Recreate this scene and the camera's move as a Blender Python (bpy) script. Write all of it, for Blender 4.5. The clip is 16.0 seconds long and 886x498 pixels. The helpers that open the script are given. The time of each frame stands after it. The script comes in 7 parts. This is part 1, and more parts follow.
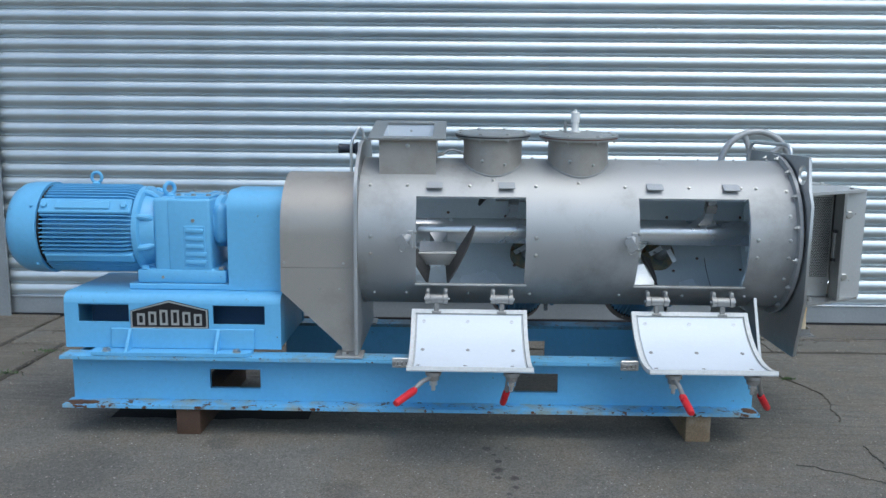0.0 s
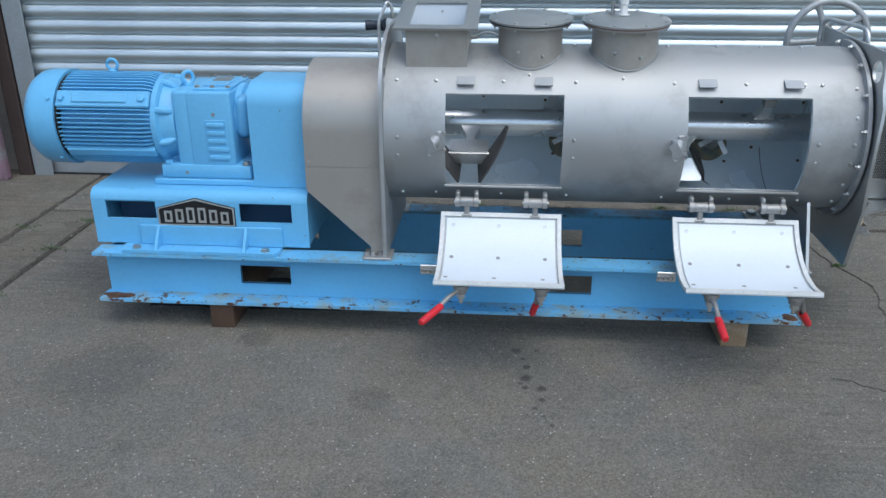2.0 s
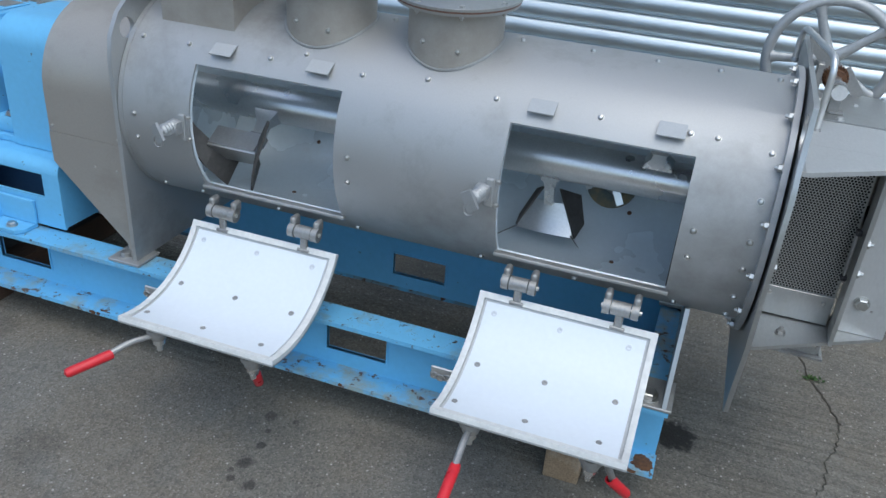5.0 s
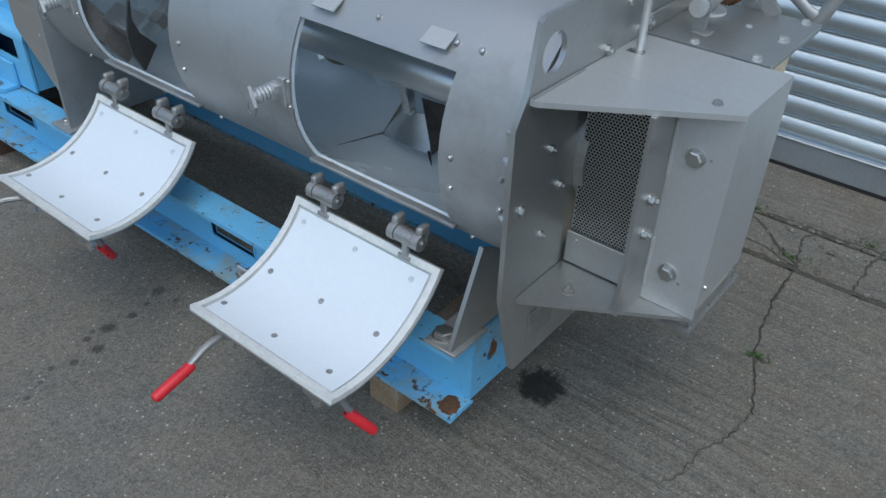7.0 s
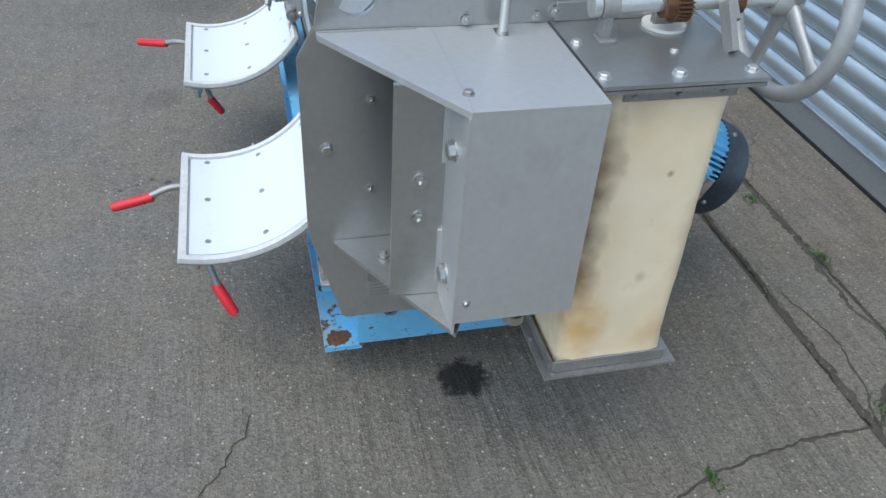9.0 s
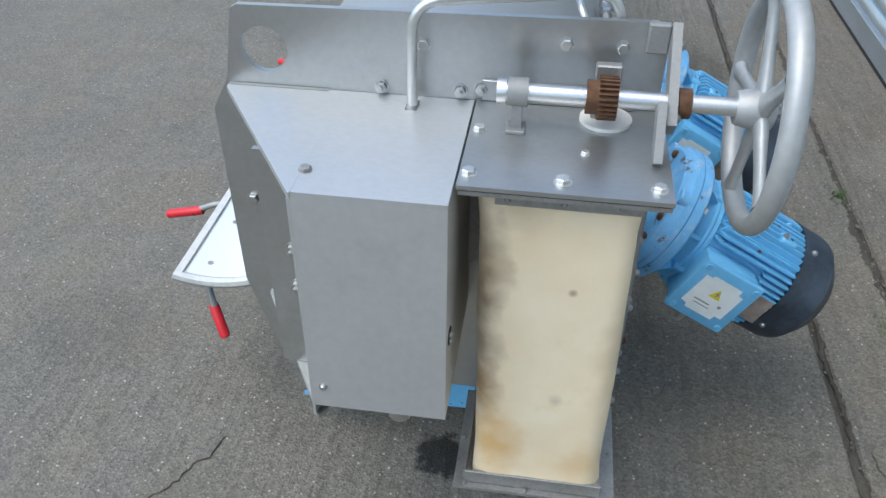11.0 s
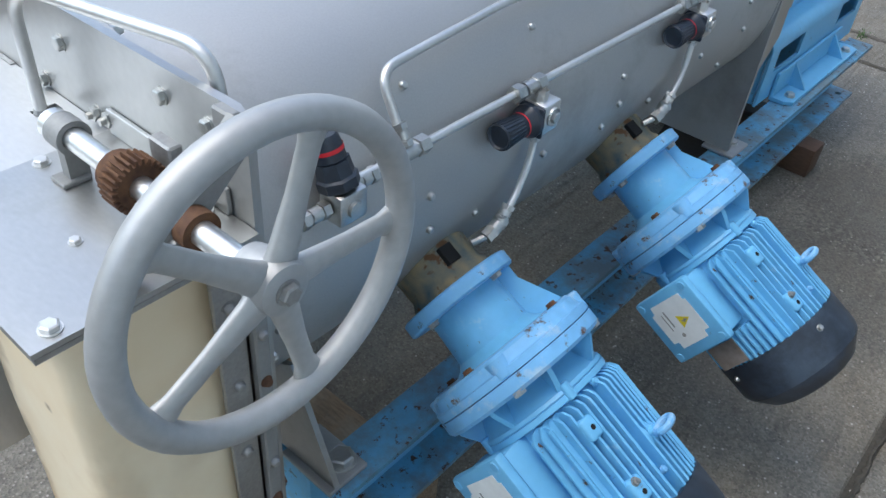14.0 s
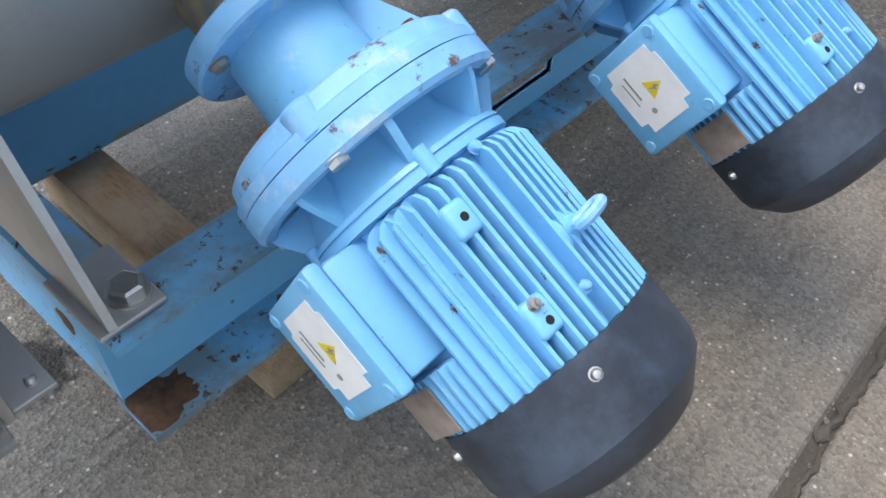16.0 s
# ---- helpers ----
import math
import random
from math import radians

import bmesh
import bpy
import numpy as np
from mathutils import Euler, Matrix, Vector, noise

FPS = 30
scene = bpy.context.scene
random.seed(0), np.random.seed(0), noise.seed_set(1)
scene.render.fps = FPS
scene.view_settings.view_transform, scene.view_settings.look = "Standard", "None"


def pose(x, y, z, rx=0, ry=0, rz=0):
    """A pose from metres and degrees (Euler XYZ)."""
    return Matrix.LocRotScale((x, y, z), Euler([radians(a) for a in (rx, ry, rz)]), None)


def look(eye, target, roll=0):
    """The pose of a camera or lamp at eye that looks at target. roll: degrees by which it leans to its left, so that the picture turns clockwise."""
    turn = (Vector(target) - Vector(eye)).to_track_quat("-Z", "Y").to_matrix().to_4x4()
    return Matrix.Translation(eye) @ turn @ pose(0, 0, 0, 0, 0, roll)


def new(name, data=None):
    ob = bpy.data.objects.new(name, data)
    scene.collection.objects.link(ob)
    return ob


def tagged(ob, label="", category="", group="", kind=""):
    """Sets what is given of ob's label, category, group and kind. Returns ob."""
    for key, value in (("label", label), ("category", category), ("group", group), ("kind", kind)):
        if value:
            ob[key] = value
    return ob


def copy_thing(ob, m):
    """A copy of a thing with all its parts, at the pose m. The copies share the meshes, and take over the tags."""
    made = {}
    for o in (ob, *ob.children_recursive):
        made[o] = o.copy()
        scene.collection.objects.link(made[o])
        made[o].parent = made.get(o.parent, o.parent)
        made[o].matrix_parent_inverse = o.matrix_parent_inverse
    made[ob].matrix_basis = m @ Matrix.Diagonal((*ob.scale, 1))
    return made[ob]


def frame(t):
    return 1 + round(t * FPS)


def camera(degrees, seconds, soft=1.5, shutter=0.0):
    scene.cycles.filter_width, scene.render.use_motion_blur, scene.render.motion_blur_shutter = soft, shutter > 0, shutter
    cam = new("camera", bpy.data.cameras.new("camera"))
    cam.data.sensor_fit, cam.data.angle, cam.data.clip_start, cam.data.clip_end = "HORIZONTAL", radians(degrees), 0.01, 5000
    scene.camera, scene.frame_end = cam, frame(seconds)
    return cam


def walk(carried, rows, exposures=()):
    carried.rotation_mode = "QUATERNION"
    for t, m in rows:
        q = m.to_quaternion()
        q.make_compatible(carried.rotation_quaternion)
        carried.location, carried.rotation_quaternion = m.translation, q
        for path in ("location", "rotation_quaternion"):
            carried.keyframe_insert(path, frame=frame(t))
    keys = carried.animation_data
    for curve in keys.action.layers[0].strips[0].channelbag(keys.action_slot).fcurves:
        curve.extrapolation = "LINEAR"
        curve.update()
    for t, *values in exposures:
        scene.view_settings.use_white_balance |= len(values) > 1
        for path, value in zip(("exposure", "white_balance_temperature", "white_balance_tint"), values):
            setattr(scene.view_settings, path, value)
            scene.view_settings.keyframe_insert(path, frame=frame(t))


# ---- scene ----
cam = camera(57.4, 16.0)
PATH = [
    (0, (0.054, 0.071, 1.113), (0.021, 2.047, 0.807), 0.5),
    (0.5, (0.026, 0.022, 1.261), (-0.002, 1.95, 0.729), 0.3),
    (1, (0.01, 0.023, 1.376), (-0.022, 1.876, 0.624), 0.2),
    (1.5, (0.046, 0.126, 1.392), (-0.013, 1.952, 0.579), -0.4),
    (2, (0.123, 0.281, 1.407), (-0.033, 2.119, 0.636), -0.2),
    (2.5, (0.162, 0.453, 1.41), (-0.102, 2.293, 0.672), 0.5),
    (3, (0.167, 0.669, 1.416), (-0.168, 2.502, 0.688), 1.4),
    (3.5, (0.328, 0.852, 1.392), (-0.016, 2.672, 0.637), 1.3),
    (4, (0.615, 1.022, 1.399), (0.264, 2.812, 0.579), 2.1),
    (4.2, (0.702, 1.079, 1.388), (0.329, 2.854, 0.546), 2.9),
    (6.3, (1.605, 1.611, 1.454), (0.708, 2.974, 0.298), 2.9),
    (6.5, (1.662, 1.657, 1.437), (0.726, 2.967, 0.251), 2.5),
    (7, (1.832, 1.866, 1.417), (0.838, 3.144, 0.243), 1.9),
    (7.5, (2.01, 2.077, 1.383), (0.967, 3.326, 0.22), 0.9),
    (8, (2.253, 2.252, 1.395), (1.06, 3.329, 0.204), 4.7),
    (8.2, (2.303, 2.327, 1.393), (1.009, 3.269, 0.193), 4.2),
    (10.3, (2.419, 3.23, 1.397), (0.894, 3.117, 0.109), 2.1),
    (10.5, (2.398, 3.252, 1.4), (0.861, 3.091, 0.131), 0.5),
    (11, (2.281, 3.279, 1.419), (0.706, 3.055, 0.207), 0.5),
    (11.5, (2.175, 3.316, 1.441), (0.58, 3.069, 0.259), 0.4),
    (12, (2.108, 3.481, 1.421), (0.532, 3.158, 0.232), -0.3),
    (12.5, (2.05, 3.693, 1.395), (0.551, 3.151, 0.186), 3.1),
    (13, (1.927, 3.807, 1.365), (0.519, 3.075, 0.148), 4.3),
    (13.5, (1.746, 3.873, 1.388), (0.43, 3.011, 0.153), 5.7),
    (14, (1.616, 3.944, 1.387), (0.389, 2.992, 0.126), 5.4),
    (14.5, (1.46, 3.999, 1.29), (0.328, 3.014, -0.033), 5.4),
    (15, (1.343, 3.956, 1.079), (0.313, 2.98, -0.33), 3.1),
    (15.5, (1.285, 3.95, 0.963), (0.277, 3.022, -0.494), 1.4),
    (16, (1.278, 3.966, 0.989), (0.244, 3.107, -0.492), 2.8),
]
# seconds, stops, white balance
EXPOSURES = [(0, 0.27, 6000, 3), (1.0, 0.18, 6000, 3), (2.5, 0.4, 6000, 4), (4.2, 0.4, 6000, 4), (6.5, 0.12, 5950, 2), (7.5, 0.13, 5950, 2), (8.2, 0.35, 6000, 3), (10.3, 0.82, 6200, 3), (12.5, 0.72, 6150, 4), (13.5, 0.74, 6100, 4), (14.5, 1.26, 6500, 8), (15.2, 1.52, 6750, 12), (16, 1.65, 6750, 12)]
walk(cam, [(t, look(eye, target, roll)) for t, eye, target, roll in PATH], EXPOSURES)

# ---- world and light ----
world = bpy.data.worlds.new("sky")
scene.world = world
world.use_nodes = True
wn = world.node_tree
sky = wn.nodes.new("ShaderNodeTexSky")
sky.sky_type = "NISHITA"
sky.sun_disc = False
sky.sun_elevation = radians(72)
sky.sun_rotation = radians(150)
sky.air_density, sky.dust_density, sky.ozone_density = 1.0, 2.5, 1.0
wn.links.new(sky.outputs[0], wn.nodes["Background"].inputs[0])
wn.nodes["Background"].inputs[1].default_value = 0.16

sun = new("sun", bpy.data.lights.new("sun", "SUN"))
sun.data.energy, sun.data.angle, sun.data.color = 0.9, radians(55), (1.0, 0.98, 0.95)
sun.matrix_world = look((5.0, -1.9, 7.4), (0.6, 3.2, 0))


# ---- materials ----
def mat(name, color, rough=0.5, metal=0.0, **kw):
    """Principled material with two scales of colour and roughness variation and fine relief.
    var: colour variation; scale: grain size (1/m); bump: relief; stretch: grain direction."""
    m = bpy.data.materials.new(name)
    m.use_nodes = True
    t = m.node_tree
    n, l = t.nodes, t.links
    b = n["Principled BSDF"]
    b.inputs["Metallic"].default_value = metal
    co = n.new("ShaderNodeTexCoord")
    mp = n.new("ShaderNodeMapping")
    mp.inputs["Scale"].default_value = kw.get("stretch", (1, 1, 1))
    l.new(co.outputs["Object"], mp.inputs["Vector"])
    fine = n.new("ShaderNodeTexNoise")
    fine.inputs["Scale"].default_value = kw.get("scale", 120)
    fine.inputs["Detail"].default_value = 5
    l.new(mp.outputs[0], fine.inputs["Vector"])
    broad = n.new("ShaderNodeTexNoise")
    broad.inputs["Scale"].default_value = kw.get("broad", 6)
    broad.inputs["Detail"].default_value = 4
    l.new(co.outputs["Object"], broad.inputs["Vector"])
    add = n.new("ShaderNodeMath")
    add.operation = "MULTIPLY_ADD"
    add.inputs[1].default_value = 0.5
    l.new(fine.outputs[0], add.inputs[0])
    half = n.new("ShaderNodeMath")
    half.operation = "MULTIPLY"
    half.inputs[1].default_value = 0.5
    l.new(broad.outputs[0], half.inputs[0])
    l.new(half.outputs[0], add.inputs[2])
    v = kw.get("var", 0.12)
    ramp = n.new("ShaderNodeMix")
    ramp.data_type = "RGBA"
    dark = kw.get("dark", tuple(c * (1 - v) for c in color))
    light = kw.get("light", tuple(min(1, c * (1 + v)) for c in color))
    ramp.inputs[6].default_value = (*dark, 1)
    ramp.inputs[7].default_value = (*light, 1)
    sharp = n.new("ShaderNodeMapRange")
    sharp.inputs["From Min"].default_value, sharp.inputs["From Max"].default_value = 0.3, 0.7
    l.new(add.outputs[0], sharp.inputs["Value"])
    l.new(sharp.outputs[0], ramp.inputs[0])
    out = ramp.outputs[2]
    rr = n.new("ShaderNodeMapRange")
    rr.inputs["To Min"].default_value = max(0.03, rough - kw.get("rvar", 0.08))
    rr.inputs["To Max"].default_value = min(1, rough + kw.get("rvar", 0.08))
    rr.inputs["From Min"].default_value, rr.inputs["From Max"].default_value = 0.3, 0.7
    l.new(broad.outputs[0], rr.inputs["Value"])
    rough_out = rr.outputs[0]
    if "stain" in kw:  # soft broad discoloration
        sc, amount, sscale = kw["stain"]
        w = n.new("ShaderNodeTexNoise")
        w.inputs["Scale"].default_value = sscale
        w.inputs["Detail"].default_value = 6
        w.inputs["Roughness"].default_value = 0.7
        l.new(co.outputs["Object"], w.inputs["Vector"])
        wr = n.new("ShaderNodeMapRange")
        wr.inputs["From Min"].default_value, wr.inputs["From Max"].default_value = 1 - amount, 1 - amount + 0.16
        wr.inputs["To Max"].default_value = 0.7
        l.new(w.outputs[0], wr.inputs["Value"])
        mix = n.new("ShaderNodeMix")
        mix.data_type = "RGBA"
        l.new(wr.outputs[0], mix.inputs[0])
        l.new(out, mix.inputs[6])
        mix.inputs[7].default_value = (*sc, 1)
        out = mix.outputs[2]
    if "wear" in kw:  # patches of another colour: rust, chips, dirt
        wc, amount, wscale = kw["wear"]
        w = n.new("ShaderNodeTexNoise")
        w.inputs["Scale"].default_value = wscale
        w.inputs["Detail"].default_value = 8
        w.inputs["Roughness"].default_value = 0.65
        l.new(co.outputs["Object"], w.inputs["Vector"])
        wr = n.new("ShaderNodeMapRange")
        wr.inputs["From Min"].default_value, wr.inputs["From Max"].default_value = 1 - amount, 1 - amount + 0.05
        l.new(w.outputs[0], wr.inputs["Value"])
        mix = n.new("ShaderNodeMix")
        mix.data_type = "RGBA"
        l.new(wr.outputs[0], mix.inputs[0])
        l.new(out, mix.inputs[6])
        wn2 = n.new("ShaderNodeMix")
        wn2.data_type = "RGBA"
        wn2.inputs[6].default_value = (*wc, 1)
        wn2.inputs[7].default_value = (*[c * 0.35 for c in wc], 1)
        l.new(fine.outputs[0], wn2.inputs[0])
        l.new(wn2.outputs[2], mix.inputs[7])
        out = mix.outputs[2]
    l.new(out, b.inputs["Base Color"])
    l.new(rough_out, b.inputs["Roughness"])
    if kw.get("bump", 0.15):
        bp = n.new("ShaderNodeBump")
        bp.inputs["Strength"].default_value = kw.get("bump", 0.15)
        bp.inputs["Distance"].default_value = kw.get("depth", 0.002)
        l.new(add.outputs[0], bp.inputs["Height"])
        l.new(bp.outputs[0], b.inputs["Normal"])
    return m


BLUE_C = (0.163, 0.462, 0.732)
BLUE = mat("blue_paint", BLUE_C, 0.38, var=0.07, scale=60, broad=5, bump=0.08, wear=((0.09, 0.035, 0.015), 0.33, 34), stain=((0.16, 0.27, 0.33), 0.35, 5))
BLUE_RUST = mat("blue_paint_chipped", BLUE_C, 0.45, var=0.1, scale=60, broad=4, bump=0.12, wear=((0.16, 0.075, 0.03), 0.432, 34), stain=((0.36, 0.3, 0.13), 0.54, 6))
BLUE_CHIP = mat("blue_paint_speckled", BLUE_C, 0.45, var=0.1, scale=60, broad=4, bump=0.12, wear=((0.13, 0.06, 0.03), 0.395, 60), stain=((0.24, 0.26, 0.22), 0.5, 8))
BLUE_DIRTY = mat("blue_paint_dirty", (0.13, 0.38, 0.6), 0.55, var=0.15, scale=60, broad=5, bump=0.15, wear=((0.12, 0.06, 0.03), 0.42, 45), stain=((0.16, 0.15, 0.11), 0.6, 7))
BLUE_FADED = mat("blue_paint_worn", (0.17, 0.42, 0.7), 0.45, var=0.14, scale=50, broad=7, bump=0.15, wear=((0.14, 0.07, 0.035), 0.4, 30), stain=((0.5, 0.6, 0.66), 0.46, 22))
BLUE_SCUFF = mat("blue_paint_scuffed", BLUE_C, 0.38, var=0.09, scale=60, broad=7, bump=0.1, wear=((0.17, 0.1, 0.07), 0.355, 45), stain=((0.42, 0.58, 0.68), 0.4, 30))
STEEL = mat("blasted_stainless", (0.46, 0.465, 0.46), 0.6, 0.82, var=0.07, scale=420, broad=2.5, bump=0.05, depth=0.0006, stain=((0.31, 0.305, 0.285), 0.5, 2.6))
NECK = mat("satin_stainless", (0.41, 0.385, 0.345), 0.52, 0.55, var=0.07, scale=300, broad=3, bump=0.04, depth=0.0006, stain=((0.33, 0.3, 0.26), 0.5, 4))
PLATE = mat("stainless_plate", (0.46, 0.465, 0.455), 0.37, 0.85, var=0.08, scale=200, broad=3, stretch=(1, 0.4, 0.4), bump=0.03, depth=0.0005, stain=((0.36, 0.36, 0.33), 0.45, 4))
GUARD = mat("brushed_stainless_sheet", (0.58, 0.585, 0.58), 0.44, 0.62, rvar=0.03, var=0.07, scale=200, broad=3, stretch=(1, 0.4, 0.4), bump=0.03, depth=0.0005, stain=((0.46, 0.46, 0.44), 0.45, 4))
POLISHED = mat("polished_steel", (0.74, 0.74, 0.73), 0.3, 0.95, var=0.1, scale=200, broad=8, bump=0.03)
PIPE = mat("dull_steel_pipe", (0.66, 0.66, 0.64), 0.38, 0.8, var=0.08, scale=120, broad=12, bump=0.04)
SHOVEL = mat("scoured_steel", (0.56, 0.56, 0.55), 0.36, 1.0, var=0.12, scale=150, broad=8, bump=0.05)
BOLT = mat("zinc_bolt", (0.54, 0.54, 0.52), 0.38, 1.0, var=0.12, scale=300, broad=40, bump=0.05)
CAST = mat("cast_steel", (0.37, 0.365, 0.35), 0.5, 0.75, var=0.2, scale=200, broad=30, bump=0.2)
WHITE = mat("white_liner", (0.72, 0.76, 0.79), 0.34, var=0.03, scale=90, broad=5, bump=0.02)
TAB = mat("dull_stainless_tab", (0.45, 0.46, 0.46), 0.6, 0.25, var=0.08, scale=300, broad=9, bump=0.05)
WING = mat("worn_dark_steel", (0.09, 0.085, 0.08), 0.55, 0.4, var=0.3, scale=90, broad=14, bump=0.2)
LINER = mat("drum_liner", (0.7, 0.77, 0.81), 0.24, 0.15, var=0.05, scale=80, broad=3, bump=0.02, stain=((0.6, 0.62, 0.6), 0.4, 4))
RUBBER = mat("black_rubber", (0.02, 0.02, 0.022), 0.6, var=0.2, bump=0.1)
BLACK = mat("black_plastic", (0.02, 0.028, 0.042), 0.4, var=0.35, scale=80, broad=10, bump=0.1, stain=((0.06, 0.085, 0.12), 0.5, 7))
HOLE = mat("dark_void", (0.008, 0.008, 0.008), 0.9, var=0.1, bump=0)
RED = mat("red_grip", (0.62, 0.02, 0.03), 0.35, var=0.12, scale=90, broad=30, bump=0.06)
RUST = mat("rusted_steel", (0.11, 0.05, 0.03), 0.8, 0.2, dark=(0.05, 0.022, 0.016), light=(0.2, 0.1, 0.045), scale=110, broad=30, bump=0.5)
SPOOL = mat("weathered_casting", (0.2, 0.2, 0.16), 0.75, 0.25, dark=(0.05, 0.11, 0.14), light=(0.36, 0.28, 0.15), scale=45, broad=22, bump=0.6, wear=((0.2, 0.1, 0.04), 0.42, 26))
CANVAS = mat("cream_canvas", (0.88, 0.73, 0.5), 0.8, dark=(0.78, 0.62, 0.4), light=(0.88, 0.77, 0.57), scale=14, broad=3, bump=0.1, stain=((0.62, 0.46, 0.24), 0.43, 3.2))


def blotch(material, marks):
    """Adds soft uneven stains of a given colour round points of a thing."""
    t = material.node_tree
    n, l = t.nodes, t.links
    b = n["Principled BSDF"]
    c = b.inputs["Base Color"].links[0].from_socket
    co = n.new("ShaderNodeTexCoord")
    ns = n.new("ShaderNodeTexNoise")
    ns.inputs["Scale"].default_value, ns.inputs["Detail"].default_value = 24, 6
    l.new(co.outputs["Object"], ns.inputs["Vector"])
    for x, y, z, r, flat, k, col in marks:
        mp = n.new("ShaderNodeMapping")
        mp.inputs["Location"].default_value = (-x, -y, -z * flat)
        mp.inputs["Scale"].default_value = (1, 1, flat)
        l.new(co.outputs["Object"], mp.inputs["Vector"])
        d = n.new("ShaderNodeVectorMath")
        d.operation = "LENGTH"
        l.new(mp.outputs[0], d.inputs[0])
        s = n.new("ShaderNodeMath")
        s.operation = "MULTIPLY_ADD"
        s.inputs[1].default_value = r * 1.5
        l.new(ns.outputs[0], s.inputs[0])
        l.new(d.outputs["Value"], s.inputs[2])
        q = n.new("ShaderNodeMapRange")
        for i, v in ((1, r * 0.9), (2, r * 2.0), (3, k), (4, 0.0)):
            q.inputs[i].default_value = v
        l.new(s.outputs[0], q.inputs[0])
        m = n.new("ShaderNodeMix")
        m.data_type = "RGBA"
        l.new(q.outputs[0], m.inputs[0])
        l.new(c, m.inputs[6])
        m.inputs[7].default_value = (*col, 1)
        c = m.outputs[2]
    l.new(c, b.inputs["Base Color"])


# soot and rust-brown stains down the canvas edge that faces the guard, yellowing at its foot
blotch(CANVAS, ((0.085, -0.1, 0.45, 0.04, 0.4, 0.75, (0.2, 0.13, 0.07)), (0.085, -0.1, 0.32, 0.035, 0.4, 0.7, (0.16, 0.11, 0.07)), (0.085, -0.095, 0.22, 0.035, 0.5, 0.75, (0.28, 0.15, 0.05)),
                (0.09, -0.07, 0.11, 0.05, 0.6, 0.75, (0.68, 0.4, 0.13)), (0.088, 0.08, 0.08, 0.04, 0.8, 0.5, (0.62, 0.4, 0.16)), (0.088, -0.05, 0.55, 0.03, 1.0, 0.4, (0.45, 0.31, 0.16)),
                (0.09, 0.02, 0.22, 0.012, 1.0, 0.5, (0.3, 0.22, 0.13)), (0.09, 0.025, 0.43, 0.006, 1.0, 0.7, (0.2, 0.14, 0.08)), (0.07, 0.09, 0.3, 0.03, 0.3, 0.45, (0.5, 0.36, 0.2)), (0.03, 0.105, 0.16, 0.03, 0.8, 0.35, (0.45, 0.36, 0.24)), (-0.02, 0.105, 0.34, 0.03, 0.7, 0.3, (0.48, 0.38, 0.25))))
WHEEL = mat("aluminium_paint", (0.43, 0.435, 0.43), 0.48, 0.45, var=0.12, scale=90, broad=9, bump=0.08)
BRACKET = mat("dull_bracket", (0.3, 0.3, 0.29), 0.58, 0.45, var=0.12, scale=200, broad=25, bump=0.1)
TIMBER = mat("block_timber", (0.29, 0.205, 0.125), 0.85, var=0.45, scale=40, broad=8, stain=((0.37, 0.31, 0.23), 0.52, 9), stretch=(6, 1, 6), bump=0.4)
DARK_TIMBER = mat("dark_timber", (0.085, 0.048, 0.03), 0.8, var=0.35, scale=40, broad=8, stretch=(6, 1, 6), bump=0.4)
BOARD = mat("weathered_board", (0.26, 0.19, 0.2), 0.85, dark=(0.12, 0.09, 0.1), light=(0.36, 0.21, 0.26), scale=30, broad=5, stretch=(5, 5, 0.4), bump=0.7, wear=((0.3, 0.29, 0.28), 0.47, 6), stain=((0.07, 0.05, 0.05), 0.46, 9))
GALV = mat("galvanised_lath", (0.6, 0.655, 0.67), 0.43, 0.77, var=0.1, scale=60, broad=4, stretch=(0.2, 1, 1), bump=0.05)
GUIDE = mat("galvanised_guide", (0.42, 0.45, 0.47), 0.45, 0.7, var=0.12, scale=80, broad=6, bump=0.05)
RENDERED = mat("wall_render", (0.3, 0.28, 0.26), 0.9, var=0.2, scale=40, broad=2, bump=0.3)
NAMEBLACK = mat("name_plate_black", (0.012, 0.012, 0.014), 0.4, var=0.2, bump=0.02)
SILVER = mat("name_plate_silver", (0.55, 0.55, 0.52), 0.4, 0.6, var=0.1, bump=0.02)
STICKER = mat("paper_sticker", (0.8, 0.82, 0.8), 0.5, var=0.08, scale=60, broad=20, bump=0.02)
YELLOW = mat("warning_yellow", (0.75, 0.6, 0.03), 0.5, var=0.05, bump=0)
GREEN = mat("weed_leaf", (0.06, 0.11, 0.03), 0.6, var=0.4, scale=60, broad=20, bump=0.1)
DIRT = mat("joint_dirt", (0.07, 0.063, 0.05), 0.95, var=0.4, scale=150, broad=20, bump=0.6, depth=0.004)
SILT = mat("grey_silt", (0.1, 0.094, 0.077), 0.95, var=0.4, scale=150, broad=20, bump=0.6, depth=0.004)
KNOBWHITE = mat("white_nylon", (0.75, 0.74, 0.7), 0.4, var=0.05, bump=0.03)
SEAL = mat("brown_gasket", (0.2, 0.11, 0.08), 0.7, var=0.15, bump=0.1)


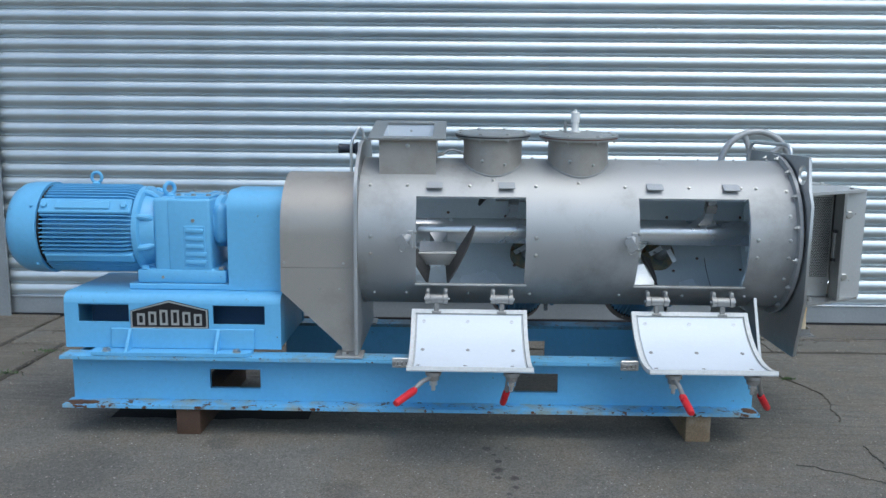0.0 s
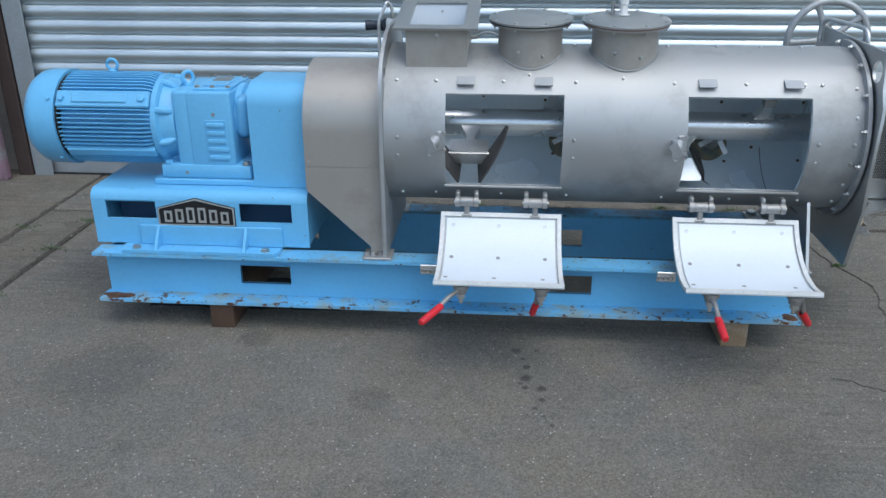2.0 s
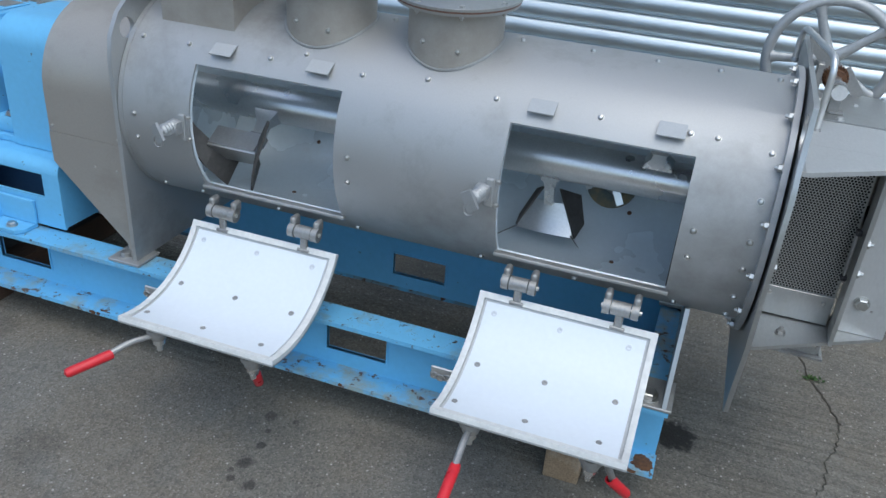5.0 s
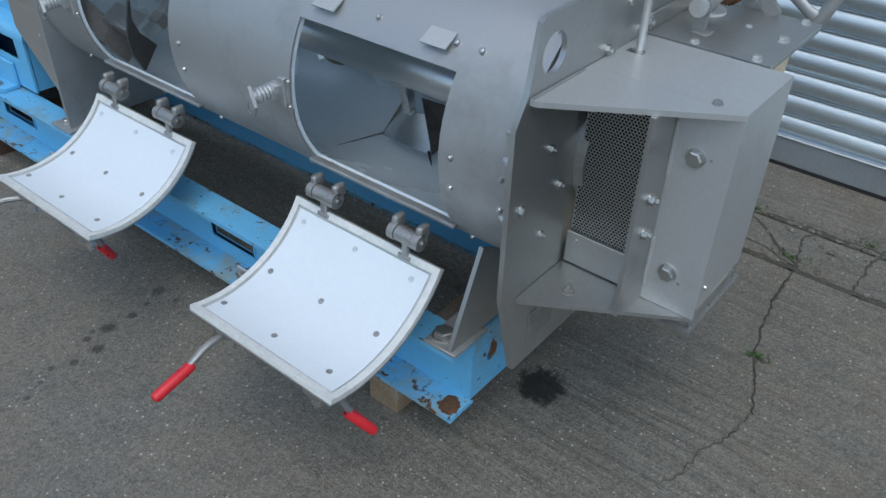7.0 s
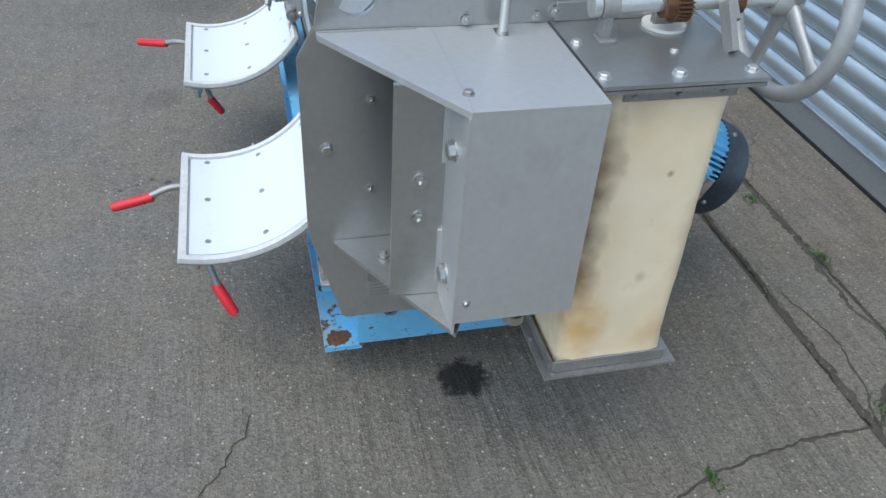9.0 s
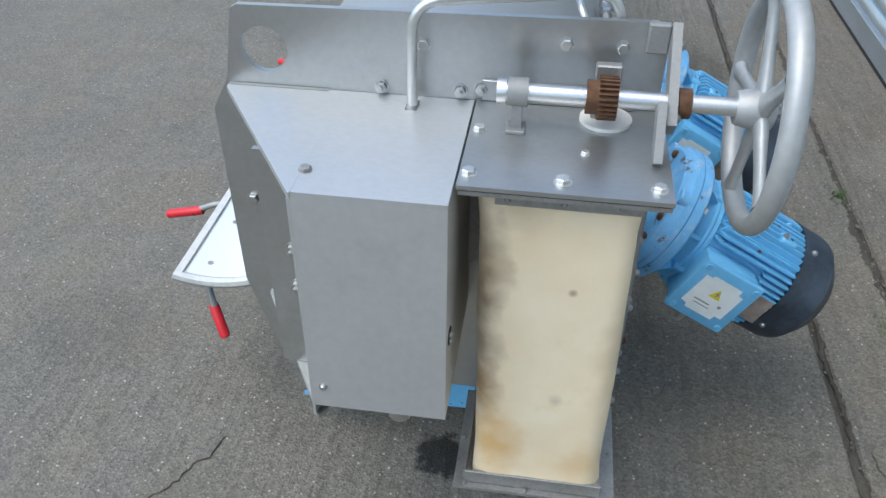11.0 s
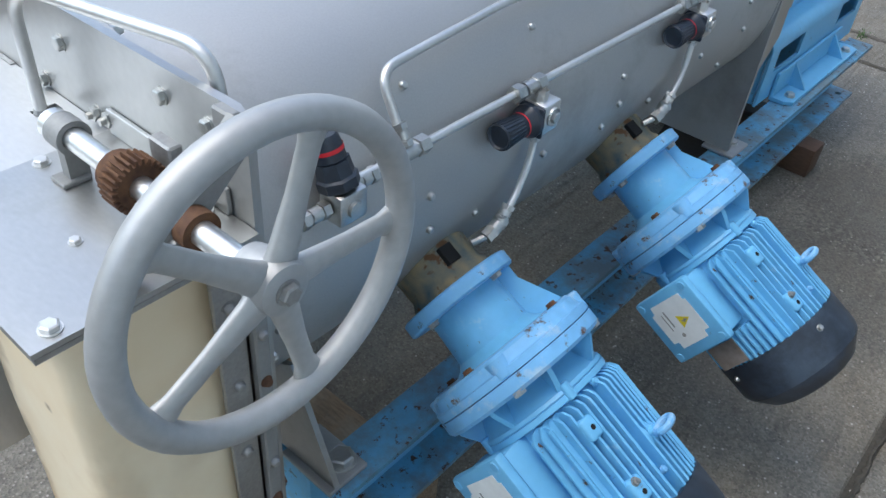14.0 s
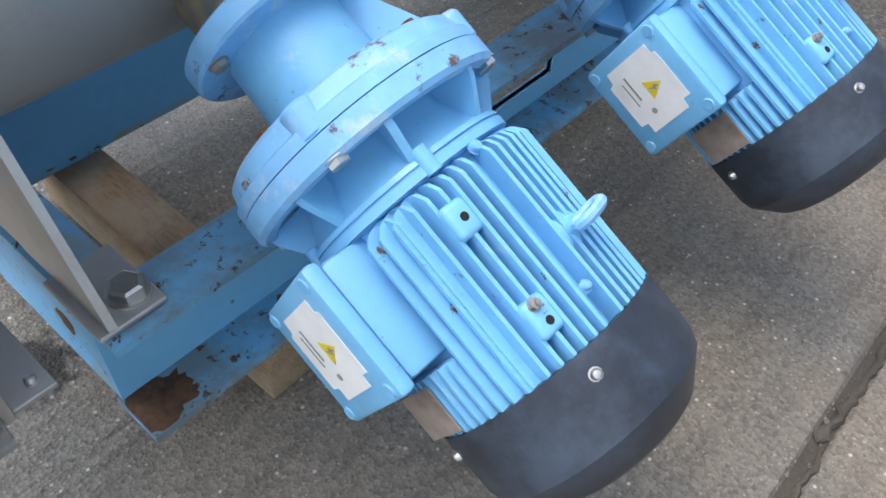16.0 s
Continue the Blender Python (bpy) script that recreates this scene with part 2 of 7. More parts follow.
def concrete(name, base, spots=(), scaled=0.0):
    """Worn yard concrete: exposed aggregate, brushed ripples, broad stains, a few oil marks, and wide darker patches.
    """
    m = bpy.data.materials.new(name)
    m.use_nodes = True
    t = m.node_tree
    n, l = t.nodes, t.links
    b = n["Principled BSDF"]
    co = n.new("ShaderNodeTexCoord")

    def noise_node(scale, detail, vec=None, rough=0.6):
        q = n.new("ShaderNodeTexNoise")
        q.inputs["Scale"].default_value, q.inputs["Detail"].default_value = scale, detail
        q.inputs["Roughness"].default_value = rough
        l.new(vec or co.outputs["Object"], q.inputs["Vector"])
        return q.outputs[0]

    def mix(fac, a, c, blend="MIX"):
        q = n.new("ShaderNodeMix")
        q.data_type, q.blend_type = "RGBA", blend
        for i, val in ((0, fac), (6, a), (7, c)):
            if isinstance(val, (float, tuple)):
                q.inputs[i].default_value = val if i == 0 else (*val, 1)
            else:
                l.new(val, q.inputs[i])
        return q.outputs[2]

    def ranged(val, lo, hi, a=0.0, c=1.0):
        q = n.new("ShaderNodeMapRange")
        for i, x in ((1, lo), (2, hi), (3, a), (4, c)):
            q.inputs[i].default_value = x
        l.new(val, q.inputs[0])
        return q.outputs[0]

    stones = n.new("ShaderNodeTexVoronoi")
    stones.inputs["Scale"].default_value = 190
    l.new(co.outputs["Object"], stones.inputs["Vector"])
    pebble = n.new("ShaderNodeTexVoronoi")
    pebble.inputs["Scale"].default_value = 75
    l.new(co.outputs["Object"], pebble.inputs["Vector"])
    mp = n.new("ShaderNodeMapping")
    mp.inputs["Scale"].default_value = (4.0, 34.0, 1)
    mp.inputs["Rotation"].default_value = (0, 0, 0.05)
    l.new(co.outputs["Object"], mp.inputs["Vector"])
    brush = noise_node(1.0, 3, mp.outputs[0], 0.5)
    place = n.new("ShaderNodeSeparateXYZ")
    l.new(co.outputs["Object"], place.inputs[0])
    comb = n.new("ShaderNodeMath")
    comb.operation = "MAXIMUM"
    l.new(ranged(place.outputs[0], 0.7, 1.5, 0.25, 1.0), comb.inputs[0])
    l.new(ranged(place.outputs[1], 2.75, 3.1, 0.25, 1.0), comb.inputs[1])
    combed = comb.outputs[0]
    grain = noise_node(240, 4)
    broad = noise_node(1.6, 6)
    patch = noise_node(5, 7)
    c = mix(ranged(broad, 0.3, 0.7), tuple(x * 0.6 for x in base), tuple(x * 1.36 for x in base))
    c = mix(ranged(patch, 0.45, 0.68), c, tuple(x * 0.62 for x in base))
    tint = noise_node(2.7, 6, None, 0.7)
    c = mix(ranged(tint, 0.42, 0.56, 0.0, 0.8), c, (base[0] * 1.0, base[1] * 0.78, base[2] * 0.52))
    scale = noise_node(4.2, 8, None, 0.7)
    c = mix(ranged(scale, 0.5, 0.6, 0.0, scaled), c, tuple(x * 1.9 for x in base))
    c = mix(ranged(scale, 0.38, 0.47, scaled, 0.0), c, (base[0] * 0.42, base[1] * 0.36, base[2] * 0.3))
    mottle = noise_node(11, 8, None, 0.75)
    c = mix(ranged(mottle, 0.42, 0.66, 0.0, 0.5), c, (base[0] * 1.5, base[1] * 1.42, base[2] * 1.3))
    c = mix(ranged(mottle, 0.36, 0.5, 0.5, 0.0), c, tuple(x * 0.5 for x in base))
    wet = noise_node(1.1, 5, None, 0.55)
    c = mix(ranged(wet, 0.5, 0.58, 0.0, 0.55), c, tuple(x * 0.55 for x in base))
    bright = mix(ranged(stones.outputs["Color"], 0.0, 1.0), tuple(x * 0.42 for x in base), tuple(x * 1.85 for x in base))
    c = mix(0.58, c, bright)
    c = mix(ranged(pebble.outputs["Distance"], 0.1, 0.22, 0.7, 0.0), c, tuple(min(1, x * 2.1) for x in base))
    groove = n.new("ShaderNodeMath")
    groove.operation = "MULTIPLY"
    l.new(ranged(brush, 0.34, 0.52, 0.27, 0.0), groove.inputs[0])
    l.new(combed, groove.inputs[1])
    c = mix(groove.outputs[0], c, tuple(x * 0.42 for x in base))
    c = mix(ranged(grain, 0.35, 0.75, 0.0, 0.35), c, tuple(x * 0.4 for x in base))
    grit = n.new("ShaderNodeTexVoronoi")
    grit.inputs["Scale"].default_value = 60
    grit.inputs["Randomness"].default_value = 1.0
    l.new(co.outputs["Object"], grit.inputs["Vector"])
    rare = ranged(grit.outputs["Color"], 0.66, 0.72, 0.0, 0.8)
    near = n.new("ShaderNodeMath")
    near.operation = "MULTIPLY"
    l.new(rare, near.inputs[0])
    l.new(ranged(grit.outputs["Distance"], 0.12, 0.2, 1.0, 0.0), near.inputs[1])
    c = mix(near.outputs[0], c, (0.5, 0.47, 0.42))
    for x, y, r, k in spots:
        d = n.new("ShaderNodeVectorMath")
        d.operation = "DISTANCE"
        l.new(co.outputs["Object"], d.inputs[0])
        d.inputs[1].default_value = (x, y, 0)
        s = n.new("ShaderNodeMath")
        s.operation = "MULTIPLY_ADD"
        s.inputs[1].default_value = r * 1.6
        l.new(noise_node(max(60, 2.0 / r), 5), s.inputs[0])
        l.new(d.outputs["Value"], s.inputs[2])
        c = mix(ranged(s.outputs[0], r * 1.55, r * 1.95, k, 0.0), c, tuple(x2 * 0.05 for x2 in base))
    l.new(c, b.inputs["Base Color"])
    b.inputs["Roughness"].default_value = 0.75
    h = n.new("ShaderNodeMath")
    h.operation = "MULTIPLY_ADD"
    h.inputs[1].default_value = 1.7
    soft = n.new("ShaderNodeMath")
    soft.operation = "MULTIPLY"
    l.new(brush, soft.inputs[0])
    l.new(ranged(broad, 0.4, 0.62, 0.35, 1.7), soft.inputs[1])
    ridge = n.new("ShaderNodeMath")
    ridge.operation = "MULTIPLY"
    l.new(soft.outputs[0], ridge.inputs[0])
    l.new(combed, ridge.inputs[1])
    l.new(ridge.outputs[0], h.inputs[0])
    fine = n.new("ShaderNodeMath")
    fine.operation = "MULTIPLY"
    fine.inputs[1].default_value = 0.22
    l.new(stones.outputs["Distance"], fine.inputs[0])
    l.new(fine.outputs[0], h.inputs[2])
    bp = n.new("ShaderNodeBump")
    bp.inputs["Strength"].default_value, bp.inputs["Distance"].default_value = 0.7, 0.009
    l.new(h.outputs[0], bp.inputs["Height"])
    l.new(bp.outputs[0], b.inputs["Normal"])
    return m


# small spots are oil and drips; wide ones at y 3.6-3.72 only darken the slab
YARD = concrete("yard_concrete", (0.168, 0.157, 0.132), ((1.168, 3.124, 0.06, 0.92), (0.166, 2.744, 0.018, 0.5), (0.19, 2.69, 0.009, 0.5), (0.202, 2.637, 0.013, 0.65), (0.198, 2.568, 0.02, 0.65), (0.18, 2.535, 0.008, 0.6), (0.196, 2.51, 0.011, 0.65), (0.248, 2.508, 0.016, 0.65), (0.247, 2.442, 0.012, 0.6), (0.224, 2.395, 0.009, 0.6), (0.25, 2.355, 0.007, 0.6), (0.272, 2.308, 0.008, 0.6), (0.236, 2.749, 0.009, 0.5), (-0.29, 2.41, 0.07, 0.2), (-0.95, 2.1, 0.03, 0.25), (-0.76, 2.76, 0.06, 0.25), (-0.1, 2.0, 0.09, 0.15), (0.6, 3.6, 0.2, 0.2), (0.2, 3.6, 0.22, 0.25), (-0.35, 3.68, 0.3, 0.35), (-0.9, 3.72, 0.3, 0.4), (-1.2, 2.5, 0.2, 0.2), (0.9, 2.2, 0.16, 0.16)))
SIDE = concrete("side_paving_concrete", (0.142, 0.13, 0.106), (), 0.75)
APRON = concrete("apron_concrete", (0.16, 0.145, 0.12), (), 0.35)
GRIT = mat("pale_grit", (0.42, 0.39, 0.34), 0.85, var=0.35, scale=60, broad=15, bump=0.2)
INKGREY = mat("faded_print", (0.3, 0.3, 0.28), 0.6, var=0.2, bump=0)
POST = mat("black_brown_post", (0.045, 0.03, 0.026), 0.8, var=0.4, scale=40, broad=8, stretch=(6, 6, 1), bump=0.4)
# near-black that paints the deep shade on the ground under the base
SHADE = mat("painted_shade", (0.028, 0.025, 0.021), 0.9, var=0.4, scale=90, broad=14, bump=0.5)


# ---- building helpers ----
ORIGIN = {}


def thing(name, origin, label, category, group="", kind=""):
    """An Empty at the thing's base; its parts are built in world metres."""
    ob = new(name)
    ob.empty_display_size = 0.05
    ob.location = origin
    ORIGIN[ob.name] = Vector(origin)
    return tagged(ob, label, category, group, kind)


def origin_of(ob):
    while ob.parent:
        ob = ob.parent
    return ORIGIN[ob.name]


def part(name, bm, material, parent, label="", smooth=35):
    """Links a bmesh, built in world metres, as one mesh under a thing or a part."""
    off = origin_of(parent) if parent else Vector()
    bmesh.ops.translate(bm, verts=bm.verts, vec=-off)
    bmesh.ops.recalc_face_normals(bm, faces=bm.faces)
    me = bpy.data.meshes.new(name)
    bm.to_mesh(me)
    bm.free()
    me.materials.append(material)
    if smooth:
        me.polygons.foreach_set("use_smooth", [True] * len(me.polygons))
        me.set_sharp_from_angle(angle=radians(smooth))
    ob = new(name, me)
    ob.parent = parent
    return tagged(ob, label)


def solo(name, bm, material, label, category, group="", kind="", smooth=35, origin=(0, 0, 0)):
    """A thing that is one mesh."""
    bmesh.ops.translate(bm, verts=bm.verts, vec=-Vector(origin))
    ob = part(name, bm, material, None, "", smooth)
    ob.location = origin
    ORIGIN[ob.name] = Vector(origin)
    return tagged(ob, label, category, group, kind)


def box(bm, x0, x1, y0, y1, z0, z1, bevel=0.0, seg=1):
    made = bmesh.ops.create_cube(bm, size=1)["verts"]
    for v in made:
        v.co = Vector(((x0 + x1) / 2 + v.co.x * (x1 - x0), (y0 + y1) / 2 + v.co.y * (y1 - y0), (z0 + z1) / 2 + v.co.z * (z1 - z0)))
    if bevel:
        edges = list({e for v in made for e in v.link_edges})
        bmesh.ops.bevel(bm, geom=edges, offset=bevel, segments=seg, affect="EDGES", profile=0.5)
    return bm


def axes(direction):
    d = Vector(direction).normalized()
    side = d.cross(Vector((0, 0, 1)))
    if side.length < 1e-4:
        side = Vector((1, 0, 0))
    side.normalize()
    return d, side, d.cross(side)


def lathe(bm, origin, direction, profile, n=24, start=0.0):
    """Turns (distance, radius) pairs round an axis; ends of radius 0 close it."""
    d, a, b = axes(direction)
    o = Vector(origin)
    rings = []
    for s, r in profile:
        if r <= 1e-6:
            rings.append([bm.verts.new(o + d * s)])
        else:
            rings.append([bm.verts.new(o + d * s + (a * math.cos(start + 2 * math.pi * i / n) + b * math.sin(start + 2 * math.pi * i / n)) * r) for i in range(n)])
    for p, q in zip(rings, rings[1:]):
        for i in range(n):
            j = (i + 1) % n
            f = [p[i % len(p)], p[j % len(p)], q[j % len(q)], q[i % len(q)]]
            f = list(dict.fromkeys(f))
            if len(f) > 2:
                bm.faces.new(f)
    return bm


def rod(bm, p, q, r, n=12, r2=None):
    d = Vector(q) - Vector(p)
    return lathe(bm, p, d, [(0, 0), (0, r), (d.length, r if r2 is None else r2), (d.length, 0)], n)


def bent(points, radius, steps=5):
    """A polyline with its corners rounded."""
    pts = [Vector(p) for p in points]
    out = [pts[0]]
    for a, b, c in zip(pts, pts[1:], pts[2:]):
        u, v = (a - b), (c - b)
        k = min(radius, u.length * 0.49, v.length * 0.49)
        s, e = b + u.normalized() * k, b + v.normalized() * k
        for i in range(steps + 1):
            w = i / steps
            out.append(s * (1 - w) ** 2 + b * 2 * w * (1 - w) + e * w * w)
    out.append(pts[-1])
    return out


def tube(bm, points, r, n=10):
    """A round bar swept along a line of points."""
    rings, side = [], None
    for i, p in enumerate(points):
        d = (points[min(i + 1, len(points) - 1)] - points[max(i - 1, 0)]).normalized()
        if side is None:
            side = axes(d)[1]
        side = (side - d * side.dot(d)).normalized()
        up = d.cross(side)
        rings.append([bm.verts.new(p + (side * math.cos(2 * math.pi * k / n) + up * math.sin(2 * math.pi * k / n)) * r) for k in range(n)])
    for a, b in zip(rings, rings[1:]):
        for k in range(n):
            bm.faces.new((a[k], a[(k + 1) % n], b[(k + 1) % n], b[k]))
    bm.faces.new(rings[0])
    bm.faces.new(rings[-1])
    return bm


def circle(cx, cy, r, n=24):
    return [(cx + r * math.cos(2 * math.pi * i / n), cy + r * math.sin(2 * math.pi * i / n)) for i in range(n)]


def rect(a0, a1, b0, b1):
    return [(a0, b0), (a1, b0), (a1, b1), (a0, b1)]


def plate(bm, outline, holes, thick, origin, u, v):
    """A flat plate with holes: outline and holes are (a, b) loops on the axes u and v; thick goes along u x v."""
    o, u, v = Vector(origin), Vector(u), Vector(v)
    w = u.cross(v).normalized() * thick
    flat = bmesh.new()
    edges = []
    for loop in [outline, *holes]:
        vs = [flat.verts.new((a, b, 0)) for a, b in loop]
        edges += [flat.edges.new((vs[i], vs[(i + 1) % len(vs)])) for i in range(len(vs))]
    bmesh.ops.triangle_fill(flat, use_beauty=True, edges=edges)
    flat.verts.index_update()
    low = [bm.verts.new(o + u * p.co.x + v * p.co.y) for p in flat.verts]
    top = [bm.verts.new(o + u * p.co.x + v * p.co.y + w) for p in flat.verts]
    for f in flat.faces:
        bm.faces.new([low[p.index] for p in reversed(f.verts)])
        bm.faces.new([top[p.index] for p in f.verts])
    for e in flat.edges:
        if len(e.link_faces) == 1:
            a, b = (p.index for p in e.verts)
            bm.faces.new((low[a], low[b], top[b], top[a]))
    flat.free()
    return bm


def polar(angle, r, x):
    """A point on the drum's cross-section: degrees from the rear, radius, and x."""
    return Vector((x, AY + r * math.cos(radians(angle)), AZ + r * math.sin(radians(angle))))


HARDWARE = {}


def bolt(parent, pos, normal, size=0.008, kind="dome", material=None, label=""):
    """A fixing as a child of its thing; alike ones share a mesh. size: half the width of the head."""
    material = material or BOLT
    key = (kind, size, material.name)
    if key not in HARDWARE:
        bm = bmesh.new()
        s = size
        if kind == "hex":
            lathe(bm, (0, 0, 0), (0, 0, 1), [(0, 0), (0, s * 1.35), (s * 0.16, s * 1.35), (s * 0.16, s * 1.0)], 16)
            lathe(bm, (0, 0, s * 0.16), (0, 0, 1), [(0, s * 1.12), (s * 0.62, s * 1.12), (s * 0.75, s * 0.9), (s * 0.75, 0)], 6)
        elif kind == "stud":
            lathe(bm, (0, 0, 0), (0, 0, 1), [(0, s * 1.4), (s * 0.2, s * 1.4), (s * 0.2, s * 1.1)], 14)
            lathe(bm, (0, 0, s * 0.2), (0, 0, 1), [(0, s * 1.12), (s * 0.85, s * 1.12), (s * 0.95, s * 0.6)], 6)
            lathe(bm, (0, 0, s), (0, 0, 1), [(0, s * 0.58), (s * 0.9, s * 0.55), (s * 0.95, 0)], 8)
        elif kind == "flat":
            lathe(bm, (0, 0, 0), (0, 0, 1), [(0, s), (s * 0.18, s * 0.92), (s * 0.18, s * 0.45), (s * 0.02, s * 0.3), (s * 0.02, 0)], 12)
        else:
            lathe(bm, (0, 0, 0), (0, 0, 1), [(0, s * 1.25), (s * 0.12, s * 1.25), (s * 0.14, s), (s * 0.6, s), (s * 1.05, s * 0.72), (s * 1.3, 0)], 10)
        bmesh.ops.recalc_face_normals(bm, faces=bm.faces)
        me = bpy.data.meshes.new("bolt")
        bm.to_mesh(me)
        bm.free()
        me.materials.append(material)
        me.polygons.foreach_set("use_smooth", [True] * len(me.polygons))
        me.set_sharp_from_angle(angle=radians(32))
        HARDWARE[key] = me
    ob = new("screw" if kind == "flat" else "bolt", HARDWARE[key])
    ob.parent = parent
    turn = Vector(normal).to_track_quat("Z", "Y").to_matrix().to_4x4()
    ob.matrix_basis = Matrix.Translation(Vector(pos) - origin_of(parent)) @ turn
    return tagged(ob, label)


AY, AZ, R = 3.105, 0.715, 0.272  # the drum's axis and outer radius


# ---- the yard and the building ----
def slab(name, x0, x1, y0, y1, z, depth, material, label, n=2):
    bm = bmesh.new()
    box(bm, x0, x1, y0, y1, z - depth, z, 0.006, 1)
    return solo(name, bm, material, label, "paving", kind="structure")


bm = bmesh.new()
bmesh.ops.create_grid(bm, x_segments=2, y_segments=2, size=600)
bmesh.ops.translate(bm, verts=bm.verts, vec=(0, 0, -0.008))
solo("ground", bm, DIRT, "dark earth and dirt under the yard slabs", "ground", kind="structure", smooth=0)
slab("pavement_1", -1.908, 12, -9.0, 3.999, 0.0, 0.1, YARD, "worn grey brushed concrete yard slab with an oil stain")
slab("pavement_2", -2.205, -1.932, -9.0, 3.999, 0.0, 0.1, SIDE, "narrow strip of worn stained concrete beside the yard slab")
slab("pavement_3", -9, -2.225, -9.0, 4.9, 0.004, 0.1, SIDE, "patchy cracked concrete paving with brown dirt")
slab("pavement_4", -2.205, 9, 4.021, 4.234, 0.001, 0.1, YARD, "narrow grey concrete strip with broken edges along the apron")
slab("pavement_5", -2.205, 9, 4.248, 4.9, 0.002, 0.1, APRON, "rough brownish concrete apron below the roller shutter")


def crack(points, width, seed, z=0.0015):
    """A dirt-filled crack: a low uneven ridge that wanders from point to point across the slab."""
    rng = random.Random(seed)
    bm = bmesh.new()
    drift, rows, amp = 0.0, [], 0.0045 if width >= 0.008 else 0.008
    legs = list(zip(points, points[1:]))
    for q, ((x0, y0), (x1, y1)) in enumerate(legs):
        n = max(6, int(math.hypot(x1 - x0, y1 - y0) / 0.011))
        k = math.hypot(x1 - x0, y1 - y0)
        nx, ny = -(y1 - y0) / k, (x1 - x0) / k
        for i in range(n + (q == len(legs) - 1)):
            w = i / n
            drift = drift * 0.86 + rng.uniform(-amp, amp)
            lobe = 0.6 + 0.9 * abs(noise.noise(Vector(((x0 + (x1 - x0) * w) * 9, (y0 + (y1 - y0) * w) * 9, seed))))
            wd = 0.75 * width * lobe * rng.uniform(0.35, 1.25) * (0.2 if (i == 0 and q == 0) or (i == n) else 1)
            cx, cy = x0 + (x1 - x0) * w + nx * drift, y0 + (y1 - y0) * w + ny * drift
            rows.append([bm.verts.new((cx + nx * o * wd, cy + ny * o * wd, z + h)) for o, h in ((-1, -0.004), (-0.4, 0.002), (0.4, 0.0025), (1, -0.004))])
    for a, b in zip(rows, rows[1:]):
        for j in range(3):
            bm.faces.new((a[j], a[j + 1], b[j + 1], b[j]))
    return bm


CRACKS = (
    (((1.475, 4.0), (1.47, 3.9), (1.475, 3.82), (1.5, 3.71), (1.52, 3.57), (1.555, 3.46), (1.6, 3.37)), 0.0085),
    (((1.6, 3.37), (1.57, 3.2), (1.52, 3.05)), 0.004),
    (((1.12, 4.2), (1.2, 4.226), (1.29, 4.2), (1.36, 4.12), (1.42, 4.06), (1.475, 4.015)), 0.016),
    (((1.02, 4.05), (1.125, 4.068), (1.23, 4.082), (1.38, 4.045), (1.475, 4.012)), 0.008),
    (((1.47, 4.03), (1.452, 4.12), (1.443, 4.198), (1.494, 4.24), (1.56, 4.262)), 0.012),
    (((1.643, 4.02), (1.645, 4.11), (1.64, 4.186), (1.66, 4.265)), 0.01),
    (((1.66, 4.265), (1.70, 4.274), (1.738, 4.202), (1.76, 4.15), (1.8, 4.13), (1.85, 4.16)), 0.013),
    (((2.3, 2.4), (2.44, 3.1), (2.6, 3.9)), 0.005),
    (((-2.1, 4.24), (-0.9, 4.23), (0.4, 4.225)), 0.022),
    (((0.4, 4.225), (0.8, 4.232), (1.12, 4.205)), 0.022),
    (((1.3, 4.25), (1.8, 4.262), (2.6, 4.29)), 0.018),
    (((0.2, 4.45), (0.36, 4.33), (0.5, 4.25)), 0.005),
    (((-1.92, 0.6), (-1.917, 2.4), (-1.92, 4.0)), 0.03),
    (((-2.215, 0.6), (-2.21, 2.4), (-2.215, 4.2)), 0.034),
    (((-3.4, 2.2), (-2.8, 2.75), (-2.2, 3.1)), 0.006),
    (((0.5, 4.01), (1.02, 4.012)), 0.014),
    (((1.02, 4.012), (1.46, 4.01), (1.9, 4.012), (2.6, 4.01)), 0.026),
    (((1.482, 2.238), (1.457, 2.483), (1.346, 2.549), (1.2, 2.655)), 0.003),
    (((1.47, 2.51), (1.495, 2.82)), 0.0025),
    (((-1.85, 4.012), (-0.6, 4.014), (0.5, 4.01)), 0.016))
for i, (pts, w) in enumerate(CRACKS):
    solo("crack", crack(pts, w, i), DIRT if w >= 0.008 else SILT, "dirt-filled crack running across the concrete slab", "crack", "cracks in the concrete", "structure", smooth=60)


def weed(x, y, size, seed):
    """A tuft of small leaves growing out of a joint."""
    rng = random.Random(seed)
    bm = bmesh.new()
    for _ in range(90):
        a, d = rng.uniform(0, 6.28), abs(rng.gauss(0, size))
        base = Vector((x + d * math.cos(a) * 1.6, y + d * math.sin(a) * 0.7, 0.0))
        lean = Vector((rng.uniform(-1, 1), rng.uniform(-1, 1), rng.uniform(0.4, 1.2))).normalized() * rng.uniform(0.006, 0.018)
        side = lean.cross(Vector((0, 0, 1))).normalized() * rng.uniform(0.0015, 0.0035)
        mid = base + lean * 0.55
        v = [bm.verts.new(p) for p in (base, mid + side, base + lean, mid - side)]
        bm.faces.new((v[0], v[1], v[3]))
        bm.faces.new((v[1], v[2], v[3]))
    return bm


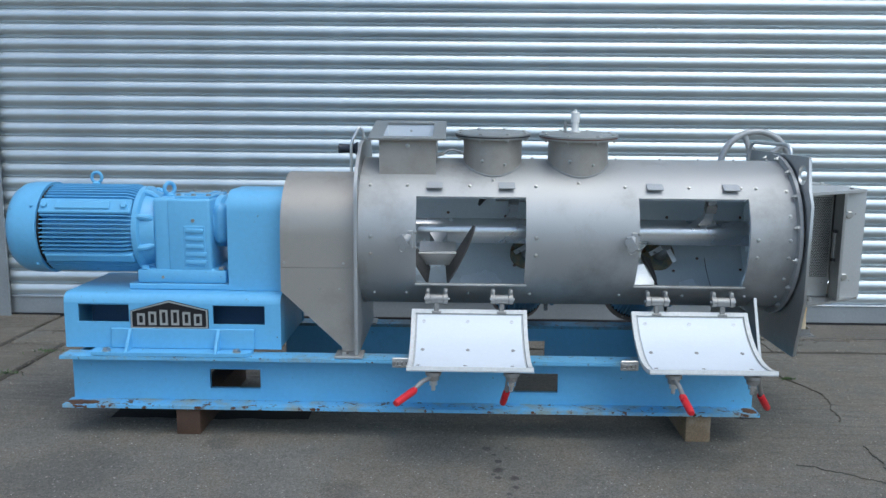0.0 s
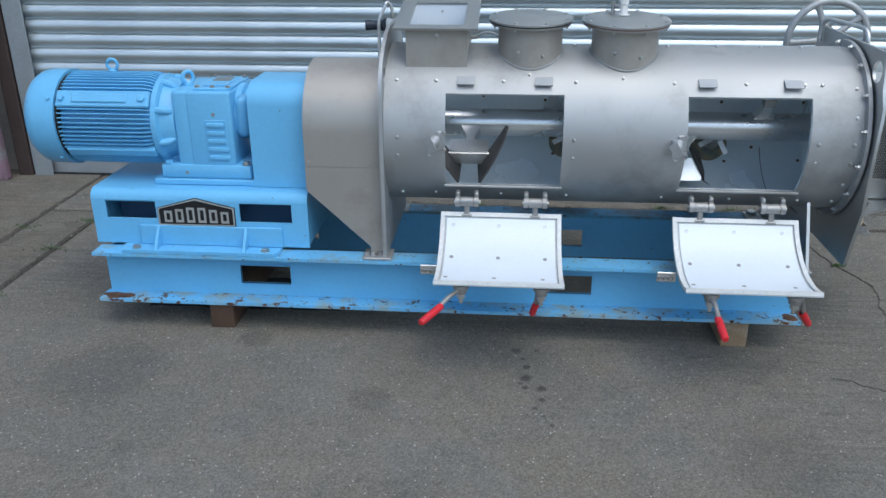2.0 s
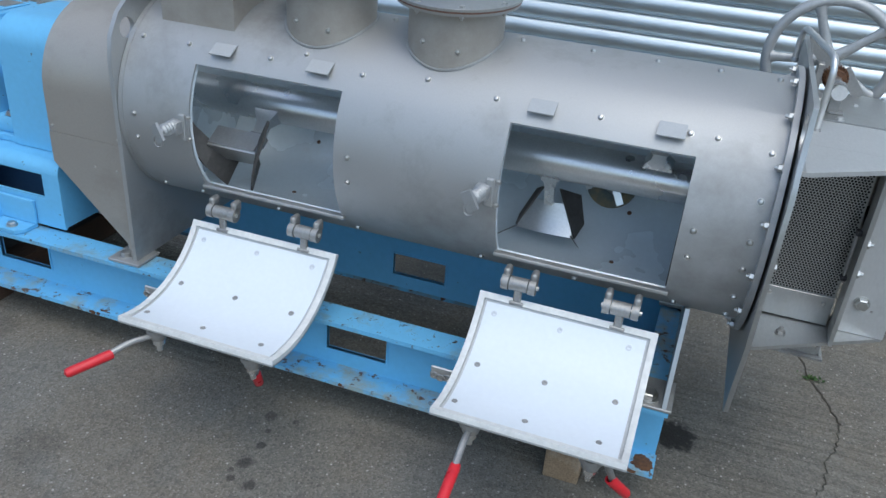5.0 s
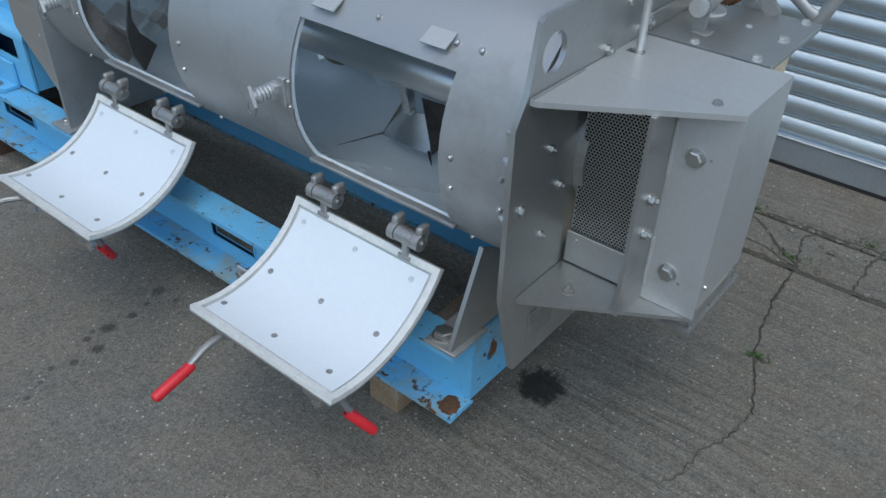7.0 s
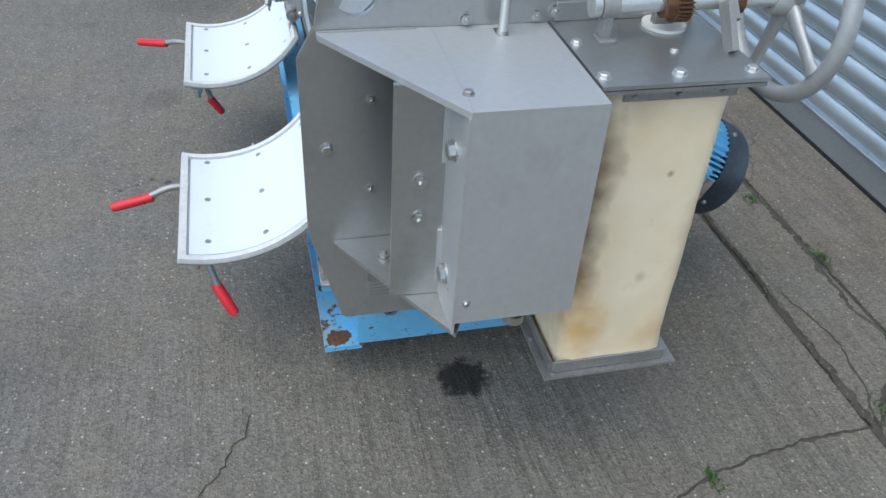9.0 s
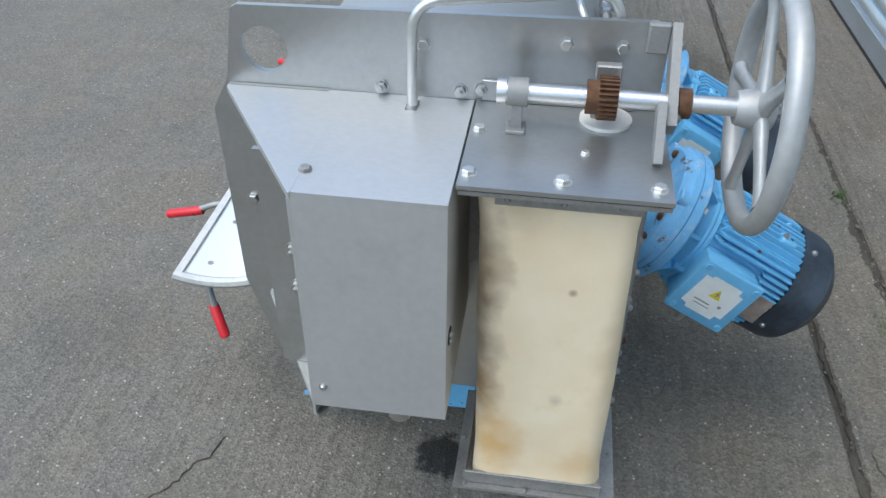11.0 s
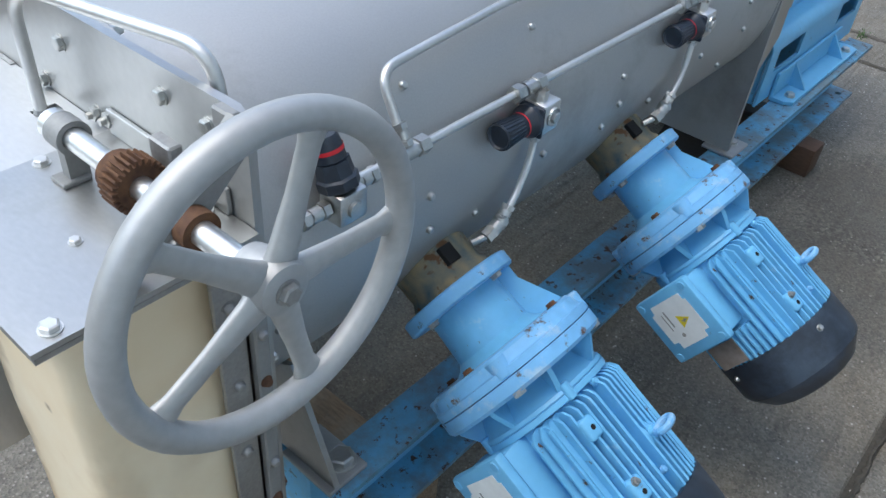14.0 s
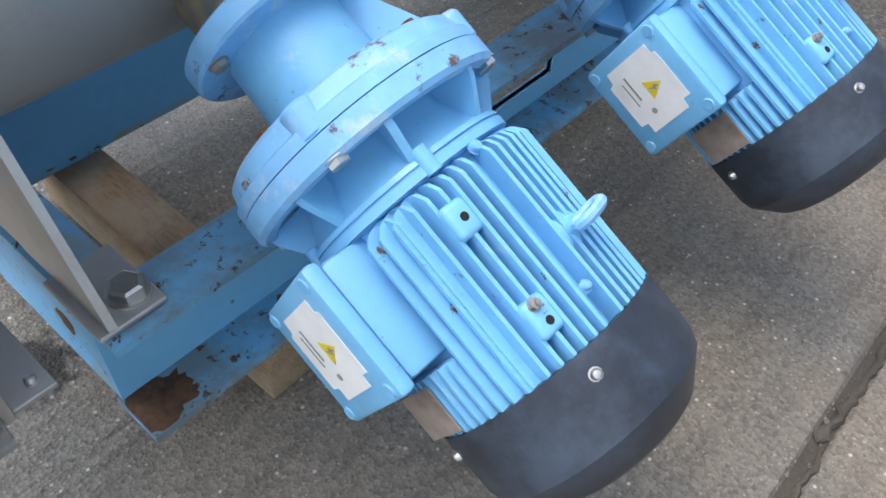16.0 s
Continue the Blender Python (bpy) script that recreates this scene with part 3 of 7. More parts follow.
for i, (x, y, s) in enumerate(((1.45, 4.06, 0.025), (0.9, 4.25, 0.025), (1.53, 3.57, 0.014), (0.6, 4.2, 0.025), (-0.03, 4.22, 0.03), (1.24, 4.25, 0.02), (1.62, 4.28, 0.03), (-0.7, 4.24, 0.03), (-1.1, 4.34, 0.05), (-1.92, 3.0, 0.04), (-1.92, 2.75, 0.03), (-1.93, 3.5, 0.03), (-2.2, 3.2, 0.03), (-2.22, 3.75, 0.04), (-1.92, 3.85, 0.03))):
    solo("weed", weed(x, y, s, i), GREEN, "small green weeds growing from a joint in the concrete", "weed", "weeds in the joints", "stuff", smooth=0)


def chips(n, spread, lo, hi, seed, material, name, label):
    """Loose stone chips, each an uneven lump lying on the ground."""
    rng = random.Random(seed)
    bm = bmesh.new()
    for _ in range(n):
        x, y = spread(rng)
        r = lo * (hi / lo) ** (rng.random() ** 2)
        tw, sq = rng.uniform(0, 6.28), rng.uniform(0.5, 0.9)
        ring = [bm.verts.new((x + r * rng.uniform(0.7, 1.2) * math.cos(tw + k * 1.2566), y + r * sq * rng.uniform(0.7, 1.2) * math.sin(tw + k * 1.2566), r * rng.uniform(0.15, 0.5))) for k in range(5)]
        top = bm.verts.new((x, y, r * rng.uniform(0.6, 1.0)))
        low = bm.verts.new((x, y, -0.002))
        for k in range(5):
            bm.faces.new((ring[k], ring[(k + 1) % 5], top))
            bm.faces.new((ring[(k + 1) % 5], ring[k], low))
    solo(name, bm, material, label, "stones", "", "stuff", smooth=0)


chips(520, lambda g: (g.uniform(-2.1, 2.6), 4.245 + g.gauss(0, 0.022)), 0.002, 0.013, 5, APRON, "stone_chips", "broken concrete chips and dirt along the apron's joint")
chips(160, lambda g: (g.uniform(0.3, 2.6), 4.01 + g.gauss(0, 0.012)), 0.002, 0.007, 6, APRON, "stone_chips", "small grey chips in the slab joint")
chips(260, lambda g: (-1.92 + g.gauss(0, 0.022), g.uniform(1.2, 4.0)), 0.002, 0.009, 11, APRON, "stone_chips", "crumbled concrete along the joint of the side paving")
chips(320, lambda g: (-2.215 + g.gauss(0, 0.03), g.uniform(1.0, 4.3)), 0.002, 0.011, 12, APRON, "stone_chips", "crumbled concrete along the joint of the side paving")
chips(90, lambda g: (1.52 + g.gauss(0, 0.07), 4.14 + g.gauss(0, 0.06)), 0.003, 0.014, 7, APRON, "stone_chips", "crumbled concrete at the broken slab corner")
chips(420, lambda g: (g.uniform(-2.4, 3.2), g.uniform(1.2, 4.2)), 0.0015, 0.005, 8, GRIT, "loose_grit", "pale loose grit scattered on the yard")

# the roller shutter: one curved lath above another
SHUT_Y, SHUT_Z, PITCH, X0, X1 = 4.6, 0.02, 0.0765, -2.52, 4.2
shutter = thing("roller_shutter", (0.8, SHUT_Y, SHUT_Z), "closed galvanised steel roller shutter with curved horizontal laths", "roller shutter", kind="structure")
bm = bmesh.new()
prof = []
for i in range(11):
    w = i / 10
    prof.append((-0.0125 * math.sin(math.pi * w) ** 0.9, 0.004 + w * (PITCH - 0.018)))
prof += [(0.006, PITCH - 0.011), (0.0, PITCH - 0.008), (-0.001, PITCH - 0.005), (0.008, PITCH - 0.002), (0.004, PITCH + 0.004)]
rows = [[bm.verts.new((x, dy, dz)) for dy, dz in prof] for x in (X0 + 0.01, X1)]
for i in range(len(prof) - 1):
    bm.faces.new((rows[0][i], rows[1][i], rows[1][i + 1], rows[0][i + 1]))
lath_mesh = bpy.data.meshes.new("lath")
bm.to_mesh(lath_mesh)
bm.free()
lath_mesh.materials.append(GALV)
lath_mesh.polygons.foreach_set("use_smooth", [True] * len(lath_mesh.polygons))
lath_mesh.set_sharp_from_angle(angle=radians(40))
rng = random.Random(4)
for i in range(46):
    ob = new("lath", lath_mesh)
    ob.parent = shutter
    ob.location = (-0.8, rng.uniform(-0.0015, 0.0015), 0.098 + i * PITCH)
    ob.rotation_euler = (rng.uniform(-0.012, 0.012), 0, 0)
bm = bmesh.new()
box(bm, X0, X1, SHUT_Y - 0.012, SHUT_Y + 0.012, SHUT_Z - 0.008, SHUT_Z + 0.098, 0.004)
box(bm, X0, X1, SHUT_Y - 0.02, SHUT_Y + 0.02, SHUT_Z + 0.088, SHUT_Z + 0.097, 0.003)
part("bottom_rail", bm, GUIDE, shutter, "flat grey bottom rail")
bm = bmesh.new()
box(bm, X0, X1, SHUT_Y - 0.014, SHUT_Y + 0.016, SHUT_Z - 0.02, SHUT_Z - 0.006)
part("rubber_strip", bm, RUBBER, shutter, "black rubber strip")
bm = bmesh.new()
box(bm, X0 - 0.075, X0 + 0.025, SHUT_Y - 0.045, SHUT_Y - 0.035, 0, 3.7, 0.003)
box(bm, X0 - 0.085, X0 - 0.075, SHUT_Y - 0.045, SHUT_Y + 0.05, 0, 3.7, 0.003)
box(bm, X0 - 0.075, X0 + 0.025, SHUT_Y + 0.035, SHUT_Y + 0.045, 0, 3.7, 0.003)
part("guide_rail", bm, GUIDE, shutter, "grey steel guide channel")
bm = bmesh.new()
box(bm, X1 - 0.02, X1 + 0.08, SHUT_Y - 0.045, SHUT_Y + 0.05, 0, 3.7, 0.003)
part("guide_rail", bm, GUIDE, shutter, "grey steel guide channel")
# the building that it closes
for nm, x0, x1, z0, z1 in (("wall_west", -9, X0 - 0.09, 0, 4.6), ("wall_east", X1 + 0.09, 12, 0, 4.6), ("wall_head", X0 - 0.09, X1 + 0.09, 3.6, 4.6)):
    bm = bmesh.new()
    box(bm, x0, x1, SHUT_Y + 0.055, SHUT_Y + 0.3, z0 - 0.05, z1)
    solo(nm, bm, RENDERED, "plain rendered wall round the roller shutter", "wall", kind="structure")
# weathered boards beside the shutter
for i, (x0, x1, y, mt, lb) in enumerate(((-3.12, -2.93, 4.46, BOARD, ""), (-2.91, -2.70, 4.44, BOARD, ""))):
    bm = bmesh.new()
    box(bm, x0, x1, y, y + 0.05, 0.005, 3.2, 0.008, 2)
    bmesh.ops.subdivide_edges(bm, edges=[e for e in bm.edges if abs(e.verts[0].co.z - e.verts[1].co.z) > 1], cuts=24)
    for v in bm.verts:
        k = noise.noise(Vector((v.co.x * 6 + i * 7, v.co.z * 1.7, 0)))
        v.co.x += k * 0.02
        v.co.y += noise.noise(Vector((v.co.z * 3, i, v.co.x * 9))) * 0.012
    solo("timber_board", bm, mt, "weathered upright board with faded pink paint by the shutter", "board", "boards by the shutter", origin=(0, 0, 0))
bm = bmesh.new()
box(bm, -2.70, -2.615, 4.55, 4.64, 0.0, 3.3, 0.006)
solo("door_post", bm, POST, "dark brown timber post beside the shutter guide", "post")

# ---- base frame ----
BX0, BX1, BZ0, BZ1 = -1.346, 1.129, 0.100, 0.291
base = thing("base_frame", (-0.1, AY, 0.1), "light blue chipped steel base frame with rusty flanges", "machine base")
SLOTS = ((-0.834, -0.65), (0.255, 0.425))
for yf, yo in ((2.815, 1), (3.412, -1)):
    y0, y1 = sorted((yf, yf + yo * 0.081))
    web = yf + yo * 0.077
    for zz, nm in ((BZ0, "bottom_flange"), (BZ1 - 0.012, "top_flange")):
        bm = bmesh.new()
        holes = [circle(x, yf + yo * 0.035, 0.011, 12) for x in (BX0 + 0.05, BX1 - 0.022, 0.12)] if nm == "bottom_flange" else []
        plate(bm, rect(BX0, BX1, y0, y1), holes, 0.012, (0, 0, zz), (1, 0, 0), (0, 1, 0))
        part(nm, bm, BLUE_DIRTY if yo < 0 else BLUE_RUST if nm == "bottom_flange" else BLUE_CHIP, base, "chipped and rusted flange", 30)
    bm = bmesh.new()
    plate(bm, rect(BX0 + 0.012, BX1 - 0.004, BZ0 + 0.012, BZ1 - 0.012), [rect(a, b, 0.157, 0.228) for a, b in SLOTS], 0.008, (0, web + 0.004, 0), (1, 0, 0), (0, 0, 1))
    part("web", bm, BLUE, base)
    for a, b in SLOTS:
        bm = bmesh.new()
        plate(bm, rect(a - 0.004, b + 0.004, 0.153, 0.232), [rect(a, b, 0.157, 0.228)], 0.016, (0, web + 0.008, 0), (1, 0, 0), (0, 0, 1))
        part("slot_rim", bm, BLUE, base)
bm = bmesh.new()
plate(bm, rect(2.896, 3.332, BZ0 + 0.012, BZ1 - 0.004), [circle(2.96, 0.2, 0.017, 14), circle(3.26, 0.2, 0.017, 14)], 0.01, (BX1 - 0.014, 0, 0), (0, 1, 0), (0, 0, 1))
part("end_plate", bm, BLUE_CHIP, base)
for z0, z1 in ((BZ0, BZ0 + 0.010), (BZ1 - 0.012, BZ1 - 0.002)):
    bm = bmesh.new()
    box(bm, BX1 - 0.07, BX1 - 0.015, 2.902, 3.325, z0, z1)
    part("end_flange", bm, BLUE_RUST, base)
bm = bmesh.new()
box(bm, BX0 + 0.014, BX0 + 0.026, 2.898, 3.33, BZ0 + 0.014, BZ1 - 0.014)
part("end_plate", bm, BLUE_CHIP, base)


def rust_blot(o, u, v, ru, rv, seed, lo=(-9, -9), hi=(9, 9)):
    """A thin scab of rust with a ragged outline."""
    bm = bmesh.new()
    o, u, v = Vector(o), Vector(u), Vector(v)
    nrm = u.cross(v)
    pts = []
    for i in range(40):
        a = 2 * math.pi * i / 40
        k = 1 + 0.5 * noise.noise(Vector((math.cos(a) * 1.3, math.sin(a) * 1.3, seed))) + 0.35 * noise.noise(Vector((math.cos(a) * 5, math.sin(a) * 5, seed)))
        pts.append((min(hi[0], max(lo[0], ru * k * math.cos(a))), min(hi[1], max(lo[1], rv * k * math.sin(a)))))
    top = [bm.verts.new(o + u * a * 0.93 + v * b * 0.93 + nrm * 0.0009) for a, b in pts]
    low = [bm.verts.new(o + u * a + v * b) for a, b in pts]
    bm.faces.new(top)
    for i in range(40):
        bm.faces.new((low[i], low[(i + 1) % 40], top[(i + 1) % 40], top[i]))
    part("rust_patch", bm, RUST, base, "ragged brown rust patch")


Xv, Yv, Zv = (1, 0, 0), (0, 1, 0), (0, 0, 1)
rust_blot((BX1 - 0.035, 3.377, BZ0 + 0.0122), Xv, Yv, 0.05, 0.036, 3, (-0.06, -0.04), (0.034, 0.034))
rust_blot((BX1 - 0.03, 2.848, BZ0 + 0.0122), Xv, Yv, 0.026, 0.026, 5, (-0.06, -0.032), (0.029, 0.03))
rust_blot((BX0 + 0.06, 2.845, BZ0 + 0.0122), Xv, Yv, 0.06, 0.026, 7, (-0.059, -0.029), (0.1, 0.03))
rust_blot((BX1 - 0.0038, 2.962, 0.212), Yv, Zv, 0.013, 0.026, 9)
rust_blot((BX1 - 0.0038, 3.262, 0.205), Yv, Zv, 0.016, 0.022, 11)
for i, (x, w) in enumerate(((-1.29, 0.035), (-1.2, 0.018), (-0.86, 0.03), (-0.45, 0.02), (-0.43, 0.01), (-0.05, 0.008), (0.33, 0.01), (0.9, 0.014), (1.08, 0.018))):
    rust_blot((x, 2.8148, BZ0 + 0.006), Xv, Zv, w * 0.6, 0.005, 20 + i, (-1, -0.0058), (1, 0.0058))
    rust_blot((x + 0.03, 2.82 + w * 0.3, BZ0 + 0.0122), Xv, Yv, w * 0.5, w * 0.2, 50 + i, (-1, -w * 0.3 - 0.004), (1, 0.03))

# uneven dark sheet added on the slab in place of shade under the base
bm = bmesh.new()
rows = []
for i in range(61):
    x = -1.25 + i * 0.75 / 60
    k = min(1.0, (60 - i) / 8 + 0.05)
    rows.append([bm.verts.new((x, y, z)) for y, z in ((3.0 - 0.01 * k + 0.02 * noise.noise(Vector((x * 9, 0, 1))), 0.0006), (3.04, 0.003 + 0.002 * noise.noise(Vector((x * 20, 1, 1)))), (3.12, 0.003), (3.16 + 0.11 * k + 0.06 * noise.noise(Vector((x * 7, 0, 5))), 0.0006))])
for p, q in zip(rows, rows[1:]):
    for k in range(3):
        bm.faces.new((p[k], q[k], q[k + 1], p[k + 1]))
solo("ground_shade", bm, SHADE, "dark sheet on the ground that stands for shade under the machine base", "dirt", "", "stuff", smooth=60)
for x, hw, ye, mt, lb in ((-0.901, 0.043, 3.47, DARK_TIMBER, "dark brown timber block under the blue base frame"), (0.92, 0.044, 3.412, TIMBER, "pale brown timber beam under the blue base frame")):
    bm = bmesh.new()
    box(bm, x - hw, x + hw, 2.83, ye, 0.0, 0.0985, 0.004, 2)
    bmesh.ops.subdivide_edges(bm, edges=[e for e in bm.edges if abs(e.verts[0].co.y - e.verts[1].co.y) > 0.3], cuts=8)
    for v in bm.verts:
        if 0.01 < v.co.z < 0.09:
            v.co.x += noise.noise(v.co * 14) * 0.004
    solo("timber_block", bm, mt, lb, "timber block", "blocks under the base")

# ---- motor table ----
TZ = 0.503
table = thing("motor_table", (-0.96, AY, BZ1), "light blue folded steel motor table with slotted front", "machine bed")
bm = bmesh.new()
sect = [(2.888, BZ1 + 0.012)] + [(2.888 + 0.035 * (1 - math.cos(a)), TZ - 0.035 + 0.035 * math.sin(a)) for a in [i * math.pi / 12 for i in range(7)]]
sect += [(2 * AY - y, z) for y, z in reversed(sect)]
inner = [(2.896, BZ1 + 0.012), (2.896, TZ - 0.04), (2.925, TZ - 0.009), (2 * AY - 2.925, TZ - 0.009), (2 * AY - 2.896, TZ - 0.04), (2 * AY - 2.896, BZ1 + 0.012)]
# top and rear as a folded sheet, the front skirt as a plate with its slots
top = [p for p in sect if p[1] > TZ - 0.0352]
rows = [[bm.verts.new((x, y, z)) for y, z in top] for x in (-1.354, -0.573)]
low = [[bm.verts.new((x, y + (0.006 if y < AY else -0.006), z - 0.008)) for y, z in top] for x in (-1.354, -0.573)]
for i in range(len(top) - 1):
    bm.faces.new((rows[0][i], rows[1][i], rows[1][i + 1], rows[0][i + 1]))
    bm.faces.new((low[0][i], low[1][i], low[1][i + 1], low[0][i + 1]))
    for k in (0, 1):
        bm.faces.new((rows[k][i], rows[k][i + 1], low[k][i + 1], low[k][i]))
for i in (0, len(top) - 1):
    bm.faces.new((rows[0][i], rows[1][i], low[1][i], low[0][i]))
part("table_top", bm, BLUE, table)
for y in (2.896, 2 * AY - 2.888):
    bm = bmesh.new()
    plate(bm, rect(-1.354, -0.573, BZ1 + 0.012, TZ - 0.035), [rect(-1.303, -1.12, 0.398, 0.466), rect(-0.817, -0.63, 0.393, 0.463)], 0.008, (0, y, 0), (1, 0, 0), (0, 0, 1))
    part("skirt", bm, BLUE, table)
for x in (-1.35, -0.585):
    bm = bmesh.new()
    box(bm, x, x + 0.008, 2.9, 3.31, BZ1 + 0.014, TZ - 0.012)
    part("end_web", bm, BLUE, table)
# this web's blue is darkened to paint the shade behind the slots
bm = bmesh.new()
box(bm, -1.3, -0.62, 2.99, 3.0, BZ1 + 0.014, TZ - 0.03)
part("inner_web", bm, mat("blue_shaded", (0.03, 0.08, 0.16), 0.6), table)
for yf, sgn in ((2.886, -1), (2 * AY - 2.886, 1)):
    bm = bmesh.new()
    y0, y1 = sorted((yf, yf + sgn * 0.068))
    outline = [(-1.245, yf), (-0.672, yf), (-0.672, yf + sgn * 0.045), (-0.69, yf + sgn * 0.068), (-1.232, yf + sgn * 0.068), (-1.245, yf + sgn * 0.045)]
    plate(bm, outline, [], 0.011, (0, 0, BZ1 + 0.002), (1, 0, 0), (0, 1, 0))
    ya, yb = sorted((yf, yf + sgn * 0.010))
    box(bm, -1.183, -0.668, ya, yb, BZ1 + 0.014, 0.378, 0.002)
    for x in (-1.118, -0.80):
        v = [bm.verts.new(p) for dx in (0, 0.01) for p in ((x + dx, yf + sgn * 0.01, BZ1 + 0.013), (x + dx, yf + sgn * 0.062, BZ1 + 0.013), (x + dx, yf + sgn * 0.01, 0.376))]
        for f in ((0, 1, 2), (5, 4, 3), (0, 3, 4, 1), (1, 4, 5, 2), (2, 5, 3, 0)):
            bm.faces.new([v[i] for i in f])
    part("foot_bracket", bm, BLUE, table)
    for x in (-1.189, -0.723):
        bolt(table, (x, yf + sgn * 0.042, BZ1 + 0.013), (0, 0, 1), 0.012, "hex", BOLT)

name_plate = thing("name_plate", (-0.972, 2.885, 0.42), "black name plate with silver border and raised silver shapes", "name plate")
NP = [(-1.113, 0.377), (-0.832, 0.379), (-0.832, 0.447), (-0.972, 0.481), (-1.113, 0.441)]
bm = bmesh.new()
plate(bm, NP, [], 0.004, (0, 2.887, 0), (1, 0, 0), (0, 0, 1))
part("panel", bm, NAMEBLACK, name_plate)
cx, cz = -0.972, 0.42
IN = [(cx + (a - cx) * 0.95, cz + (b - cz) * 0.88) for a, b in NP]
IN2 = [(cx + (a - cx) * 0.985, cz + (b - cz) * 0.965) for a, b in NP]
bm = bmesh.new()
plate(bm, IN2, [IN], 0.003, (0, 2.8825, 0), (1, 0, 0), (0, 0, 1))
part("border", bm, SILVER, name_plate)
for i in range(6):  # plain raised shapes where the maker's mark stands
    x = -1.088 + i * 0.041
    h = 0.449 - 0.017 * abs(i - 2.5) / 2.5
    bm = bmesh.new()
    plate(bm, rect(x, x + 0.028, 0.39, h), [rect(x + 0.007, x + 0.021, 0.398, h - 0.008)], 0.003, (0, 2.8825, 0), (1, 0, 0), (0, 0, 1))
    part("raised_shape", bm, SILVER, name_plate)

# ---- main motor ----
MZ = 0.712
motor = thing("electric_motor", (-1.3, AY, MZ - 0.17), "large light blue finned electric motor mounted on the gearbox", "electric motor")
X = (1, 0, 0)
bm = bmesh.new()
lathe(bm, (-1.47, AY, MZ), (-1, 0, 0), [(-0.004, 0.160), (-0.004, 0.172), (0.07, 0.171), (0.092, 0.166), (0.112, 0.152), (0.124, 0.12), (0.128, 0.06), (0.128, 0)], 40)
part("fan_cowl", bm, BLUE, motor)
bm = bmesh.new()
lathe(bm, (-1.4655, AY, MZ), X, [(0, 0.13), (0, 0.1615), (0.0095, 0.1615), (0.0095, 0.13)], 40)
part("air_gap", bm, HOLE, motor, "dark gap under the fan cowl")
bm = bmesh.new()
lathe(bm, (-1.475, AY, MZ), X, [(0, 0), (0, 0.138), (0.33, 0.138), (0.345, 0.146), (0.375, 0.146), (0.41, 0.135), (0.425, 0.13), (0.425, 0)], 40)
part("motor_body", bm, BLUE, motor)
for i in range(64):
    bm = bmesh.new()
    a = 2 * math.pi * i / 64
    deg = math.degrees(a) % 360
    if any(abs((deg - c + 180) % 360 - 180) < w for c, w in ((145, 12), (35, 12), (215, 6), (325, 6))):
        bm.free()
        continue
    c, s = math.cos(a), math.sin(a)
    t = Vector((0, -s, c)) * 0.0018
    pts = [(x, r) for x, r in ((-1.4555, 0.137), (-1.4555, 0.1655), (-1.155, 0.1655), (-1.135, 0.160), (-1.115, 0.148))]
    va = [bm.verts.new(Vector((x, AY + r * c, MZ + r * s)) + t) for x, r in pts]
    vb = [bm.verts.new(Vector((x, AY + r * c, MZ + r * s)) - t) for x, r in pts]
    bm.faces.new(va)
    bm.faces.new(vb)
    for k in range(len(pts) - 1):
        bm.faces.new((va[k], va[k + 1], vb[k + 1], vb[k]))
    part("cooling_fin", bm, BLUE, motor, "", 0)
for ang in (145, 35):
    bm = bmesh.new()
    box(bm, -1.46, -1.125, -0.03, 0.03, 0.145, 0.171, 0.004)
    box(bm, -1.40, -1.20, -0.016, 0.016, 0.171, 0.177, 0.003)
    bmesh.ops.rotate(bm, verts=bm.verts, cent=(0, 0, 0), matrix=Matrix.Rotation(radians(ang - 90), 3, "X"))
    bmesh.ops.translate(bm, verts=bm.verts, vec=(0, AY, MZ))
    pad = part("foot_pad", bm, BLUE, motor)
    for x in (-1.44, -1.15):
        n = Vector((0, math.cos(radians(ang)), math.sin(radians(ang))))
        bolt(motor, Vector((x, AY, MZ)) + n * 0.171, n, 0.011, "hex", BLUE)
for ang in (215, 325):
    bm = bmesh.new()
    box(bm, -1.45, -1.125, -0.018, 0.018, 0.145, 0.17, 0.004)
    bmesh.ops.rotate(bm, verts=bm.verts, cent=(0, 0, 0), matrix=Matrix.Rotation(radians(ang - 90), 3, "X"))
    bmesh.ops.translate(bm, verts=bm.verts, vec=(0, AY, MZ))
    part("foot_pad", bm, BLUE, motor)
bm = bmesh.new()
lathe(bm, (-1.122, AY, MZ), X, [(0, 0.15), (0.0, 0.16), (0.018, 0.16), (0.024, 0.15), (0.03, 0.118), (0.05, 0.106), (0.062, 0.104), (0.062, 0)], 40)
part("end_bell", bm, BLUE, motor)
for i in range(8):  # curved lugs that bridge from the bell to the gearbox flange
    ang = radians(22 + i * 45)
    way = Vector((0, math.cos(ang), math.sin(ang)))
    c = Vector((-1.118, AY, MZ))
    bm = bmesh.new()
    tube(bm, bent((c + way * 0.14, c + way * 0.152 + Vector((0.022, 0, 0)), c + way * 0.14 + Vector((0.046, 0, 0)), c + way * 0.116 + Vector((0.062, 0, 0))), 0.025, 5), 0.0125, 10)
    part("lug", bm, BLUE, motor)


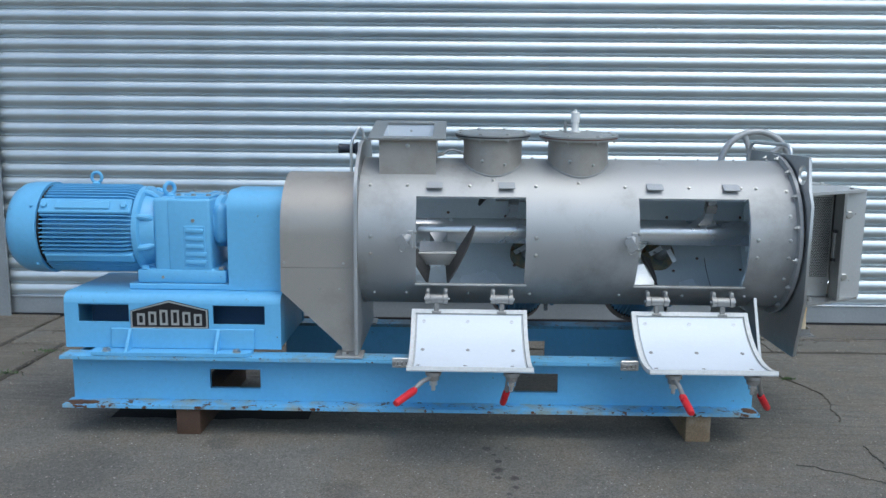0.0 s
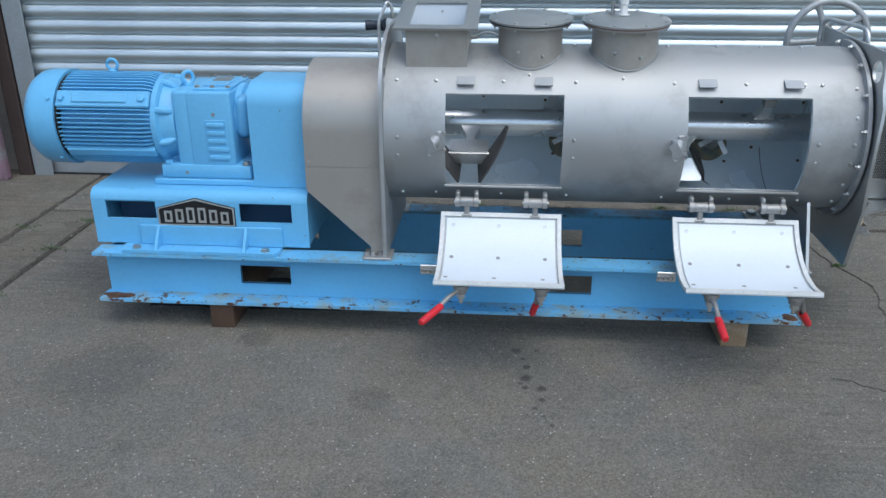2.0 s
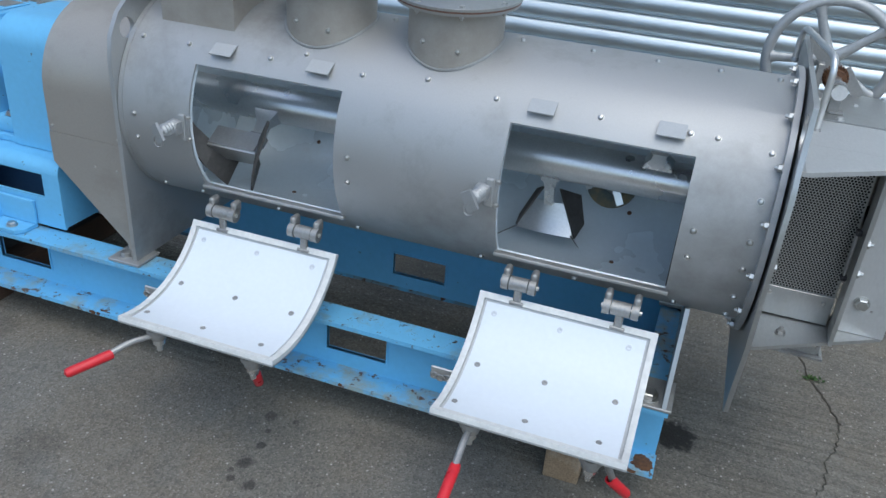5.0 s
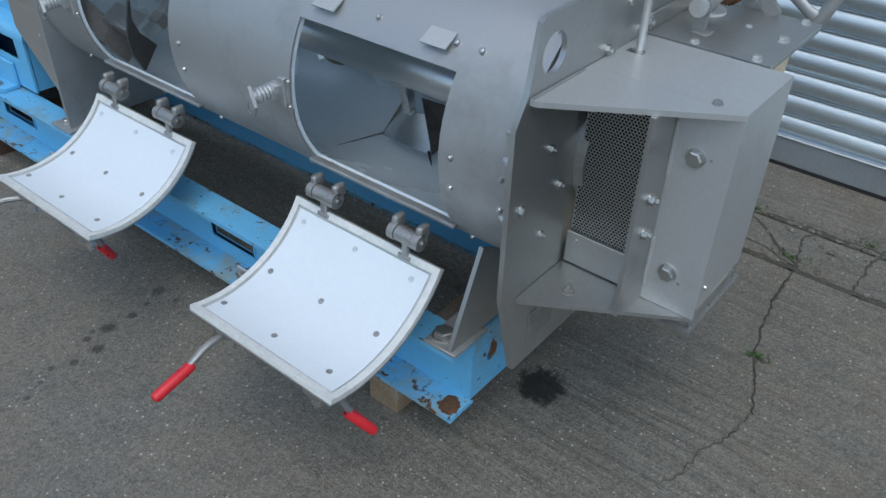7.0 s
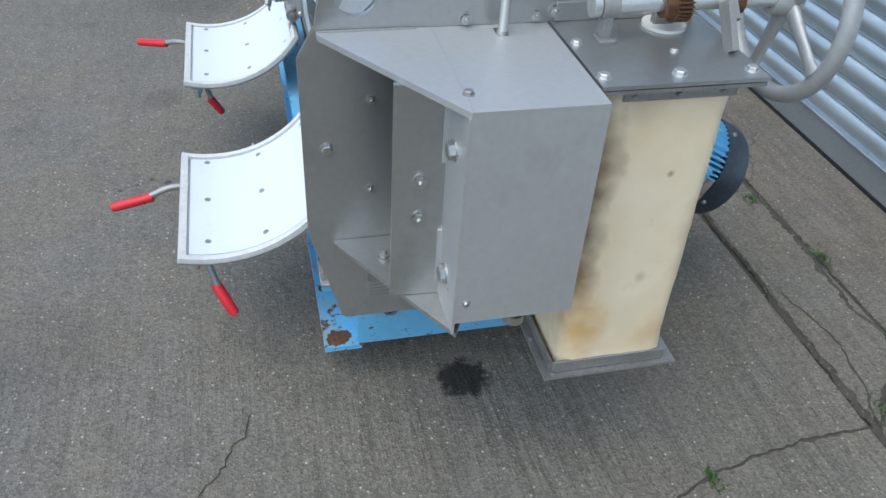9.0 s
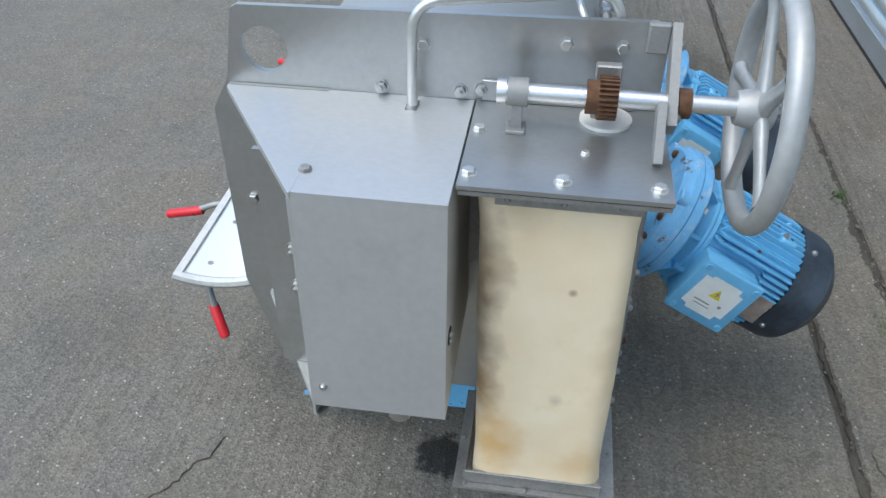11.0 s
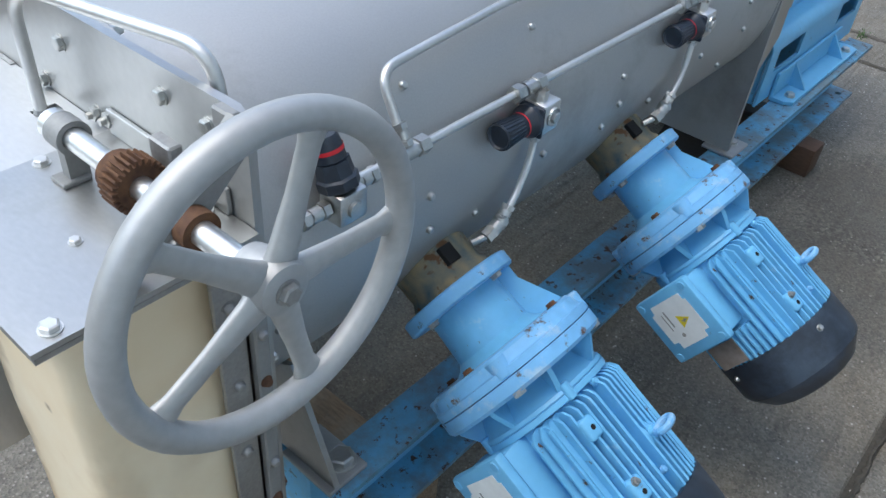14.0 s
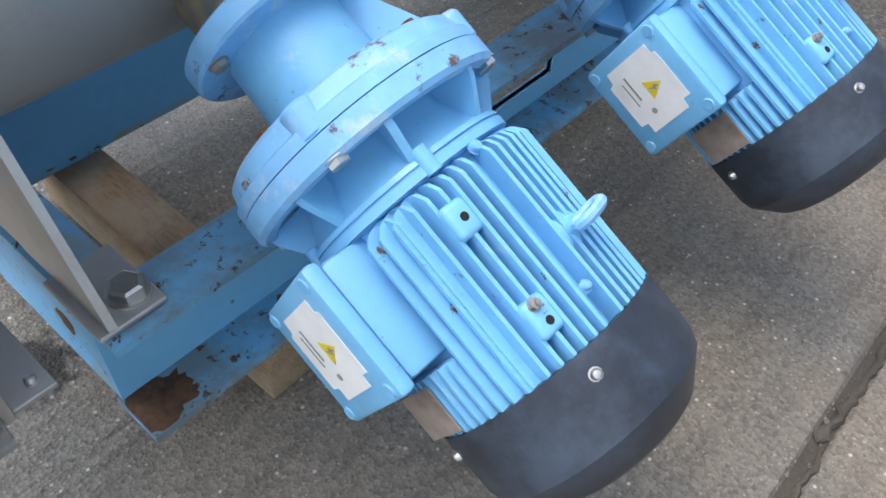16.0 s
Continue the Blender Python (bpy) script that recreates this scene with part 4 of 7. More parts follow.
def ring_eye(parent, x, y, z, r, w, material, turn=0.0, label=""):
    bm = bmesh.new()
    pts = [Vector((x + r * math.cos(a) * math.cos(turn), y + r * math.cos(a) * math.sin(turn), z + r + 0.006 + r * math.sin(a))) for a in [2 * math.pi * k / 20 for k in range(20)]]
    n = 8
    rings = []
    for k, p in enumerate(pts):
        c = Vector((x, y, z + r + 0.006))
        out = (p - c).normalized()
        side = Vector((-math.sin(turn), math.cos(turn), 0))
        rings.append([bm.verts.new(p + (out * math.cos(2 * math.pi * j / n) + side * math.sin(2 * math.pi * j / n)) * w) for j in range(n)])
    for k in range(20):
        a, b = rings[k], rings[(k + 1) % 20]
        for j in range(n):
            bm.faces.new((a[j], a[(j + 1) % n], b[(j + 1) % n], b[j]))
    lathe(bm, (x, y, z), (0, 0, 1), [(0, w * 2.6), (0.004, w * 2.6), (0.008, w * 1.5), (0.012, w)], 14)
    return part("lifting_eye", bm, material, parent, label)


ring_eye(motor, -1.305, AY, MZ + 0.165, 0.019, 0.006, BLUE)
bolt(motor, (-1.485, AY - 0.145, MZ + 0.095), (0, -0.84, 0.54), 0.006, "dome", BLUE)
bolt(motor, (-1.485, AY - 0.125, MZ - 0.12), (0, -0.72, -0.69), 0.006, "dome", BLUE)

# ---- gearbox ----
gear = thing("gearbox", (-0.95, AY, TZ), "light blue cast gearbox with ribbed side bolted to the motor table", "gearbox")
bm = bmesh.new()
box(bm, -1.142, -0.772, 2.958, 3.252, TZ + 0.001, TZ + 0.022, 0.003)
part("shim_plate", bm, BLUE, gear)
bm = bmesh.new()
box(bm, -1.115, -0.787, 2.968, 3.242, TZ + 0.022, TZ + 0.074, 0.01, 2)
part("foot", bm, BLUE, gear)
bm = bmesh.new()
box(bm, -1.0, -0.84, 2.974, 3.236, TZ + 0.04, 0.836, 0.01, 3)
part("gear_case", bm, BLUE, gear)
bm = bmesh.new()
box(bm, -1.052, -0.985, 2.977, 3.233, TZ + 0.04, 0.838, 0.014, 3)
part("input_housing", bm, BLUE, gear)
bm = bmesh.new()
lathe(bm, (-1.066, AY, MZ), X, [(0, 0), (0, 0.118), (0.004, 0.122), (0.016, 0.122), (0.02, 0.112), (0.03, 0.112), (0.03, 0)], 40)
part("input_flange", bm, BLUE, gear)
bm = bmesh.new()
box(bm, -0.94, -0.862, 2.9715, 2.98, 0.588, 0.738, 0.002)
for i in range(5):
    box(bm, -0.932, -0.868 + 0.012 * (i < 2), 2.965, 2.98, 0.596 + i * 0.029, 0.612 + i * 0.029, 0.004, 2)
part("side_rib", bm, BLUE, gear)
bm = bmesh.new()
box(bm, -0.975, -0.845, 2.995, 3.215, 0.834, 0.845, 0.003)
box(bm, -0.952, -0.868, 3.03, 3.18, 0.844, 0.85, 0.003)
part("inspection_cover", bm, BLUE, gear)
bm = bmesh.new()
box(bm, -0.94, -0.88, 3.1, 3.165, 0.8495, 0.8515)
part("rating_plate", bm, CAST, gear, "tarnished metal rating plate")
bm = bmesh.new()
box(bm, -0.845, -0.79, 3.0, 3.21, 0.665, 0.815, 0.03, 3)
part("output_housing", bm, BLUE, gear)
bm = bmesh.new()
lathe(bm, (-0.84, AY, MZ + 0.03), X, [(0, 0), (0, 0.1), (0.02, 0.098), (0.028, 0.085), (0.07, 0.083), (0.07, 0)], 36)
part("output_boss", bm, BLUE, gear)
bm = bmesh.new()
rod(bm, (-0.79, AY, MZ), (-0.56, AY, MZ), 0.04, 20)
part("output_shaft", bm, CAST, gear)
ring_eye(gear, -1.02, AY - 0.03, 0.838, 0.021, 0.0075, BLUE, 0.9)
for x in (-1.09, -0.805):
    for y in (2.985, 3.225):
        bolt(gear, (x, y, TZ + 0.074), (0, 0, 1), 0.012, "hex", BLUE if x < -1 else BOLT)
for x, y in ((-0.965, 3.01), (-0.855, 3.01), (-0.965, 3.2), (-0.855, 3.2), (-0.91, 3.01), (-0.91, 3.2)):
    bolt(gear, (x, y, 0.845), (0, 0, 1), 0.0072, "hex", CAST)
bolt(gear, (-0.905, 2.974, 0.757), (0, -1, 0), 0.007, "flat", CAST)
bolt(gear, (-1.02, 2.968, TZ + 0.045), (0, -1, 0), 0.006, "flat", CAST)

# ---- coupling guard ----
cover = thing("coupling_guard", (-0.68, AY, TZ), "light blue sheet steel guard over the drive coupling", "machine guard")


def arch(bm, x0, x1, half, z0, ztop, corner, thick, n=8):
    """A folded cover open below: straight sides, rounded shoulders."""
    pts = [(-half, z0)] + [(-half + corner * (1 - math.cos(a)), ztop - corner + corner * math.sin(a)) for a in [i * math.pi / 2 / n for i in range(n + 1)]]
    pts += [(-y, z) for y, z in reversed(pts)]
    k = (half - thick) / half
    inn = [(y * k, z if z <= z0 else z - thick * (z - z0) / (ztop - z0)) for y, z in pts]
    g = [[bm.verts.new((x, AY + y, z)) for y, z in q] for q in (pts, inn) for x in (x0, x1)]
    for i in range(len(pts) - 1):
        bm.faces.new((g[0][i], g[1][i], g[1][i + 1], g[0][i + 1]))
        bm.faces.new((g[2][i], g[3][i], g[3][i + 1], g[2][i + 1]))
        bm.faces.new((g[0][i], g[0][i + 1], g[2][i + 1], g[2][i]))
        bm.faces.new((g[1][i], g[1][i + 1], g[3][i + 1], g[3][i]))
    for i in (0, len(pts) - 1):
        bm.faces.new((g[0][i], g[1][i], g[3][i], g[2][i]))
    return bm


bm = bmesh.new()
arch(bm, -0.774, -0.575, 0.152, TZ + 0.002, 0.868, 0.075, 0.003)
part("sheet_cover", bm, BLUE, cover)
bm = bmesh.new()
plate(bm, [(-0.148, TZ + 0.004), (0.148, TZ + 0.004), (0.148, 0.8), (0.08, 0.862), (-0.08, 0.862), (-0.148, 0.8)], [circle(0, MZ, 0.105, 24)], 0.003, (-0.771, AY, 0), (0, 1, 0), (0, 0, 1))
part("end_sheet", bm, BLUE, cover)

# ---- stainless shaft guard ----
sg = thing("shaft_guard", (-0.43, AY, 0.3), "grey stainless guard over the shaft between gearbox and drum", "machine guard")
bm = bmesh.new()
arch(bm, -0.568, -0.303, 0.222, 0.606, 0.932, 0.215, 0.003, 12)
part("arched_cover", bm, NECK, sg)
for y in (AY - 0.2215, AY + 0.2185):
    bm = bmesh.new()
    plate(bm, [(-0.568, 0.605), (-0.568, 0.52), (-0.352, 0.318), (-0.352, 0.302), (-0.303, 0.302), (-0.303, 0.605)], [], 0.003, (0, y, 0), (1, 0, 0), (0, 0, 1))
    part("side_panel", bm, NECK, sg)
bm = bmesh.new()
v = [bm.verts.new(p) for p in ((-0.566, AY - 0.216, 0.521), (-0.566, AY + 0.216, 0.521), (-0.352, AY + 0.216, 0.32), (-0.352, AY - 0.216, 0.32))]
w = [bm.verts.new(q.co + Vector((0.003, 0, 0.003))) for q in v]
bm.faces.new(v)
bm.faces.new(w)
for i in range(4):
    bm.faces.new((v[i], v[(i + 1) % 4], w[(i + 1) % 4], w[i]))
part("sloping_panel", bm, NECK, sg)
bm = bmesh.new()
plate(bm, [(-0.216, 0.522), (0.216, 0.522), (0.216, 0.72), (0.2, 0.8), (0.15, 0.87), (0.08, 0.915), (-0.08, 0.915), (-0.15, 0.87), (-0.2, 0.8), (-0.216, 0.72)], [circle(0, MZ, 0.05, 20)], 0.003, (-0.566, AY, 0), (0, 1, 0), (0, 0, 1))
part("end_panel", bm, NECK, sg)
for x, z in ((-0.345, 0.622), (-0.555, 0.622), (-0.43, 0.53), (-0.36, 0.53)):
    bolt(sg, (x, AY - 0.2222, z), (0, -1, 0), 0.004, "dome")

# ---- mixing drum ----
drum = thing("mixing_drum", (0.45, AY, AZ - R), "horizontal bead-blasted stainless steel mixing drum with two open access ports", "mixer drum")
DX0, DX1 = -0.288, 1.232
OPEN = ((-0.087, 0.294), (0.683, 1.062))
A0, A1 = 147.0, 219.0
INLET = (-0.212, -0.033, 75.0, 122.0)
xs = sorted({DX0, DX1, INLET[0], INLET[1], *[x for o in OPEN for x in o]} | {DX0 + (DX1 - DX0) * i / 12 for i in range(13)})
angs = sorted({A0, A1, INLET[2], INLET[3]} | {i * 5.0 for i in range(72)})
angs.append(angs[0] + 360)


def curved_sheet(bm, r_out, r_in, xs, angs, skip):
    cell = lambda i, j: not skip((xs[i] + xs[i + 1]) / 2, ((angs[j] + angs[j + 1]) / 2) % 360)
    n = len(angs)
    closed = abs(angs[-1] - angs[0] - 360) < 1e-6
    grid = {}

    def vert(i, j, k):
        jj = 0 if closed and j == n - 1 else j
        if (i, jj, k) not in grid:
            grid[i, jj, k] = bm.verts.new(polar(angs[jj], (r_out, r_in)[k], xs[i]))
        return grid[i, jj, k]

    live = {(i, j) for i in range(len(xs) - 1) for j in range(n - 1) if cell(i, j)}
    for i, j in live:
        for k in (0, 1):
            bm.faces.new([vert(i + a, j + b, k) for a, b in ((0, 0), (1, 0), (1, 1), (0, 1))])
        for (di, dj), (p, q) in (((-1, 0), ((0, 0), (0, 1))), ((1, 0), ((1, 0), (1, 1))), ((0, -1), ((0, 0), (1, 0))), ((0, 1), ((0, 1), (1, 1)))):
            nj = (j + dj) % (n - 1) if closed else j + dj
            if (i + di, nj) not in live:
                bm.faces.new([vert(i + p[0], j + p[1], 0), vert(i + q[0], j + q[1], 0), vert(i + q[0], j + q[1], 1), vert(i + p[0], j + p[1], 1)])
    return bm


port = lambda x, a: (any(o[0] < x < o[1] for o in OPEN) and A0 < a < A1) or (INLET[0] < x < INLET[1] and INLET[2] < a < INLET[3])
bm = curved_sheet(bmesh.new(), R, R - 0.005, xs, angs, port)
part("shell", bm, STEEL, drum, "bead-blasted stainless shell", 30)
bm = curved_sheet(bmesh.new(), R - 0.006, R - 0.014, xs, angs, port)
part("liner", bm, LINER, drum, "smooth pale liner", 30)
for x in (1.06,):
    bm = bmesh.new()
    pts = [polar(d, R - 0.0145, x) for d in range(-95, -30, 4)]
    tube(bm, pts, 0.0012, 4)
    part("liner_seam", bm, HOLE, drum)
for k, x in enumerate((DX1 - 0.012, DX0)):
    bm = bmesh.new()
    plate(bm, circle(0, 0, R + (0.024 if k == 0 else 0.002), 56), [circle(0, 0, R - 0.02, 48)], 0.012, (x, AY, AZ), (0, 1, 0), (0, 0, 1))
    part("end_ring", bm, STEEL, drum, "", 30)
for x in (DX0 + 0.013, DX1 - 0.022):
    bm = bmesh.new()
    plate(bm, circle(0, 0, R - 0.015, 48), [circle(0, 0, 0.05, 24)], 0.008, (x, AY, AZ), (0, 1, 0), (0, 0, 1))
    part("end_wall", bm, LINER, drum, "", 30)
for x, a in ((0.019, 9), (0.254, 6), (0.909, 6.5), (1.206, 7), (0.011, -40), (0.289, -40), (0.928, -44), (1.197, -42), (1.03, -31), (0.024, -84), (0.27, -84), (0.918, -82), (1.19, -82)):
    p = polar(a, R - 0.0142, x)
    bolt(drum, p, (0, AY - p.y, AZ - p.z), 0.0062, "flat", RUST)
# bottom lips of the ports
for a, b in OPEN:
    bm = bmesh.new()
    p = polar(A1 - 1.2, R + 0.004, 0)
    box(bm, a - 0.006, b + 0.008, p.y - 0.012, p.y + 0.008, p.z + 0.0, p.z + 0.009, 0.002)
    part("port_lip", bm, STEEL, drum)
for x, a in [(x, 137.5) for x in (-0.25, -0.12, 0.098, 0.33, 0.64, 0.862, 1.041, 1.094)] + [(0.181, 132), (0.48, 134)] + [
        (x, a) for x in (-0.243, 0.329, 1.089, 1.197) for a in (177.5, 190.5)] + [(1.197, 140), (1.197, 160), (1.197, 208)] + [
        (x, 228) for x in (-0.24, -0.124, 0.099, 0.319, 0.638, 0.862, 1.083, 1.195)] + [
        (x, 95) for x in (-0.03, 0.33, 0.64, 0.80, 0.94, 1.07, 1.19)] + [
        (0.922, 7), (0.92, -5), (1.02, -7), (0.648, 9), (0.65, -3), (0.811, -11), (0.42, 9), (0.42, -2), (0.464, -8.5), (0.29, -11), (1.19, 6.7), (1.19, -6.8), (1.19, -20),
        (0.1, 9), (0.1, -4), (-0.1, 9), (-0.1, -4), (-0.05, -20), (0.05, 40), (0.35, 40), (0.64, 40), (0.92, 40), (1.19, 40), (-0.2, 40)]:
    p = polar(a, R - 0.0005, x)
    bolt(drum, p, (0, p.y - AY, p.z - AZ), 0.0062, "dome")
for i in range(16):  # flange nuts behind the end plate
    a = 11 + i * 22.5
    bolt(drum, polar(a, R + 0.014, DX1 - 0.0125), (-1, 0, 0), 0.0075, "stud")
# small tilted tabs over the ports
for x in (-0.023, 0.228, 0.742, 1.006):
    bm = bmesh.new()
    plate(bm, rect(x - 0.028, x + 0.028, 0, 0.0385), [], 0.003, (0, 2.88, 0.891), (1, 0, 0), Vector((0, 0.035, 0.0195)).normalized())
    part("angle_tab", bm, TAB, drum)
# spring pin catches beside the ports
for x in (-0.118, 0.652):
    p = polar(180, R, x)
    bm = bmesh.new()
    box(bm, x - 0.016, x + 0.016, p.y - 0.026, p.y + 0.004, p.z - 0.012, p.z + 0.02, 0.004, 2)
    box(bm, x + 0.004, x + 0.022, p.y - 0.006, p.y + 0.004, p.z - 0.03, p.z + 0.034, 0.002)
    part("catch_lug", bm, STEEL, drum)
    way = Vector((-0.25, -1, -0.12)).normalized()
    c = Vector((x + 0.002, p.y - 0.012, p.z + 0.008))
    bm = bmesh.new()
    lathe(bm, c, way, [(0, 0), (0, 0.0165), (0.006, 0.0165)] + [(0.008 + 0.004 * k, 0.0165 if k % 2 else 0.0148) for k in range(8)] + [(0.04, 0.015), (0.042, 0.0125), (0.05, 0.0125), (0.052, 0)], 18)
    part("spring_catch", bm, STEEL, drum)
    bm = bmesh.new()
    w = c + way * 0.053
    s = Vector((-0.35, 0.1, 0.55)).normalized()
    u = s.cross(way).normalized()
    vs = [bm.verts.new(w + s * a * 0.022 + u * b * 0.014 + way * d * 0.0035) for d in (-1, 1) for a, b in ((-1, -1), (1, -1), (1, 1), (-1, 1))]
    for f in ((0, 1, 2, 3), (4, 5, 6, 7), (0, 1, 5, 4), (1, 2, 6, 5), (2, 3, 7, 6), (3, 0, 4, 7)):
        bm.faces.new([vs[k] for k in f])
    part("catch_wing", bm, STEEL, drum)
    bm = bmesh.new()
    pts = [c + way * 0.05 + Vector((0.012 * math.cos(a), -0.004, -0.02 + 0.014 * math.sin(a))) for a in [2 * math.pi * k / 14 for k in range(15)]]
    tube(bm, pts, 0.0022, 6)
    part("catch_ring", bm, CAST, drum)
    for dz in (0.028, -0.026):
        bolt(drum, polar(180 - math.degrees(dz / R), R, x + 0.03), (0, -1, 0), 0.0055, "dome")

# shaft with ploughs, seen through the ports
rotor = thing("plough_shaft", (0.45, AY, AZ - 0.046), "polished steel mixing shaft with plough shovels inside the drum", "mixer shaft")
bm = bmesh.new()
rod(bm, (DX0 + 0.014, AY, AZ), (DX1 - 0.024, AY, AZ), 0.047, 40)
part("shaft_tube", bm, POLISHED, rotor)


def slabbed(bm, pts, thick):
    """A flat plate of the given thickness on a flat outline."""
    ps = [Vector(p) for p in pts]
    nrm = (ps[1] - ps[0]).cross(ps[2] - ps[0]).normalized() * thick / 2
    lo, hi = [bm.verts.new(p - nrm) for p in ps], [bm.verts.new(p + nrm) for p in ps]
    bm.faces.new(lo)
    bm.faces.new(hi)
    for i in range(len(ps)):
        bm.faces.new((lo[i], lo[(i + 1) % len(ps)], hi[(i + 1) % len(ps)], hi[i]))


def plough(x, turn):
    """An arm with a plough share: two wings sweep back from a narrow nose and run close to the liner."""

    def at(dx, deg, r):
        return Vector((x + dx, AY + r * math.cos(radians(deg + turn)), AZ + r * math.sin(radians(deg + turn))))

    def limb(bm, sections):
        rows = [[bm.verts.new(at(sx * w, deg + sy * h / r * 57.3, r)) for sx, sy in ((-1, -1), (1, -1), (1, 1), (-1, 1))] for w, h, deg, r in sections]
        bm.faces.new(rows[0])
        bm.faces.new(rows[-1])
        for p, q in zip(rows, rows[1:]):
            for k in range(4):
                bm.faces.new((p[k], p[(k + 1) % 4], q[(k + 1) % 4], q[k]))

    bm = bmesh.new()
    limb(bm, ((0.036, 0.022, 206, 0.042), (0.03, 0.018, 207, 0.056), (0.016, 0.012, 211, 0.075), (0.014, 0.012, 216, 0.12), (0.014, 0.011, 214, 0.17)))
    arm = part("arm", bm, POLISHED, rotor)
    bm = bmesh.new()
    limb(bm, ((0.019, 0.016, 216, 0.105), (0.019, 0.016, 215, 0.135)))
    part("clamp", bm, CAST, arm)
    bm = bmesh.new()
    slabbed(bm, (at(-0.067, 193.5, 0.222), at(0.067, 193.5, 0.222), at(0.045, 210, 0.2), at(-0.045, 210, 0.2)), 0.006)
    slabbed(bm, (at(-0.064, 192.5, 0.221), at(-0.064, 187, 0.17), at(0.064, 187, 0.17), at(0.064, 192.5, 0.221)), 0.005)
    part("share_plate", bm, SHOVEL, rotor, "bright flat plate of the plough share")
    for sgn in (-1, 1):
        bm = bmesh.new()
        slabbed(bm, (at(sgn * 0.036, 222, 0.252), at(sgn * 0.068, 205, 0.254), at(sgn * 0.06, 197, 0.205), at(sgn * 0.03, 220, 0.18)), 0.006)
        slabbed(bm, (at(sgn * 0.068, 205, 0.254), at(sgn * 0.094, 192, 0.256), at(sgn * 0.116, 180, 0.256), at(sgn * 0.13, 169, 0.256), at(sgn * 0.124, 168.5, 0.248), at(sgn * 0.09, 182, 0.228), at(sgn * 0.06, 197, 0.205)), 0.005)
        part("share_wing", bm, WING, rotor, "worn dark wing of the plough share")


plough(-0.012, 0)
plough(0.27, 208)
plough(0.985, 265)
# the plough at the bottom of its turn: a bright flared share between two dark wings with worn blades
LX = 0.742
bm = bmesh.new()
lathe(bm, (LX, AY + 0.004, AZ - 0.036), (0, 0.22, -0.975), [(0, 0.034), (0.012, 0.03), (0.026, 0.019), (0.05, 0.016), (0.092, 0.015), (0.092, 0)], 4, math.pi / 4)
part("arm", bm, POLISHED, rotor)
bm = bmesh.new()
rows = []
for i in range(6):
    w = i / 5
    hw = 0.034 + 0.038 * w ** 0.85
    y, z = 3.138 - 0.016 * w - 0.014 * w * w, 0.588 - 0.074 * w
    rows.append([bm.verts.new((LX + hw * k, y + 0.006 * k * k + o, z - o * 0.3)) for o in (0, 0.006) for k in (-1, -0.5, 0, 0.5, 1)])
for p, q in zip(rows, rows[1:]):
    for k in range(4):
        bm.faces.new((p[k], p[k + 1], q[k + 1], q[k]))
        bm.faces.new((p[k + 5], q[k + 5], q[k + 6], p[k + 6]))
    for k in (0, 4):
        bm.faces.new((p[k], q[k], q[k + 5], p[k + 5]))
for r in (rows[0], rows[-1]):
    bm.faces.new(r[:5] + r[5:][::-1])
part("share_plate", bm, SHOVEL, rotor, "bright flared plate of the plough share")
for sgn, tip, outline in ((-1, (LX - 0.143, 3.03, 0.492), ((0.021, 3.147, 0.622), (0.04, 3.165, 0.605), (0.072, 3.145, 0.535), (0.074, 3.122, 0.515))),
                          (1, (LX + 0.096, 3.092, 0.503), ((0.02, 3.146, 0.625), (0.066, 3.196, 0.598), (0.088, 3.175, 0.53), (0.078, 3.115, 0.513)))):
    bm = bmesh.new()
    slabbed(bm, [(LX + sgn * x, y, z) for x, y, z in outline], 0.005)
    part("share_wing", bm, WING, rotor, "worn dark wing of the plough share")
    bm = bmesh.new()
    a, b = Vector((LX + sgn * 0.068, 3.116, 0.52)), Vector(tip)
    rows = [[bm.verts.new(a.lerp(b, w) + Vector((0, k * g, h * g))) for k, h in ((-1, 0.4), (1, -0.4), (1, -0.9), (-1, -0.1))] for w, g in ((0, 0.006), (0.5, 0.0045), (1, 0.0015))]
    for p, q in zip(rows, rows[1:]):
        for k in range(4):
            bm.faces.new((p[k], p[(k + 1) % 4], q[(k + 1) % 4], q[k]))
    bm.faces.new(rows[0])
    bm.faces.new(rows[-1])
    part("share_blade", bm, WING, rotor, "thin worn blade at the share's corner")

# chopper heads that stand through the lower rear wall
CH_A = -29.0
for x in (0.345, 0.875):
    ch = thing("rotary_chopper", polar(CH_A, R - 0.03, x), "dark steel chopper blades on the drum's rear wall", "chopper", "chopper heads")
    d = Vector((0, math.cos(radians(CH_A)), math.sin(radians(CH_A))))
    bm = bmesh.new()
    lathe(bm, polar(CH_A, R - 0.016, x), -d, [(0, 0.047), (0.005, 0.047), (0.006, 0.04), (0.006, 0.03), (0.05, 0.022), (0.13, 0.02), (0.132, 0)], 28)
    part("hub", bm, CAST, ch)
    bm = bmesh.new()
    _, a, b = axes(d)
    for k in range(4):
        q = radians(62 + 90 * k)
        r = a * math.cos(q) + b * math.sin(q)
        s = d.cross(r)
        o = polar(CH_A, R - 0.135, x)
        v = [o - s * 0.009, o + s * 0.009, o + r * 0.07 + s * 0.009 + d * 0.015, o + r * 0.07 - s * 0.009 + d * 0.015]
        lo, hi = [bm.verts.new(p) for p in v], [bm.verts.new(p - d * 0.004) for p in v]
        bm.faces.new(lo)
        bm.faces.new(hi)
        for i in range(4):
            bm.faces.new((lo[i], lo[(i + 1) % 4], hi[(i + 1) % 4], hi[i]))
    part("blade", bm, POLISHED, ch)

